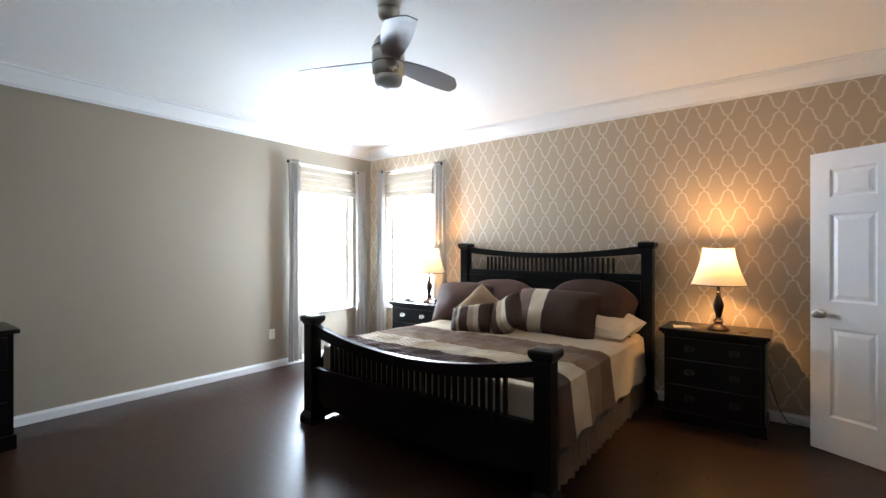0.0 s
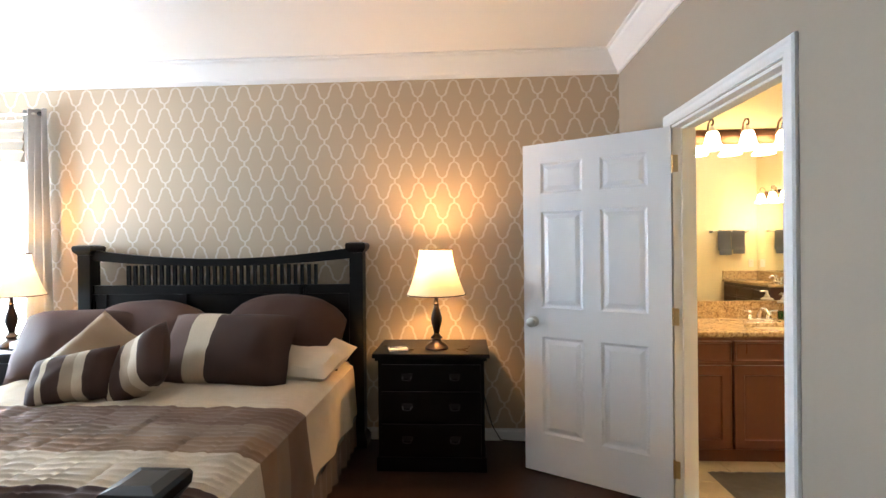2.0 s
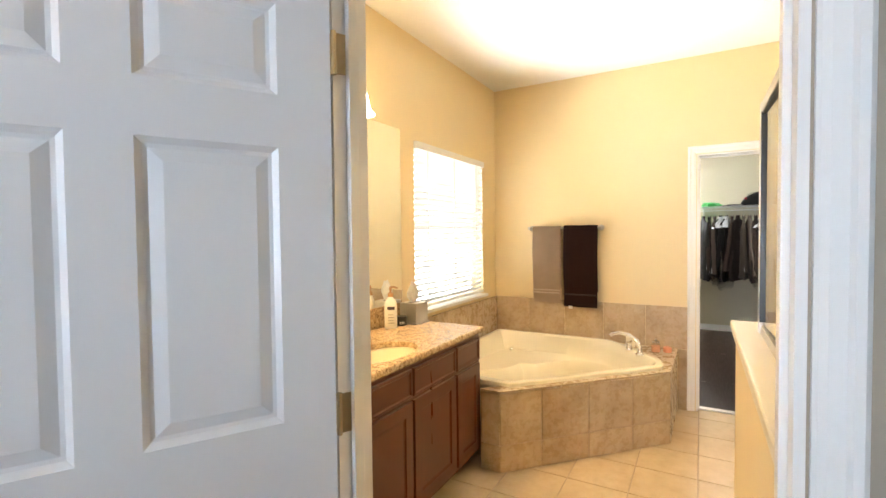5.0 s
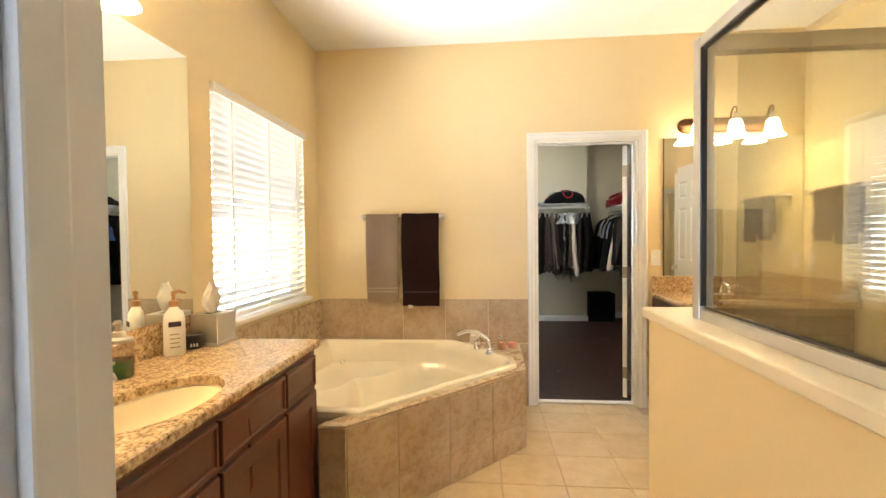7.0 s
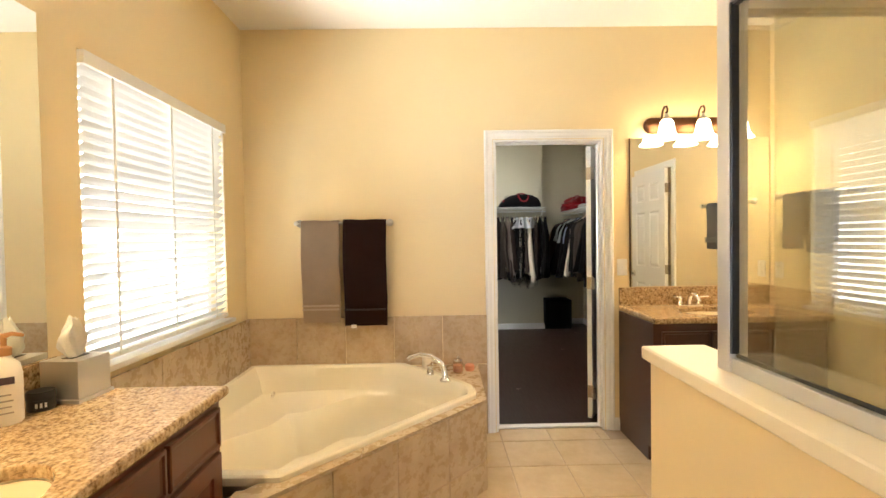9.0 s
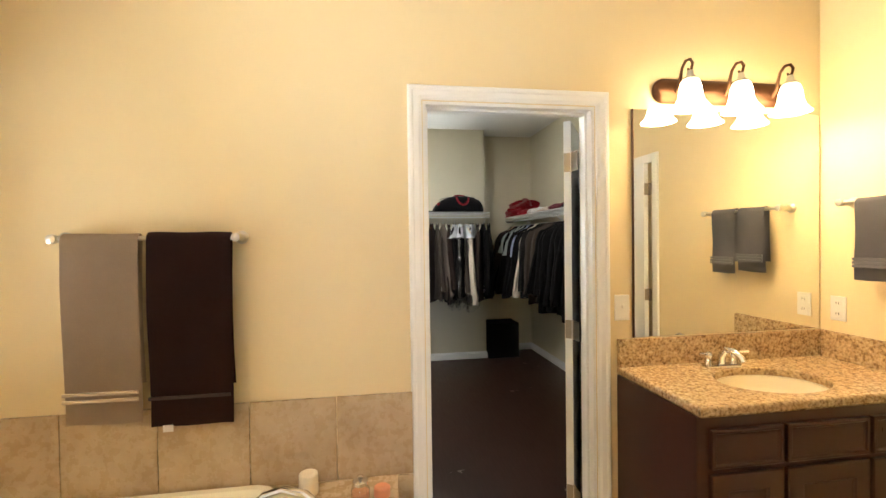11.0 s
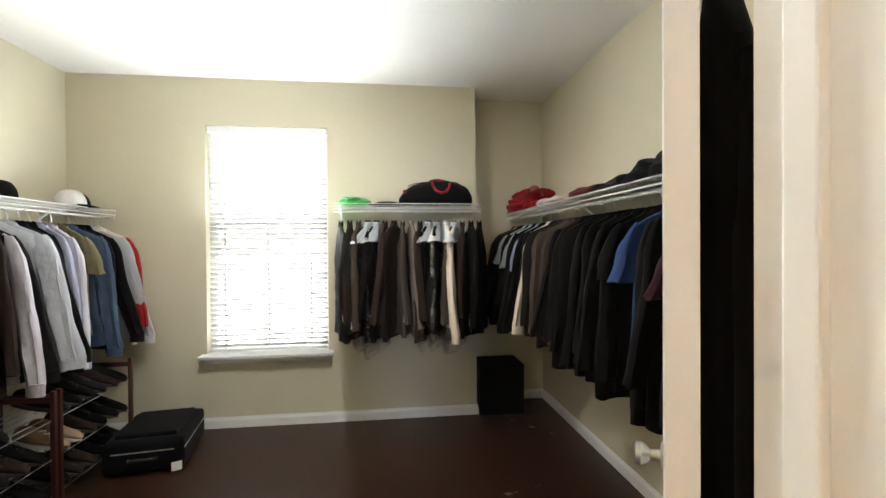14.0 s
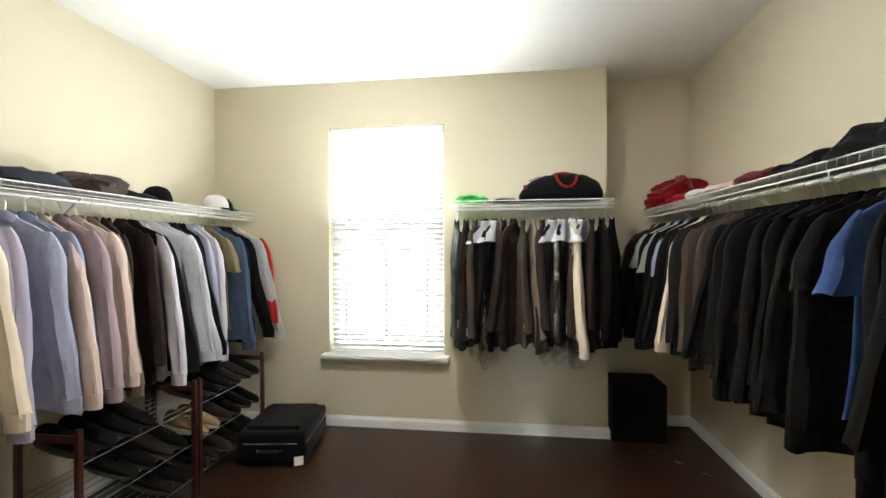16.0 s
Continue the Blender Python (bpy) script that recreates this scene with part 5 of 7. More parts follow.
part("base", lathe([(0.03, 0.0), (0.03, 0.008), (0.02, 0.02)], 18), M_CHROME, fa, "", True)
h = part("handle", lathe([(0.024, 0.0), (0.022, 0.02), (0.014, 0.04), (0.020, 0.055), (0.006, 0.062)], 16, centre=(0.14, 0.09, 0)), M_CHROME, fa, "", True)
part("lever", tube(bmesh.new(), [(0.14, 0.09, 0.05), (0.19, 0.08, 0.06)], 0.007, 8), M_CHROME, h, "", True)

# bath-side jars
M_JARGLASS = clear_glass("jar_glass", (0.93, 0.90, 0.86), 0.03)
t = thing("jar", "clear glass jar of peach bath salts with lid", "jar", (5.62, 4.10, DZ))
part("glass", lathe([(0.030, 0.0), (0.034, 0.01), (0.034, 0.06), (0.026, 0.075)], 20), M_JARGLASS, t, "", True)
part("salts", lathe([(0.028, 0.004), (0.031, 0.012), (0.031, 0.05)], 18), surface("peach_salts", (0.70, 0.36, 0.22), 0.8, var=0.2, fine=200), t, "peach salts", True)
part("lid", lathe([(0.028, 0.076), (0.028, 0.088), (0.008, 0.094), (0.010, 0.108), (0.003, 0.112)], 18), M_CHROME, t, "chrome lid", True)
t = tagged(part("candle", lathe([(0.028, 0), (0.031, 0.005), (0.031, 0.036), (0.026, 0.040), (0.010, 0.036)], 20), surface("coral_wax", (0.75, 0.33, 0.20), 0.5), None, "", True), "small coral pink candle on the tiled tub deck", "candle")
t.location = (5.66, 4.02, DZ)
t = tagged(part("candle", lathe([(0.036, 0), (0.038, 0.004), (0.036, 0.075), (0.030, 0.080), (0.010, 0.074)], 20), surface("ivory_wax", (0.80, 0.72, 0.58), 0.5), None, "", True), "ivory pillar candle on the tub deck", "candle")
t.location = (5.735, 4.30, DZ)


# ---- towels ----
def towel(name, label, x0, x1, y, ztop, zfront, zback, material, rz_place, tag_stripes=()):
    """Folded towel over a bar along local x at local y, front towards -y."""
    t = thing(name, label, "towel", *rz_place)
    bm = bmesh.new()
    n = 18
    prof = [(-0.017, zfront)] + [(-0.017 - 0.002 * math.sin(k), zfront + (ztop - 0.02 - zfront) * k / 8) for k in range(1, 9)] + [(-0.012, ztop - 0.004), (0.0, ztop + 0.004), (0.012, ztop - 0.004)] + [(0.015, ztop - 0.02 - (ztop - 0.02 - zback) * k / 4) for k in range(0, 5)]
    rows = []
    for i in range(n + 1):
        s = i / n
        x = x0 + (x1 - x0) * s
        rows.append([(x + 0.006 * noise.noise((z * 3, s, y * 7)) + (0.004 * math.sin(z * 9) if i in (0, n) else 0), y + p + 0.007 * noise.noise((x * 9, z * 2.4, 3 + y)) * (1 if p < 0 else 0.3), z - 0.006 * noise.noise((x * 7, 2, y))) for p, z in prof])
    loft(bm, rows, False)
    bmesh.ops.solidify(bm, geom=bm.faces[:], thickness=0.011)
    part("cloth", bm, material, t, "", True)
    for z in tag_stripes:
        part("woven_band", cuboid(x0 + 0.004, x1 - 0.004, y - 0.0345, y - 0.027, z - 0.006, z + 0.006, bevel=0.002), surface("band_" + material.name, tuple(min(1, c * 1.15) for c in BANDS[material.name]), 0.5), t, "woven band")
    return t


M_TANTOWEL = fabric("taupe_terry", (0.45, 0.345, 0.25), 0.95, 0.15, 0.08, 140, 0.6)
M_DARKTOWEL = fabric("chocolate_terry", (0.036, 0.016, 0.014), 0.95, 0.2, 0.05, 140, 0.6)
M_GREYTOWEL = fabric("slate_terry", (0.135, 0.135, 0.155), 0.95, 0.15, 0.08, 140, 0.6)
BANDS = {"taupe_terry": (0.48, 0.385, 0.29), "chocolate_terry": (0.03, 0.014, 0.014), "slate_terry": (0.125, 0.125, 0.145)}


def towel_bar(place, rz, length, label):
    t = thing("towel_bar", label, "towel bar", place, rz)
    part("bar", tube(bmesh.new(), [(0, -0.075, 0), (length, -0.075, 0)], 0.009, 12), M_NICKEL, t, "", True)
    for x in (0.0, length):
        part("bracket", lathe([(0.026, 0.0), (0.026, 0.006), (0.016, 0.016), (0.013, 0.06), (0.018, 0.075), (0.016, 0.09), (0.005, 0.094)], 18), M_NICKEL, t, "", True, pose(x, -0.001, 0, 90, 0, 0))
    return t


EB = ((TE, 5.17, 0), -90)        # local x runs south along the east wall
towel_bar((TE, 5.17, 1.487), -90, 0.62, "brushed nickel towel bar on the yellow wall")
towel("towel", "taupe bath towel folded over a nickel bar", 0.03, 0.285, -0.075, 1.502, 0.815, 0.95, M_TANTOWEL, EB, (0.905, 0.93))
towel("towel", "dark chocolate bath towel folded over a nickel bar", 0.31, 0.60, -0.075, 1.504, 0.79, 0.93, M_DARKTOWEL, EB, (0.90,))
part("care_label", cuboid(0.36, 0.395, -0.105, -0.1035, 0.775, 0.80), M_WHITE, bpy.data.objects["towel.001"], "white care label")
SB = ((5.77, TS, 0), 180)        # local x runs west along the south wall
towel_bar((5.67, TS, 1.61), 180, 0.53, "brushed nickel towel bar above the vanity")
towel("towel", "slate grey hand towel folded over a nickel bar", 0.17, 0.35, -0.075, 1.622, 1.27, 1.33, M_GREYTOWEL, SB, (1.33, 1.345, 1.36))
towel("towel", "slate grey hand towel folded over a nickel bar", 0.37, 0.55, -0.075, 1.624, 1.25, 1.32, M_GREYTOWEL, SB, (1.31, 1.325, 1.34))

wall_plate((TE - 0.001, 2.93, 1.15), -90, "white light switch beside the mirror", "switch")
wall_plate((5.74, TS + 0.001, 1.12), 180, "white outlet above the granite splash", "outlet")

# ---- shower half wall and glass ----
PY0, PY1, PX1 = 3.54, 3.675, 3.84
setting("wall_shower_half", cuboid(TW, PX1, PY0, PY1, 0.0, 1.045), M_YELLOW, "warm yellow painted half wall")
setting("trim_half_wall_cap", cuboid(TW, PX1 + 0.018, PY0 - 0.018, PY1 + 0.018, 1.045, 1.08, bevel=0.010, seg=3), surface("cream_cap_paint", (0.76, 0.69, 0.54), 0.35, var=0.02), "cream painted cap on the half wall")
sh = thing("shower_enclosure", "aluminium framed glass shower panels on a half wall", "shower screen")
GX, GY, GT = 3.625, 3.602, 1.875


def frame_bars(bars):
    bm = bmesh.new()
    for b_ in bars:
        box(bm, *b_, bevel=0.003)
    return bm


part("corner_post", frame_bars([(GX - 0.020, GX + 0.020, GY - 0.020, GY + 0.020, 1.081, GT)]), M_SILVER, sh)
part("panel_frame", frame_bars([(TW + 0.001, GX - 0.021, GY - 0.016, GY + 0.016, 1.081, 1.112), (TW + 0.001, GX - 0.021, GY - 0.018, GY + 0.018, GT - 0.032, GT), (TW + 0.001, TW + 0.026, GY - 0.012, GY + 0.012, 1.113, GT - 0.033)]), M_SILVER, sh)
part("gasket", frame_bars([(TW + 0.027, GX - 0.0215, GY + 0.002, GY + 0.007, 1.113, 1.121), (GX - 0.0265, GX - 0.0205, GY + 0.002, GY + 0.0195, 1.121, GT - 0.033), (TW + 0.027, GX - 0.0215, GY + 0.002, GY + 0.0165, GT - 0.041, GT - 0.033)]), M_BLACK, sh, "dark rubber gasket")
bm = cuboid(-0.48, 0.48, -0.0025, 0.0025, 1.113, GT - 0.033)
bm.transform(pose((TW + GX + 0.005) / 2, GY - 0.003, 0, 0, 0, 1.3))
g = part("glass_panel", bm, M_SHOWER, sh)
g.visible_shadow = False
part("header", frame_bars([(GX - 0.02, GX + 0.02, TS + 0.002, GY - 0.021, GT - 0.045, GT), (GX - 0.02, GX + 0.02, TS + 0.002, PY0 - 0.002, 0.09, 0.13)]), M_SILVER, sh)
part("curb", cuboid(GX - 0.06, GX + 0.06, TS + 0.002, PY0 - 0.001, 0.0, 0.089, bevel=0.006), M_TUBTILE, sh, "stone tiled shower curb")
g = part("glass_door", cuboid(GX - 0.003, GX + 0.003, TS + 0.01, PY0 - 0.03, 0.131, GT - 0.046), M_SHOWER, sh)
g.visible_shadow = False
setting("floor_shower", cuboid(TW, GX - 0.061, TS, PY0, -0.003, 0.03), M_TUBTILE, "stone tiled shower floor")

# ---- things on the first vanity ----
CZ = 0.861
t = thing("soap_dispenser", "clear glass soap dispenser half full of green soap", "soap dispenser", (3.685, 5.45, CZ), 200)
part("glass", lathe([(0.040, 0.0), (0.044, 0.006), (0.044, 0.115), (0.038, 0.122)], 24), M_JARGLASS, t, "", True)
part("soap", lathe([(0.038, 0.004), (0.041, 0.008), (0.041, 0.062)], 22), surface("green_soap", (0.010, 0.075, 0.018), 0.15, var=0.1, bump=0), t, "green liquid soap", True)
part("collar", lathe([(0.042, 0.1225), (0.042, 0.132), (0.022, 0.138), (0.018, 0.155), (0.012, 0.158), (0.010, 0.175)], 20), M_NICKEL, t, "nickel collar", True)
part("nozzle", tube(bmesh.new(), [(0, 0, 0.172), (0, 0, 0.186), (0.02, 0, 0.19), (0.045, 0, 0.184)], 0.008, 8, [1.2, 1.2, 0.9, 0.6]), M_NICKEL, t, "", True)
t = thing("lotion_bottle", "white pump lotion bottle with tan pump", "bottle", (3.975, 5.462, CZ), -50)
bm = bmesh.new()
loft(bm, [[(a * math.cos(2 * math.pi * k / 24), b * math.sin(2 * math.pi * k / 24), z) for k in range(24)] for a, b, z in ((0.034, 0.024, 0), (0.039, 0.028, 0.006), (0.039, 0.028, 0.142), (0.034, 0.026, 0.170), (0.018, 0.018, 0.187), (0.015, 0.015, 0.196))], True, True, True)
part("bottle", bm, M_WHITE, t, "", True)
M_TANPLASTIC = surface("tan_plastic", (0.42, 0.22, 0.09), 0.4)
part("cap", lathe([(0.018, 0.196), (0.018, 0.218), (0.007, 0.222), (0.007, 0.242)], 16), M_TANPLASTIC, t, "tan pump collar", True)
part("nozzle", tube(bmesh.new(), [(0, 0, 0.24), (0, 0, 0.252), (0.018, 0, 0.256), (0.044, 0, 0.247)], 0.006, 8, [1.6, 1.6, 1.1, 0.8]), M_TANPLASTIC, t, "tan pump nozzle", True)
part("label", cuboid(-0.022, 0.022, -0.0305, -0.0278, 0.118, 0.138), surface("dark_label", (0.05, 0.03, 0.04), 0.5), t, "dark printed label")
for k in range(4):
    part("printed_line", cuboid(-0.018, 0.018 - 0.004 * (k % 2), -0.0300, -0.0278, 0.035 + 0.017 * k, 0.039 + 0.017 * k), surface("grey_print", (0.35, 0.33, 0.31), 0.6), t)
t = thing("cosmetic_jar", "squat black cosmetic jar with pale lettering bars", "jar", (4.09, 5.462, CZ), -50)
part("jar", lathe([(0.033, 0), (0.036, 0.004), (0.036, 0.032), (0.034, 0.034)], 24), M_BLACK, t, "", True)
part("lid", lathe([(0.037, 0.035), (0.037, 0.054), (0.034, 0.058)], 24), M_BLACK, t, "black lid", True)
for k in range(3):
    part("printed_bar", cuboid(-0.014 + k * 0.011, -0.008 + k * 0.011, -0.0368, -0.0345, 0.012, 0.026), M_WHITE, t)
t = thing("tissue_box", "brushed silver tissue box cover with a tissue pulled up", "tissue box", (4.198, 5.437, CZ), -4)
bm = cuboid(-0.065, 0.065, -0.065, 0.065, 0.012, 0.135, bevel=0.003)
part("cover", bm, M_SILVER, t)
part("foot", cuboid(-0.072, 0.072, -0.072, 0.072, 0.0, 0.012, bevel=0.003), M_SILVER, t)
part("slot", cuboid(-0.035, 0.035, -0.018, 0.018, 0.1352, 0.137), M_BLACK, t, "dark slot")
bm = bmesh.new()
rings = []
for j in range(13):
    f = j / 12
    wide = 0.026 + 0.026 * math.sin(math.pi * min(1.0, f * 1.25)) - 0.030 * max(0.0, f - 0.55)
    rings.append([(wide * (1 + 0.30 * noise.noise((math.cos(a) * 2, math.sin(a) * 2, f * 4))) * math.cos(a) - 0.016 * f, (0.010 + 0.012 * math.sin(math.pi * f)) * (1 + 0.7 * math.cos(3 * a + 2.5 * f)) * math.sin(a) + 0.006 * math.sin(5 * f), 0.137 + 0.128 * f * (1 + 0.16 * noise.noise((math.cos(a) * 3, math.sin(a) * 3, 7.0)))) for a in (2 * math.pi * k / 22 for k in range(22))])
loft(bm, rings, True, False, True)
part("tissue", bm, see_through("tissue_paper", (0.88, 0.87, 0.84), 0.3, 0.9), t, "white crumpled tissue", True)

# rug in front of the first vanity
t = thing("bath_rug", "grey-brown bath rug on the tiled floor", "rug", (3.28, 4.66, 0.001))
bm = bmesh.new()
nx, ny = 44, 26
grid = []
for j in range(ny + 1):
    grid.append([(-0.42 + 0.84 * i / nx, -0.26 + 0.52 * j / ny, 0.016 + 0.004 * noise.noise((i * 0.9, j * 0.9, 0)) if 0 < i < nx and 0 < j < ny else 0.004) for i in range(nx + 1)])
loft(bm, grid, False)
bmesh.ops.solidify(bm, geom=bm.faces[:], thickness=0.0035)
part("woven_mat", bm, fabric("rug_pile", (0.20, 0.165, 0.13), 0.95, 0.25, 0.4, 90, 0.9), t, "", True)

# ---- closet ----
def wire_shelf(name, label, origin, rz, length, depth, brackets):
    """Ventilated shelf: local x along the wall from 0, wall at y = 0, front at y = -depth, top at z = 0."""
    t = thing(name, label, "shelf", origin, rz, "wire closet shelves")
    bm = bmesh.new()

    def bar(p, q, r):
        p, q = Vector(p), Vector(q)
        d = (q - p).normalized()
        a = d.orthogonal().normalized() * r
        b = d.cross(a).normalized() * r
        loft(bm, [[p + a, p + b, p - a, p - b], [q + a, q + b, q - a, q - b]], True, True, True)
    for k in range(int(length / 0.0254) + 1):
        x = min(0.003 + k * 0.0254, length - 0.003)
        bar((x, -0.004, 0), (x, -depth, 0), 0.0013)
        if k % 2 == 0:
            bar((x, -depth, 0.001), (x, -depth, -0.034), 0.0012)
    tagged(part("wire_deck", bm, M_WIRE, t), "", "", "", "stuff")
    for y, z, r in ((-depth, 0.003, 0.0032), (-depth, -0.034, 0.0032), (-depth * 0.66, -0.003, 0.003), (-depth * 0.33, -0.003, 0.003), (-0.006, -0.003, 0.003)):
        part("rail_wire", tube(bmesh.new(), [(0, y, z), (length, y, z)], r, 6), M_WIRE, t)
    part("hang_rod", tube(bmesh.new(), [(0, -depth + 0.035, -0.055), (length, -depth + 0.035, -0.055)], 0.008, 8), M_WIRE, t, "white hanging rod", True)
    for x in brackets:
        part("brace", tube(bmesh.new(), [(x, -depth + 0.01, -0.036), (x, -0.004, -0.30)], 0.006, 6), M_WIRE, t, "diagonal brace")
    for k in range(int(length / 0.30) + 1):
        x = min(length - 0.02, 0.05 + 0.30 * k)
        part("rod_hook", tube(bmesh.new(), [(x, -depth, -0.034), (x, -depth - 0.002, -0.06), (x, -depth + 0.03, -0.072), (x, -depth + 0.05, -0.055)], 0.003, 6), M_WIRE, t)
    return t


SHZ = 1.775
wire_shelf("wire_shelf", "white wire closet shelf above hanging shirts", (6.35, KN, SHZ - 0.02), 0, KE - 6.36, 0.355, (0.6, 1.5, 2.4))
wire_shelf("wire_shelf", "white wire closet shelf with a black duffel bag", (KE, 3.815, SHZ + 0.015), -90, 3.815 - 2.67, 0.355, (0.06, 1.10))
wire_shelf("wire_shelf", "white wire closet shelf above hanging jackets", (KE2, KS, SHZ - 0.02), 180, KE2 - 6.55, 0.355, (0.7, 1.6, 2.5))

M_HOOK = surface("hanger_steel", (0.62, 0.62, 0.60), 0.35, 1.0, var=0.05, bump=0)
M_WHANGER = surface("white_hanger_plastic", (0.75, 0.74, 0.72), 0.4, var=0.02)
M_BHANGER = surface("brown_hanger_wood", (0.26, 0.12, 0.05), 0.4, var=0.2)
CLOTHS = {
    "white": (0.68, 0.66, 0.64), "cream": (0.66, 0.58, 0.40), "ivory": (0.66, 0.56, 0.44), "beige": (0.50, 0.39, 0.28),
    "lavender": (0.36, 0.33, 0.42), "pale_blue": (0.34, 0.355, 0.46), "blue_grey": (0.22, 0.25, 0.34), "pink_beige": (0.52, 0.41, 0.37),
    "rose": (0.33, 0.25, 0.28), "taupe": (0.16, 0.125, 0.10), "dark_brown": (0.024, 0.0155, 0.0125), "black": (0.0042, 0.0036, 0.0035),
    "charcoal": (0.013, 0.0115, 0.0105), "lilac_white": (0.52, 0.49, 0.54), "pale_grey": (0.42, 0.43, 0.46), "navy": (0.005, 0.007, 0.014),
    "olive": (0.155, 0.128, 0.072), "denim": (0.055, 0.082, 0.13), "silver": (0.40, 0.40, 0.42), "red": (0.30, 0.018, 0.018),
    "brown_grey": (0.050, 0.038, 0.030), "sage_grey": (0.25, 0.27, 0.26), "blue": (0.030, 0.056, 0.15), "tan": (0.30, 0.20, 0.12), "plum": (0.03, 0.010, 0.014),
}
WORDS = {k: k.replace("_", " ") for k in CLOTHS}


def cloth(kind):
    """Woven cloth with a fine weave and soft creases that run down and across it."""
    name = kind + "_clothing"
    if name in MATS:
        return MATS[name]
    m = fabric(name, CLOTHS[kind], 0.9, 0.2, 0.006, 200, 0.35)
    nt = m.node_tree
    weave = [n for n in nt.nodes if n.type == "BUMP"][0]
    crease = nt.nodes.new("ShaderNodeBump")
    crease.inputs["Strength"].default_value, crease.inputs["Distance"].default_value = 0.5, 0.03
    down = noise_of(nt, 9, 3.0, 0.5, stretch=(1.0, 1.0, 0.5))
    across = noise_of(nt, 10, 2.0, 0.5, stretch=(0.5, 0.5, 1.4))
    nt.links.new(maths(nt, "MULTIPLY_ADD", across, 0.5, down), crease.inputs["Height"])
    nt.links.new(crease.outputs["Normal"], weave.inputs["Normal"])
    return m


def tube_cloth(centre, sizes, n, seed, fold):
    """A hollow length of cloth: centre and half sizes at each level, with long folds."""
    rings = []
    for j, ((cx, cy, z), (a, b)) in enumerate(zip(centre, sizes)):
        f = j / max(1, len(centre) - 1)
        ring = []
        for k in range(n):
            g = 2 * math.pi * k / n
            w = 1 + fold * f * math.sin(5 * g + seed) + fold * 0.7 * noise.noise((math.cos(g) * 1.6 + seed, math.sin(g) * 1.6, z * 2.2)) + fold * 0.9 * noise.noise((math.cos(g) * 2.5 + z * 3, math.sin(g) * 5 + seed, z * 11))
            c, s = math.cos(g), math.sin(g)
            ring.append((cx + a * w * math.copysign(abs(c) ** 0.8, c), cy + b * (1 + 0.05 * (w - 1)) * math.copysign(abs(s) ** 0.8, s), z + 0.006 * math.sin(3 * g + seed) * (f > 0.95)))
        rings.append(ring)
    return rings


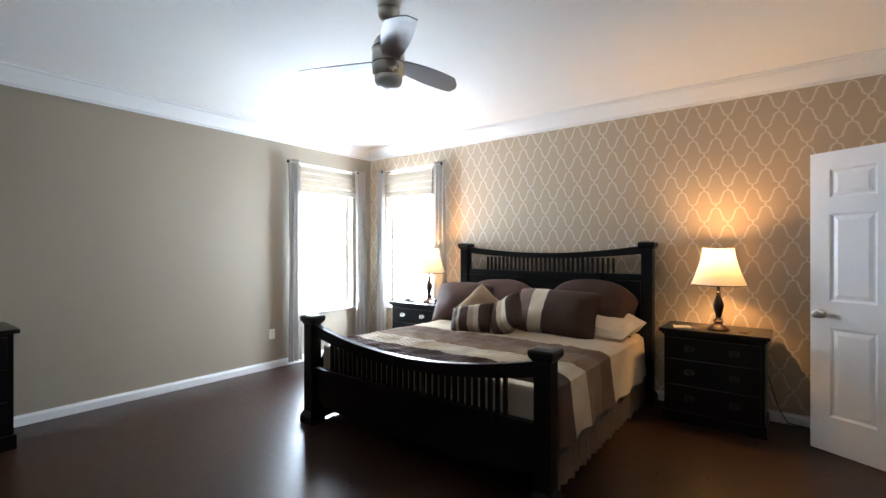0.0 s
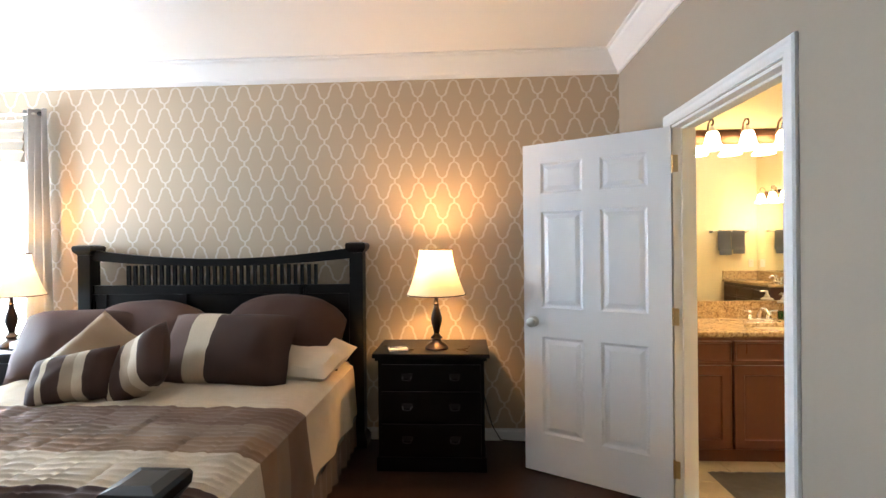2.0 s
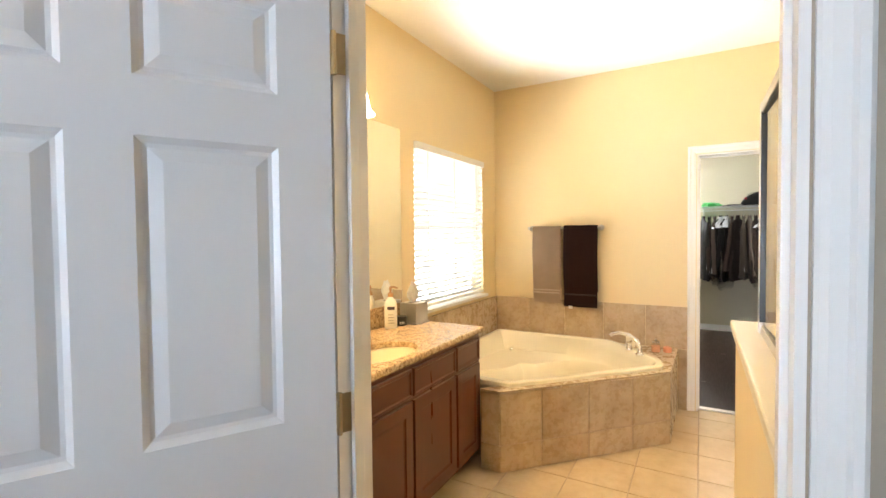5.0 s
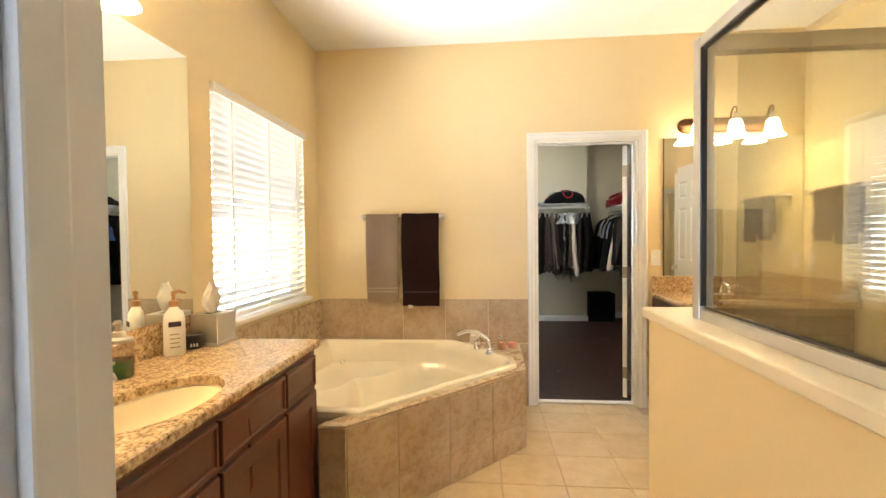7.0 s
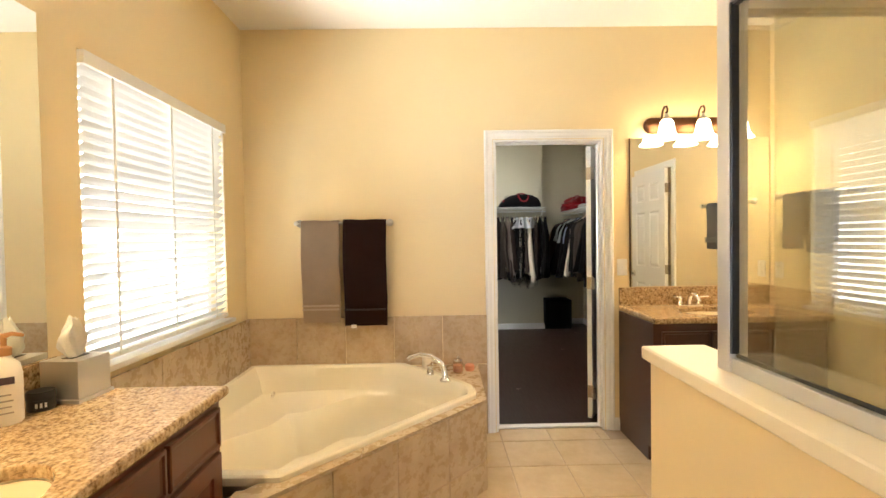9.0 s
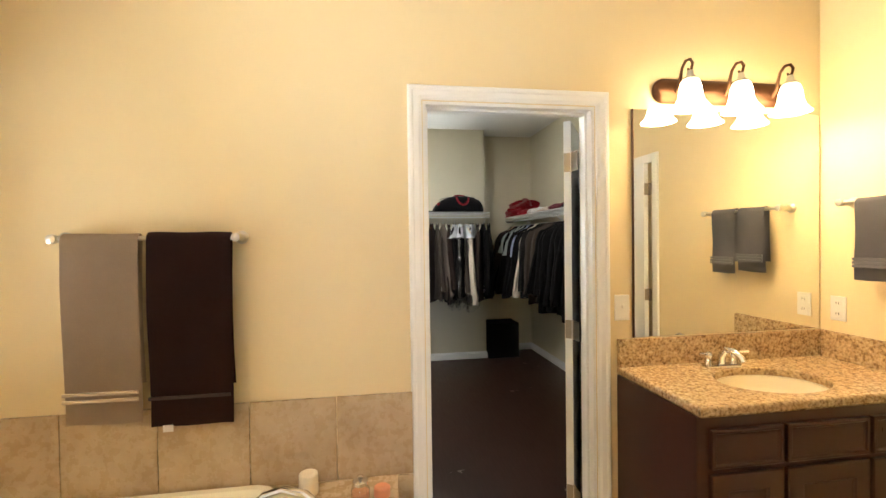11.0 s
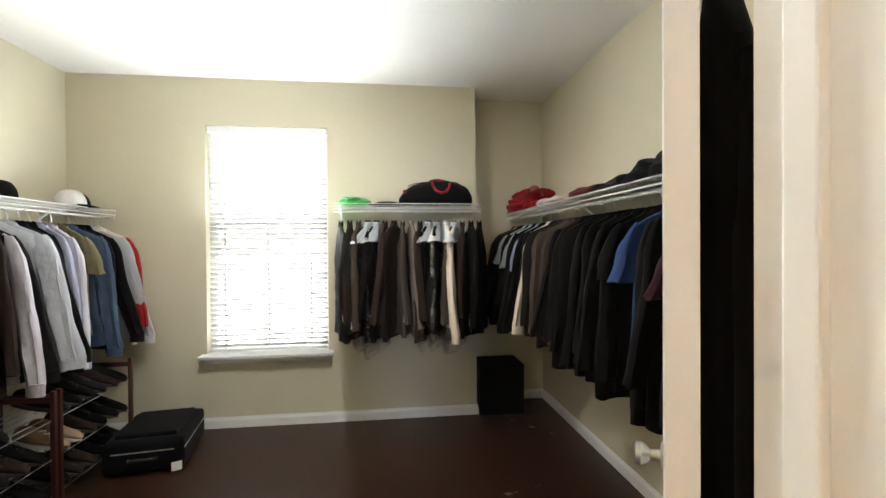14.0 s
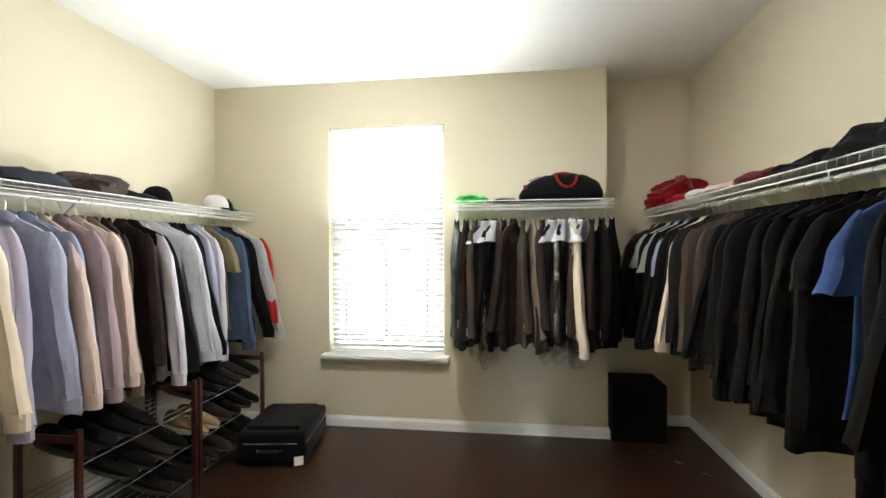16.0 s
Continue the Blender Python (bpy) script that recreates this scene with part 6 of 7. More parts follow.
def garment(kind, place, rz, seed, style="shirt", second=None, hanger="steel", bag=False, swing=0.0):
    """Clothing on a hanger: local x is its thickness (along the rod), y its width, z = 0 at the rod."""
    r = random.Random(seed)
    word = {"shirt": "shirt", "tee": "short-sleeved shirt", "jacket": "suit jacket", "coat": "coat"}[style]
    label = f"{WORDS[kind]} {'long-sleeved ' if style == 'shirt' else ''}{word} hanging in the closet" + (" in clear film" if bag else "")
    t = thing("hanging_" + {"shirt": "shirt", "tee": "shirt", "jacket": "jacket", "coat": "coat"}[style], label, "clothing", place, rz, "clothes on the closet rods")
    t.rotation_euler.x += radians(r.uniform(-2, 2))
    m = cloth(kind)
    # hanger
    bm = bmesh.new()
    tube(bm, [(0, 0.0, -0.13), (0, 0.0, -0.03), (0, 0.016, -0.010), (0, 0.024, 0.006), (0, 0.014, 0.014), (0, -0.004, 0.0125)], 0.0022, 6)
    part("hook", bm, M_HOOK, t, "", True)
    bm = bmesh.new()
    tube(bm, [(0, -0.20, -0.185), (0, -0.10, -0.145), (0, 0.0, -0.122), (0, 0.10, -0.145), (0, 0.20, -0.185)], 0.006, 6)
    part("hanger", bm, {"steel": M_HOOK, "white": M_WHANGER, "wood": M_BHANGER}[hanger], t)
    hem = {"shirt": -0.90, "tee": -0.80, "jacket": -0.93, "coat": -0.97}[style] + r.uniform(-0.04, 0.03)
    hw = {"shirt": 0.225, "tee": 0.225, "jacket": 0.235, "coat": 0.24}[style] + r.uniform(-0.012, 0.012)
    th = {"shirt": 0.021, "tee": 0.018, "jacket": 0.034, "coat": 0.038}[style]
    neck = -0.088
    flare = {"shirt": 0.035, "tee": 0.02, "jacket": 0.015, "coat": 0.02}[style]
    lv = [(neck, 0.045, 0.010), (-0.105, 0.085, 0.013), (-0.130, 0.145, 0.015), (-0.160, 0.198, 0.016), (-0.195, hw - 0.01, 0.018), (-0.25, hw, th * 0.82), (-0.36, hw - 0.012, th), (-0.50, hw - 0.014, th * 1.05), (-0.64, hw - 0.004, th * 1.1), (-0.76, hw + flare * 0.6, th * 1.15), (hem, hw + flare, th * 1.2)]
    lv = [(z, a, b) for z, a, b in lv if z > hem - 1e-6]
    fine = []
    for p, q in zip(lv, lv[1:]):
        fine += [tuple(p[i] + (q[i] - p[i]) * k / 3 for i in range(3)) for k in range(3)]
    lv = fine + [lv[-1]]
    lean = r.uniform(-0.012, 0.012)
    bm = loft(bmesh.new(), tube_cloth([(lean * (z - neck) / hem, swing * (neck - z) * 0.03, z) for z, a, b in lv], [(b, a) for z, a, b in lv], 40, seed, 0.46), True, True, True)
    part("body", bm, m, t, "", True)
    # collar
    bm = bmesh.new()
    loft(bm, [[(0.019 * f * math.cos(a), 0.062 * f * math.sin(a), z + 0.012 * math.cos(2 * a)) for a in (2 * math.pi * k / 18 for k in range(18))] for f, z in ((0.75, -0.118), (0.85, -0.100), (0.86, -0.080), (0.78, -0.070), (0.98, -0.085), (1.08, -0.115))], True)
    part("collar", bm, cloth(second) if second and style == "jacket" else m, t, "", True)
    L = {"shirt": 0.69, "tee": 0.24, "jacket": 0.64, "coat": 0.66}[style]
    for s in (-1, 1):
        out = {"shirt": r.uniform(0.05, 0.17), "tee": r.uniform(0.03, 0.09), "jacket": r.uniform(0.02, 0.09), "coat": r.uniform(0.04, 0.12)}[style]
        bend = r.uniform(-0.045, 0.045)
        Ls = L + r.uniform(-0.05, 0.04)
        n = 21 if style != "tee" else 9
        cen, siz = [], []
        for j in range(n):
            f = j / (n - 1)
            cap = min(1.0, 0.25 + 0.75 * (f * (6 if style != "tee" else 2.5)) ** 0.6)
            cen.append((bend * f * f + 0.008 * math.sin(4 * f + seed), s * (hw - 0.040 - 0.035 * (1 - cap) + out * f ** 1.15 + 0.02 * f), -0.150 - (Ls + 0.045) * f))
            wid = (0.074 - 0.024 * f) if style != "tee" else 0.060 + 0.014 * f
            siz.append(((0.027 - 0.003 * f + 0.004 * abs(math.sin(7 * f + seed))) * cap, wid * (0.55 + 0.45 * cap) * (1 + 0.07 * math.sin(11 * f + 2 * seed))))
        part("sleeve", loft(bmesh.new(), tube_cloth(cen, siz, 18, seed + s, 0.36), True, True, True), cloth(second) if second and style == "coat" else m, t, "", True)
        if style in ("shirt",):
            c = cen[-1]
            part("cuff", loft(bmesh.new(), [[(c[0] + 0.030 * math.cos(a), c[1] + 0.052 * math.sin(a), c[2] + dz) for a in (2 * math.pi * k / 14 for k in range(14))] for dz in (0.012, -0.055)], True, True, True), m, t, "", True)
        if style == "jacket":
            c = cen[-1]
            for q in range(3):
                part("button", lathe([(0.007, 0), (0.007, 0.002), (0.003, 0.003)], 8), M_SILVER, t, "sleeve button", False, pose(c[0] + 0.024, c[1] + 0.02, c[2] + 0.02 + 0.018 * q, 0, 90, 0))
    if bag:
        lvb = [(-0.09, 0.07, 0.03), (-0.15, 0.16, 0.035), (-0.21, 0.245, 0.04), (-0.45, 0.25, 0.052), (-0.75, 0.255, 0.06), (hem - 0.06, 0.25, 0.055), (hem - 0.11, 0.23, 0.045)]
        bm = loft(bmesh.new(), tube_cloth([(0, 0, z) for z, a, b in lvb], [(b, a * (1.12 if z < -0.18 else 1.0)) for z, a, b in lvb], 30, seed + 9, 0.34), True)
        part("plastic_bag", bm, M_FILM, t, "clear dry-cleaning film", True)
        bm = loft(bmesh.new(), tube_cloth([(0, 0, z) for z, a, b in ((-0.075, 0, 0), (-0.12, 0, 0), (-0.17, 0, 0), (-0.23, 0, 0))], [(0.024, 0.05), (0.030, 0.105), (0.036, 0.21), (0.040, 0.315)], 26, seed + 4, 0.3), True)
        part("paper_cape", bm, M_PAPERCAPE, t, "white paper shoulder cover", True)
    return t


def film():
    m, nt, bsdf, out = mat_base("clear_garment_film")
    gl = nt.nodes.new("ShaderNodeBsdfGlossy")
    gl.inputs["Roughness"].default_value = 0.12
    tr = nt.nodes.new("ShaderNodeBsdfTransparent")
    tr.inputs["Color"].default_value = (0.93, 0.93, 0.93, 1)
    mix = nt.nodes.new("ShaderNodeMixShader")
    w = noise_of(nt, 26, 3.0)
    nt.links.new(maths(nt, "MULTIPLY", maths(nt, "POWER", w, 2.6), 1.5), mix.inputs[0])
    b = nt.nodes.new("ShaderNodeBump")
    b.inputs["Strength"].default_value, b.inputs["Distance"].default_value = 0.9, 0.02
    nt.links.new(noise_of(nt, 18, 4.0), b.inputs["Height"])
    nt.links.new(b.outputs["Normal"], gl.inputs["Normal"])
    nt.links.new(tr.outputs[0], mix.inputs[1])
    nt.links.new(gl.outputs[0], mix.inputs[2])
    nt.links.new(mix.outputs[0], out.inputs["Surface"])
    return m


M_FILM = film()
M_PAPERCAPE = see_through("white_cape_paper", (0.72, 0.73, 0.76), 0.25, 0.7)
# black cloth of the filler added behind the closet door
F_ROBE = fabric("black_filler_cloth", (0.005, 0.0045, 0.005), 0.9, 0.3, 0.03, 150, 0.5)
RODZ = SHZ - 0.062

# north rod: shirts from the door side to the window side
ROW_N = [("white", "shirt"), ("ivory", "shirt"), ("cream", "shirt"), ("white", "shirt"), ("cream", "shirt"), ("beige", "shirt"), ("beige", "shirt"), ("ivory", "shirt"), ("lavender", "shirt"), ("lavender", "shirt"), ("pale_blue", "shirt"), ("blue_grey", "shirt"), ("pink_beige", "shirt"), ("rose", "shirt"), ("pink_beige", "shirt"), ("taupe", "shirt"), ("dark_brown", "shirt"), ("dark_brown", "jacket"), ("black", "shirt"), ("lilac_white", "shirt"), ("pale_grey", "shirt"), ("pale_grey", "shirt"), ("navy", "shirt"), ("black", "shirt"), ("pale_blue", "shirt"), ("lilac_white", "shirt"), ("olive", "tee"), ("denim", "shirt"), ("navy", "shirt"), ("black", "shirt"), ("silver", "shirt"), ("ivory", "coat")]
x = 6.66
rn = random.Random(11)
for k, (c, st) in enumerate(ROW_N):
    garment(c, (x, KN - 0.32, RODZ - 0.02), rn.uniform(-26, 12) - (8 if k == len(ROW_N) - 1 else 0), 100 + k, st, second="red" if st == "coat" else None, hanger=rn.choice(("steel", "white", "white")))
    x += (9.24 - 6.66) / (len(ROW_N) - 1) * rn.uniform(0.85, 1.15)

# east rod, from the window to the recess: jackets, some in cleaner's film
ROW_E = [("charcoal", "jacket", 0), ("dark_brown", "jacket", 0), ("brown_grey", "jacket", 0), ("charcoal", "jacket", 1), ("black", "jacket", 1), ("dark_brown", "jacket", 0), ("dark_brown", "jacket", 0), ("brown_grey", "jacket", 0), ("taupe", "jacket", 0), ("dark_brown", "jacket", 0), ("black", "jacket", 1), ("charcoal", "jacket", 1), ("ivory", "shirt", 1), ("brown_grey", "jacket", 1), ("dark_brown", "jacket", 0), ("black", "jacket", 0), ("black", "jacket", 0)]
for k, (c, st, bag) in enumerate(ROW_E):
    y = 3.76 - k * (3.76 - 2.68) / (len(ROW_E) - 1)
    garment(c, (KE - 0.32, y, RODZ + 0.015), 90 + rn.uniform(-22, 10), 200 + k, st, bag=bool(bag), hanger="steel")

# south rod, from the recess towards the door
ROW_S = [("black", "shirt"), ("tan", "tee"), ("dark_brown", "shirt"), ("black", "tee"), ("sage_grey", "tee"), ("black", "shirt"), ("sage_grey", "tee"), ("black", "shirt"), ("blue_grey", "tee"), ("black", "shirt"), ("black", "shirt"), ("ivory", "shirt"), ("black", "jacket"), ("charcoal", "jacket"), ("dark_brown", "jacket"), ("brown_grey", "jacket"), ("brown_grey", "jacket"), ("dark_brown", "jacket"), ("black", "coat"), ("black", "jacket"), ("black", "coat"), ("black", "jacket"), ("black", "coat"), ("black", "coat"), ("black", "jacket"), ("black", "coat"), ("black", "shirt"), ("black", "tee"), ("blue", "tee"), ("black", "shirt"), ("black", "coat"), ("plum", "tee"), ("black", "coat"), ("black", "coat"), ("black", "coat"), ("black", "coat")]
x = 9.53
for k, (c, st) in enumerate(ROW_S):
    g_ = garment(c, (x, KS + 0.32, RODZ - 0.02), rn.uniform(-10, 22), 300 + k, st, hanger=rn.choice(("steel", "white", "wood", "white")))
    g_.scale = (1.0, 0.92, 0.92)
    x -= (9.53 - 6.70) / (len(ROW_S) - 1) * rn.uniform(0.9, 1.1)


# robe shape with hook, added on the closet door's back to keep the hinge gap black
robe = thing("bathrobe", "black robe-shaped filler added behind the open closet door", "clothing", DOOR2, -33.0)
lv = [(1.86, 0.05, 0.025), (1.80, 0.12, 0.03), (1.72, 0.20, 0.034), (1.50, 0.22, 0.038), (1.10, 0.225, 0.04), (0.70, 0.23, 0.042), (0.30, 0.235, 0.044), (0.10, 0.235, 0.044)]
bm = bmesh.new()
rings = tube_cloth([(0.085, 0, z) for z, a, b in lv], [(b, a) for z, a, b in lv], 30, 77, 0.12)
loft(bm, [[(0.305 + y, -x, z) for x, y, z in ring] for ring in rings], True, True, True)
part("robe_body", bm, F_ROBE, robe, "", True)
for s in (-1, 1):
    rings = tube_cloth([(0.10, s * (0.17 + 0.02 * k), 1.70 - 0.12 * k) for k in range(6)], [(0.025, 0.06)] * 6, 14, 78 + s, 0.15)
    part("sleeve", loft(bmesh.new(), [[(0.305 + y * 0.9, -x, z) for x, y, z in ring] for ring in rings], True, True, True), F_ROBE, robe, "", True)
part("hook", tube(bmesh.new(), [(0.305, -0.036, 1.93), (0.305, -0.045, 1.85), (0.305, -0.075, 1.84), (0.305, -0.085, 1.87)], 0.004, 6), M_NICKEL, robe, "small metal hook")


# ---- things on the shelves ----
def pile(name, label, category, place, rz, size, material, seed, lumps=0.35, seg=(26, 12), group=""):
    """Soft heap of cloth: a rounded lump with creases, flat below."""
    lx, ly, lz = size
    bm = bmesh.new()
    n, m_ = seg
    rings = []
    for j in range(m_ + 1):
        f = j / m_
        ph = math.pi / 2 * f
        ring = []
        for k in range(n):
            a = 2 * math.pi * k / n
            q = 1 + lumps * noise.noise((math.cos(a) * 1.7 + seed, math.sin(a) * 1.7, f * 2.0)) + lumps * 0.4 * noise.noise((math.cos(a) * 5 + seed, math.sin(a) * 5, f * 6.0))
            rr = math.cos(ph) ** 0.42 if f < 1 else 0.02
            ring.append((lx / 2 * rr * q * math.cos(a), ly / 2 * rr * q * math.sin(a), lz * math.sin(ph) * (0.85 + 0.35 * noise.noise((math.cos(a) * 2, math.sin(a) * 2, seed + f)))))
        rings.append(ring)
    loft(bm, rings, True, True, True)
    ob = tagged(part(name, bm, material, None, "", True), label, category, group)
    ob.matrix_basis = pose(*place, 0, 0, rz)
    return ob


TOPZ = SHZ - 0.016
F_BLACKCLOTH = fabric("black_folded_cloth", (0.005, 0.0048, 0.0055), 0.85, 0.3, 0.03, 120, 0.4)
F_REDNYLON = fabric("red_nylon", (0.24, 0.009, 0.016), 0.38, 0.25, 0.02, 90, 0.3)
F_GREEN = see_through("green_plastic_bag", (0.10, 0.62, 0.16), 0.35, 0.3)
F_CAMO = fabric("dark_patterned_cloth", (0.05, 0.038, 0.032), 0.85, 0.6, 0.03, 40, 0.4)

duf = thing("duffel_bag", "black duffel bag with red handles on the wire shelf", "bag", (KE - 0.185, 3.02, SHZ + 0.018), 90)
bm = bmesh.new()
rings = []
for k in range(23):
    u = -1 + 2 * k / 22
    full = (1 - abs(u) ** 7) ** 0.5 if abs(u) < 1 else 0.0
    hi = (0.115 + 0.085 * (1 - abs(u + 0.12) ** 2.4)) * (0.62 + 0.38 * full) + 0.010 * noise.noise((u * 5, 2.0, 1.0))
    wd = 0.145 * (0.70 + 0.30 * full)
    ring = []
    for q in range(28):
        a = 2 * math.pi * q / 28
        c, sn = math.cos(a), math.sin(a)
        y_ = wd * math.copysign(abs(c) ** 0.6, c) * (1 - 0.22 * max(0.0, sn)) + 0.008 * noise.noise((u * 6, a, 3.0))
        ring.append((0.29 * u, y_, hi * 0.5 * (1 + math.copysign(abs(sn) ** 0.6, sn)) * (1 + 0.04 * noise.noise((u * 7, a * 2, 5.0)))))
    rings.append(ring)
loft(bm, rings, True, True, True)
part("bag_body", bm, F_BLACKCLOTH, duf, "", True)
part("handle", tube(bmesh.new(), [(0.035, 0.112, 0.178), (0.030, 0.138, 0.145), (0.005, 0.152, 0.105), (-0.035, 0.157, 0.085), (-0.075, 0.154, 0.098), (-0.100, 0.142, 0.135), (-0.108, 0.116, 0.170)], 0.010, 8), F_REDNYLON, duf, "red webbing handle hanging over the side", True)
part("handle", tube(bmesh.new(), [(0.04, -0.05, 0.188), (0.03, -0.03, 0.208), (-0.03, -0.02, 0.214), (-0.09, -0.03, 0.206), (-0.10, -0.05, 0.184)], 0.009, 8), F_REDNYLON, duf, "red webbing handle", True)
part("zip", tube(bmesh.new(), [(-0.22, 0.01, 0.165), (-0.10, 0.0, 0.197), (0.02, 0.0, 0.197), (0.16, 0.005, 0.178), (0.22, 0.01, 0.155)], 0.004, 6), M_BLACK, duf, "black zip")
part("end_badge", cuboid(0.236, 0.262, 0.095, 0.132, 0.085, 0.112, bevel=0.003), F_REDNYLON, duf, "red end patch")
pile("plastic_bag", "crumpled bright green plastic bag on the shelf", "bag", (KE - 0.16, 3.66, SHZ + 0.018), 90, (0.26, 0.24, 0.075), F_GREEN, 3, 0.5)
pile("folded_clothes", "flat black folded garment on the shelf", "clothing", (KE - 0.16, 3.41, SHZ + 0.018), 90, (0.26, 0.26, 0.03), F_BLACKCLOTH, 4, 0.2)
pile("red_bag", "shiny red sports bag heaped on the shelf", "bag", (KE2 - 0.26, KS + 0.20, TOPZ), 10, (0.48, 0.36, 0.23), F_REDNYLON, 5, 0.85)
pile("cap", "red cap beside the red bag on the shelf", "cap", (KE2 - 0.52, KS + 0.22, TOPZ), 30, (0.20, 0.20, 0.085), F_REDNYLON, 15, 0.3)
pile("folded_clothes", "loosely folded white shirts on the shelf", "clothing", (8.88, KS + 0.19, TOPZ), 5, (0.34, 0.30, 0.075), fabric("white_jersey", (0.60, 0.58, 0.57), 0.85), 6, 0.35)
pile("folded_clothes", "folded beige shirt on the shelf", "clothing", (8.55, KS + 0.19, TOPZ), -6, (0.34, 0.30, 0.06), fabric("beige_jersey", (0.42, 0.34, 0.28), 0.85), 7, 0.3)
pile("folded_clothes", "folded dark red shirt on the shelf", "clothing", (8.22, KS + 0.19, TOPZ), 4, (0.36, 0.30, 0.075), fabric("maroon_jersey", (0.10, 0.018, 0.024), 0.85), 8, 0.3)
for k, (xx, h) in enumerate(((7.95, 0.05), (7.75, 0.07), (7.52, 0.11), (7.28, 0.15), (7.02, 0.12), (6.80, 0.10))):
    pile("folded_clothes", "heap of folded black clothes on the shelf", "clothing", (xx, KS + 0.19, TOPZ), 7 * k, (0.36, 0.32, h), F_BLACKCLOTH, 20 + k, 0.4)
pile("folded_clothes", "folded dark blue jeans on the shelf", "clothing", (7.70, KN - 0.19, TOPZ), 4, (0.46, 0.32, 0.085), fabric("dark_denim", (0.028, 0.031, 0.045), 0.9), 31, 0.25)
pile("folded_clothes", "flat black folded clothes on the shelf", "clothing", (7.30, KN - 0.19, TOPZ), -4, (0.55, 0.32, 0.10), F_BLACKCLOTH, 32, 0.25)
pile("folded_clothes", "white folded cloth on the shelf", "clothing", (7.05, KN - 0.24, TOPZ), 8, (0.30, 0.24, 0.045), fabric("white_jersey", (0.60, 0.58, 0.57), 0.85), 33, 0.25)
pile("folded_clothes", "dark patterned garment bundled on the shelf", "clothing", (8.05, KN - 0.19, TOPZ), 12, (0.40, 0.30, 0.12), F_CAMO, 34, 0.4)
pile("folded_clothes", "black folded garment on the shelf", "clothing", (8.25, KN - 0.20, TOPZ), 0, (0.40, 0.30, 0.05), F_BLACKCLOTH, 35, 0.25)


def cap(place, rz, crown, brim, label):
    t = thing("baseball_cap", label, "cap", place, rz, "caps on the shelf")
    bm = bmesh.new()
    rings = []
    for j in range(10):
        f = j / 9
        rings.append([(0.095 * math.cos(math.pi / 2 * f) ** 0.7 * math.cos(a) + 0.0, 0.078 * max(0.02, math.cos(math.pi / 2 * f)) ** 0.7 * math.sin(a), 0.015 + 0.105 * math.sin(math.pi / 2 * f)) if f < 1 else (0.003 * math.cos(a), 0.003 * math.sin(a), 0.12) for a in (2 * math.pi * k / 24 for k in range(24))])
    part("crown", loft(bm, rings, True, False, True), cloth(crown), t, "", True)
    bm = bmesh.new()
    rows = []
    for j in range(6):
        f = j / 5
        rows.append([((0.07 + 0.09 * f) * math.cos(a) + 0.012, (0.078 - 0.010 * f) * math.sin(a), 0.020 - 0.016 * f * f - 0.012 * abs(math.sin(a)) ** 2 * f) for a in (radians(-80 + 160 * k / 12) for k in range(13))])
    loft(bm, rows, False)
    bmesh.ops.solidify(bm, geom=bm.faces[:], thickness=0.003)
    part("brim", bm, cloth(brim), t, "stitched brim", True)
    part("button", lathe([(0.006, 0.117), (0.006, 0.122), (0.002, 0.124)], 8), cloth(crown), t, "", True)
    return t


cap((9.06, KN - 0.25, TOPZ), -50, "white", "navy", "white baseball cap on the wire shelf")
cap((9.27, KN - 0.17, TOPZ), 20, "black", "black", "black baseball cap on the wire shelf")
cap((8.56, KN - 0.17, TOPZ), 100, "black", "taupe", "dark baseball cap on the wire shelf")

# ---- shoe racks, shoes, suitcase, box ----
M_RACKWOOD = surface("mahogany_rack_wood", (0.055, 0.013, 0.010), 0.35, var=0.25, fine=50, bump=0.08, stretch=(1, 1, 0.2))
M_RACKWIRE = surface("grey_rack_wire", (0.36, 0.36, 0.37), 0.35, 0.9, var=0.05, bump=0)


def shoe_rack(x0, x1, label):
    t = thing("shoe_rack", label, "shoe rack", (x0, 5.27, 0.002), 0, "shoe racks under the shirts")
    w, d, h = x1 - x0, 0.30, 0.69
    for x in (0.012, w - 0.012):
        for y in (-0.05, d - 0.05):
            part("post", cuboid(x - 0.012, x + 0.012, y - 0.012, y + 0.012, 0, h, bevel=0.003), M_RACKWOOD, t)
        part("side_rail", cuboid(x - 0.009, x + 0.009, -0.037, d - 0.063, h - 0.06, h - 0.03), M_RACKWOOD, t)
    for z in (0.12, 0.32, 0.53):
        for k in range(8):
            y = -0.045 + 0.29 * k / 7
            part("tier_wire", tube(bmesh.new(), [(0.02, y, z + 0.06 * k / 7), (w - 0.02, y, z + 0.06 * k / 7)], 0.0028, 5), M_RACKWIRE, t)
    return t


shoe_rack(7.52, 8.27, "mahogany and wire shoe rack full of dark shoes")
shoe_rack(8.29, 9.02, "mahogany and wire shoe rack holding several shoes")


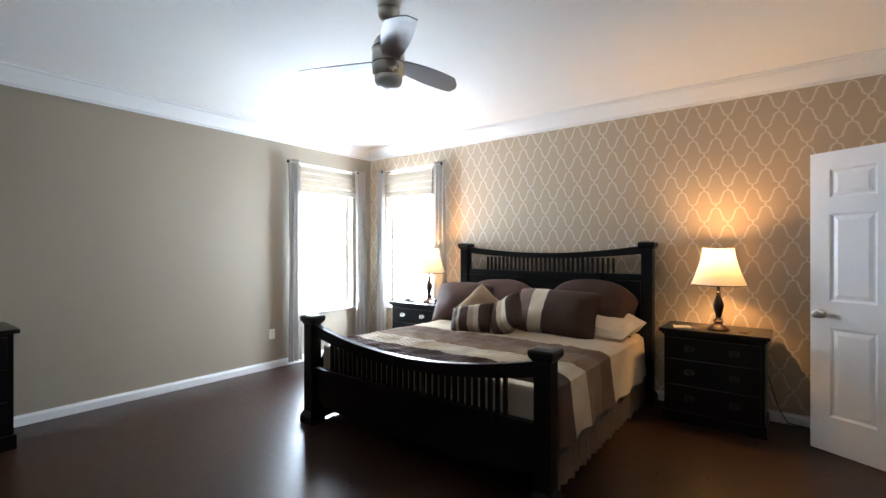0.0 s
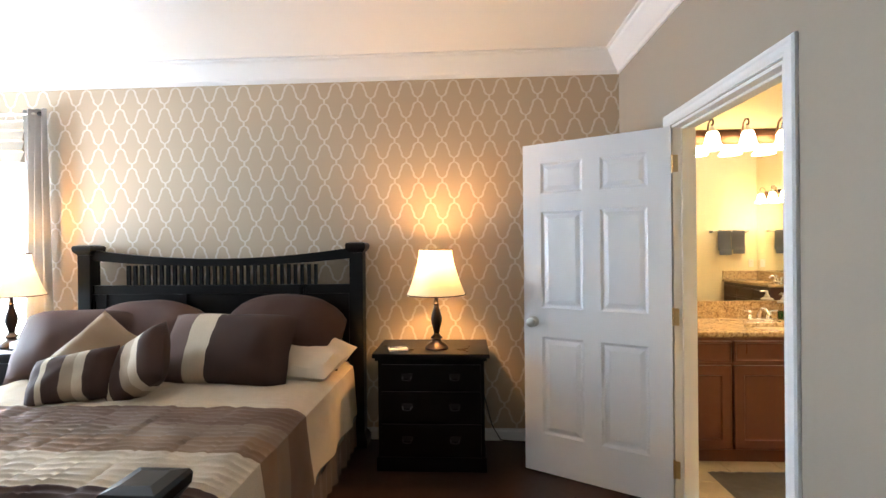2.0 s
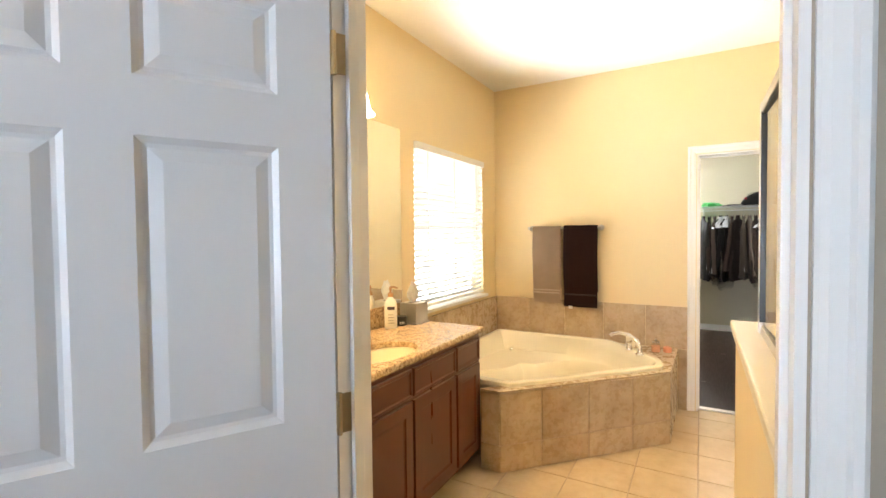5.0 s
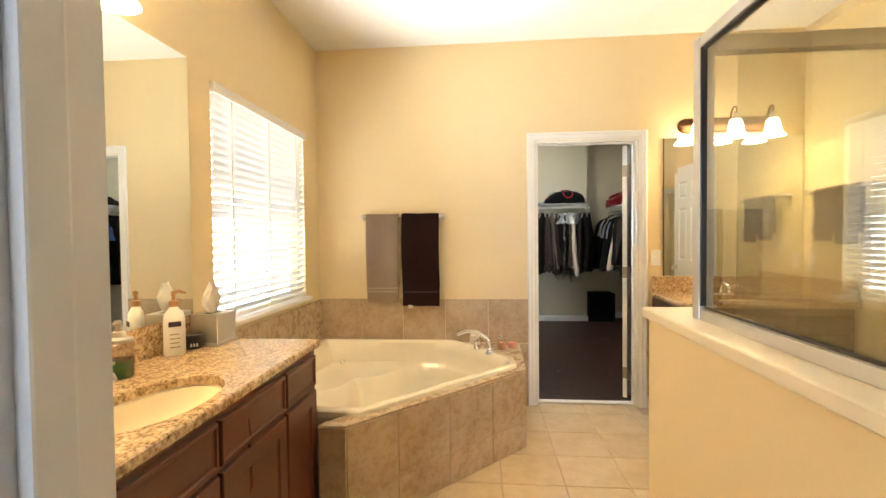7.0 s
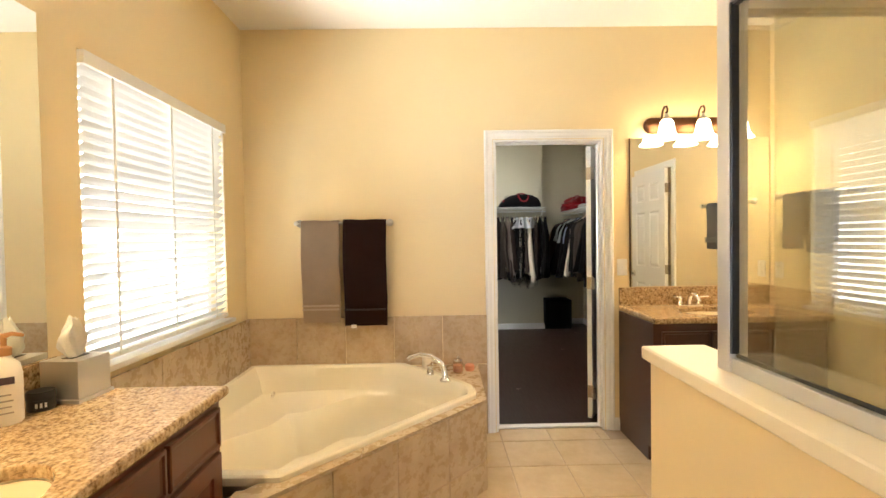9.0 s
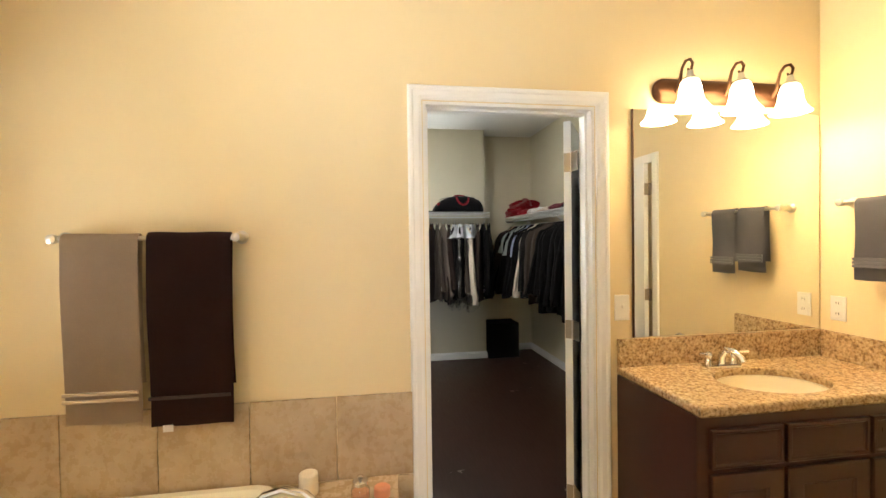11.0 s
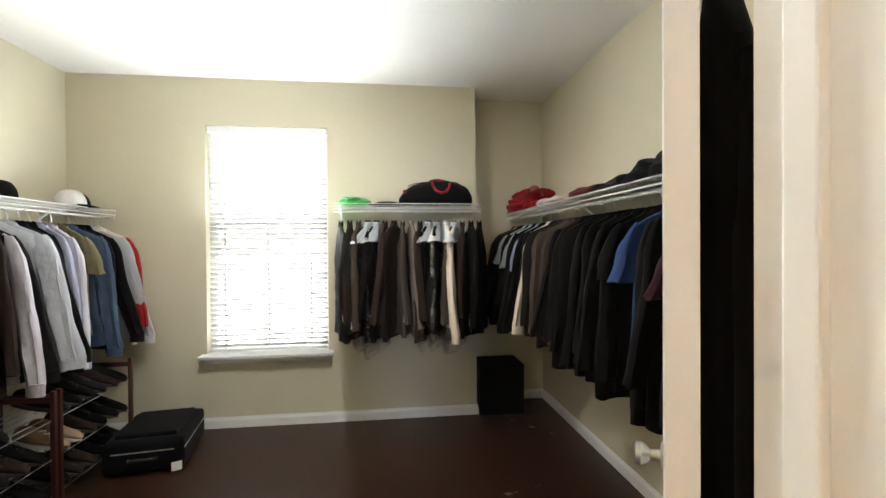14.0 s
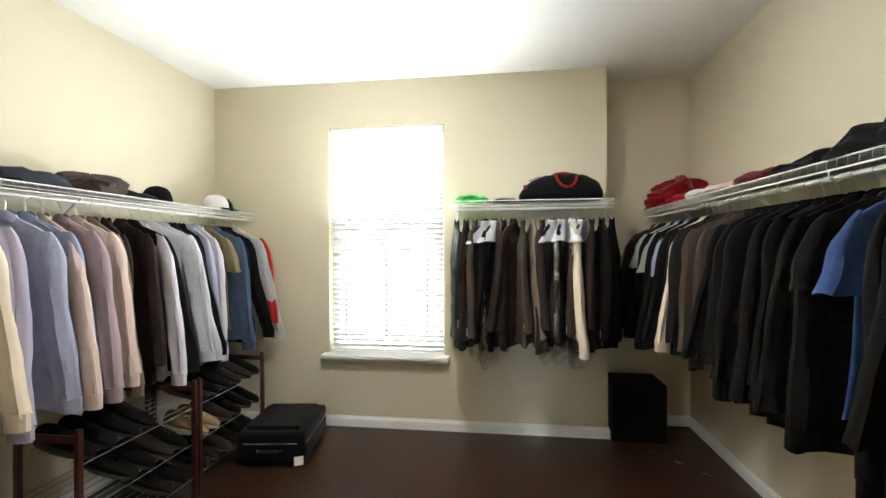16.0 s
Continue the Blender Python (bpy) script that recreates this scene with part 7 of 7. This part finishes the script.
def shoe(place, rz, kind, label):
    t = thing("shoe", label, "shoe", place, rz, "shoes on the racks")
    bm = bmesh.new()
    rings = []
    for k in range(13):
        f = k / 12
        wdt = 0.036 + 0.014 * math.sin(math.pi * min(1, f * 1.15)) - 0.02 * max(0, (f - 0.85) / 0.15) ** 2
        top = 0.085 - 0.045 * max(0, (f - 0.30) / 0.7) ** 0.8 if f > 0.30 else 0.085 + 0.01 * math.sin(f * 10)
        top -= 0.02 * max(0, (f - 0.9) / 0.1)
        rings.append([(wdt * math.copysign(abs(math.cos(a)) ** 0.7, math.cos(a)) * (0.85 if math.sin(a) > 0.5 else 1), 0.28 * f - 0.14, 0.012 + (top - 0.012) * (0.5 + 0.5 * math.sin(a))) for a in (2 * math.pi * q / 14 for q in range(14))])
    part("upper", loft(bm, rings, True, True, True), cloth(kind), t, "", True)
    bm = bmesh.new()
    out = [(0.052 * math.sin(math.pi * min(1, max(0.04, f))) ** 0.35 * s, 0.285 * f - 0.143) for s, fs in ((1, [k / 10 for k in range(11)]), (-1, [1 - k / 10 for k in range(11)])) for f in fs]
    part("sole", prism(bm, out, 0.0, 0.016), surface("rubber_sole", (0.05, 0.045, 0.04), 0.7) if kind != "tan" else surface("white_rubber", (0.6, 0.57, 0.52), 0.6), t, "rubber sole")
    part("lace", tube(bmesh.new(), [(0.018 * (-1) ** k, -0.02 + 0.014 * k, 0.082 - 0.006 * k) for k in range(6)], 0.0022, 5), M_BLACK if kind != "tan" else M_WHITE, t, "shoe lace")
    return t


rs = random.Random(4)
for x0 in (7.60, 8.37):
    for zi, z in enumerate((0.153, 0.353, 0.563)):
        for k in range(3):
            if x0 < 8 and (k + zi) % 3 == 1:
                continue
            for dx in (0.0, 0.108):
                kind = "black" if rs.random() < 0.62 else rs.choice(("dark_brown", "charcoal"))
                if x0 > 8 and zi == 1 and k == 0:
                    kind = "tan"
                s_ = shoe((x0 + 0.235 * k + dx, 5.355, z), 180, kind, f"{WORDS[kind]} lace-up shoe on a wire rack")
                s_.rotation_euler.x = radians(-11)
                s_.location.z += 0.004

case = thing("suitcase", "black soft-sided suitcase lying flat on the floor", "suitcase", (8.97, 5.02, 0.002), 8)
part("shell", cuboid(-0.30, 0.28, -0.235, 0.235, 0.012, 0.225, bevel=0.05, seg=5), F_BLACKCLOTH, case, "", True)
part("zip_piping", frame_bars([(-0.285, 0.265, -0.2385, -0.2345, 0.150, 0.157), (-0.3035, -0.2995, -0.18, 0.18, 0.150, 0.157)]), M_SILVER, case, "grey zip piping")
part("front_pocket", cuboid(-0.24, 0.22, -0.18, 0.18, 0.215, 0.250, bevel=0.017, seg=4), F_BLACKCLOTH, case)
part("handle", tube(bmesh.new(), [(-0.31, -0.08, 0.11), (-0.335, -0.07, 0.115), (-0.335, 0.07, 0.115), (-0.31, 0.08, 0.11)], 0.010, 8), M_BLACK, case, "", True)
for y in (-0.17, 0.17):
    for x_ in (-0.24, 0.22):
        part("foot", cuboid(x_ - 0.02, x_ + 0.02, y - 0.02, y + 0.02, 0.0, 0.013), M_BLACK, case)
tg = part("luggage_tag", cuboid(-0.004, 0.004, -0.03, 0.03, 0.02, 0.075, bevel=0.002), M_WHITE, case, "white paper tag", False, pose(-0.325, -0.20, 0.0, 0, 8, 20))

bx = thing("storage_cube", "black fabric storage cube in the closet recess", "storage box", (KE2 - 0.20, KSTEP - 0.215, 0.002), 0)
part("cube", cuboid(-0.18, 0.16, -0.195, 0.195, 0.0, 0.43, bevel=0.012, seg=3), F_BLACKCLOTH, bx)

# ---- ceiling light ----
LX, LY = 7.72, 3.77
t = thing("ceiling_light", "bronze scrolled ceiling light with three lit bell glasses", "ceiling light", (LX, LY, KC))
part("canopy", lathe([(0.075, -0.001), (0.074, -0.012), (0.055, -0.024), (0.022, -0.034), (0.016, -0.06), (0.016, -0.095), (0.026, -0.107), (0.030, -0.125), (0.016, -0.145), (0.012, -0.165)], 28), M_BRONZE, t, "", True)
for k in range(3):
    a = radians(95 + 120 * k)
    c_, s_ = math.cos(a), math.sin(a)
    pts = [(0.0, -0.14), (0.03, -0.175), (0.07, -0.185), (0.115, -0.16), (0.135, -0.12), (0.118, -0.092), (0.095, -0.10), (0.098, -0.118)]
    part("arm", tube(bmesh.new(), [(r_ * c_, r_ * s_, z) for r_, z in pts], 0.006, 8, [1.2, 1.1, 1, 1, 1, 0.9, 0.8, 0.7]), M_BRONZE, t, "scrolled bronze arm", True)
    part("socket", lathe([(0.012, -0.118), (0.028, -0.128), (0.034, -0.146), (0.028, -0.150)], 18, centre=(0.12 * c_, 0.12 * s_, -0.045)), M_BRONZE, t, "", True)
    part("glass_shade", lathe([(0.026, -0.148), (0.040, -0.155), (0.048, -0.19), (0.060, -0.22), (0.076, -0.24), (0.073, -0.241), (0.056, -0.219), (0.044, -0.19), (0.036, -0.157)], 26, centre=(0.12 * c_, 0.12 * s_, -0.045), cap0=False, cap1=False), M_LITWHITE, t, "glowing frosted bell glass", True)
    point("closet_bulb", (LX + 0.12 * c_, LY + 0.12 * s_, KC - 0.27), 17.0, (0.98, 0.975, 0.96), 0.035)

# ---- bathroom floor tiles ----
TS_, GAP = 0.335, 0.005
X0, Y0 = 5.352, 3.804
tile_mesh = None
for i in range(-9, 3):
    for j in range(-7, 7):
        x0, x1 = X0 + i * TS_ + GAP / 2, X0 + (i + 1) * TS_ - GAP / 2
        y0, y1 = Y0 + j * TS_ + GAP / 2, Y0 + (j + 1) * TS_ - GAP / 2
        cx0, cx1, cy0, cy1 = max(x0, TW - 0.05), min(x1, TE + 0.045), max(y0, TS), min(y1, TN)
        if i >= 1 and x1 > TE:
            cy0, cy1 = max(y0, D2[0] + 0.016) if y1 > D2[0] else cy0, cy1
            if not (y0 > D2[0] - 0.3 and y1 < D2[1] + 0.3):
                cx1 = min(x1, TE)
                cy0 = max(y0, TS)
            else:
                cy1 = min(y1, D2[1] - 0.016)
        if cx1 - cx0 < 0.01 or cy1 - cy0 < 0.01:
            continue
        whole = abs(cx1 - cx0 - (TS_ - GAP)) < 1e-4 and abs(cy1 - cy0 - (TS_ - GAP)) < 1e-4
        if whole and tile_mesh is not None:
            ob = new("tile", tile_mesh)
        else:
            w, d, c = (cx1 - cx0) / 2, (cy1 - cy0) / 2, 0.003
            bm = bmesh.new()
            loft(bm, [[(sx * (w - k), sy * (d - k), z) for sx, sy in ((-1, -1), (1, -1), (1, 1), (-1, 1))] for k, z in ((0, -0.008), (0, -0.002), (c, 0.0))], True, False, True)
            ob = part("tile", bm, M_FLOORTILE)
            if whole:
                tile_mesh = ob.data
        ob.parent = bath_floor
        ob.location = ((cx0 + cx1) / 2, (cy0 + cy1) / 2, 0.0)
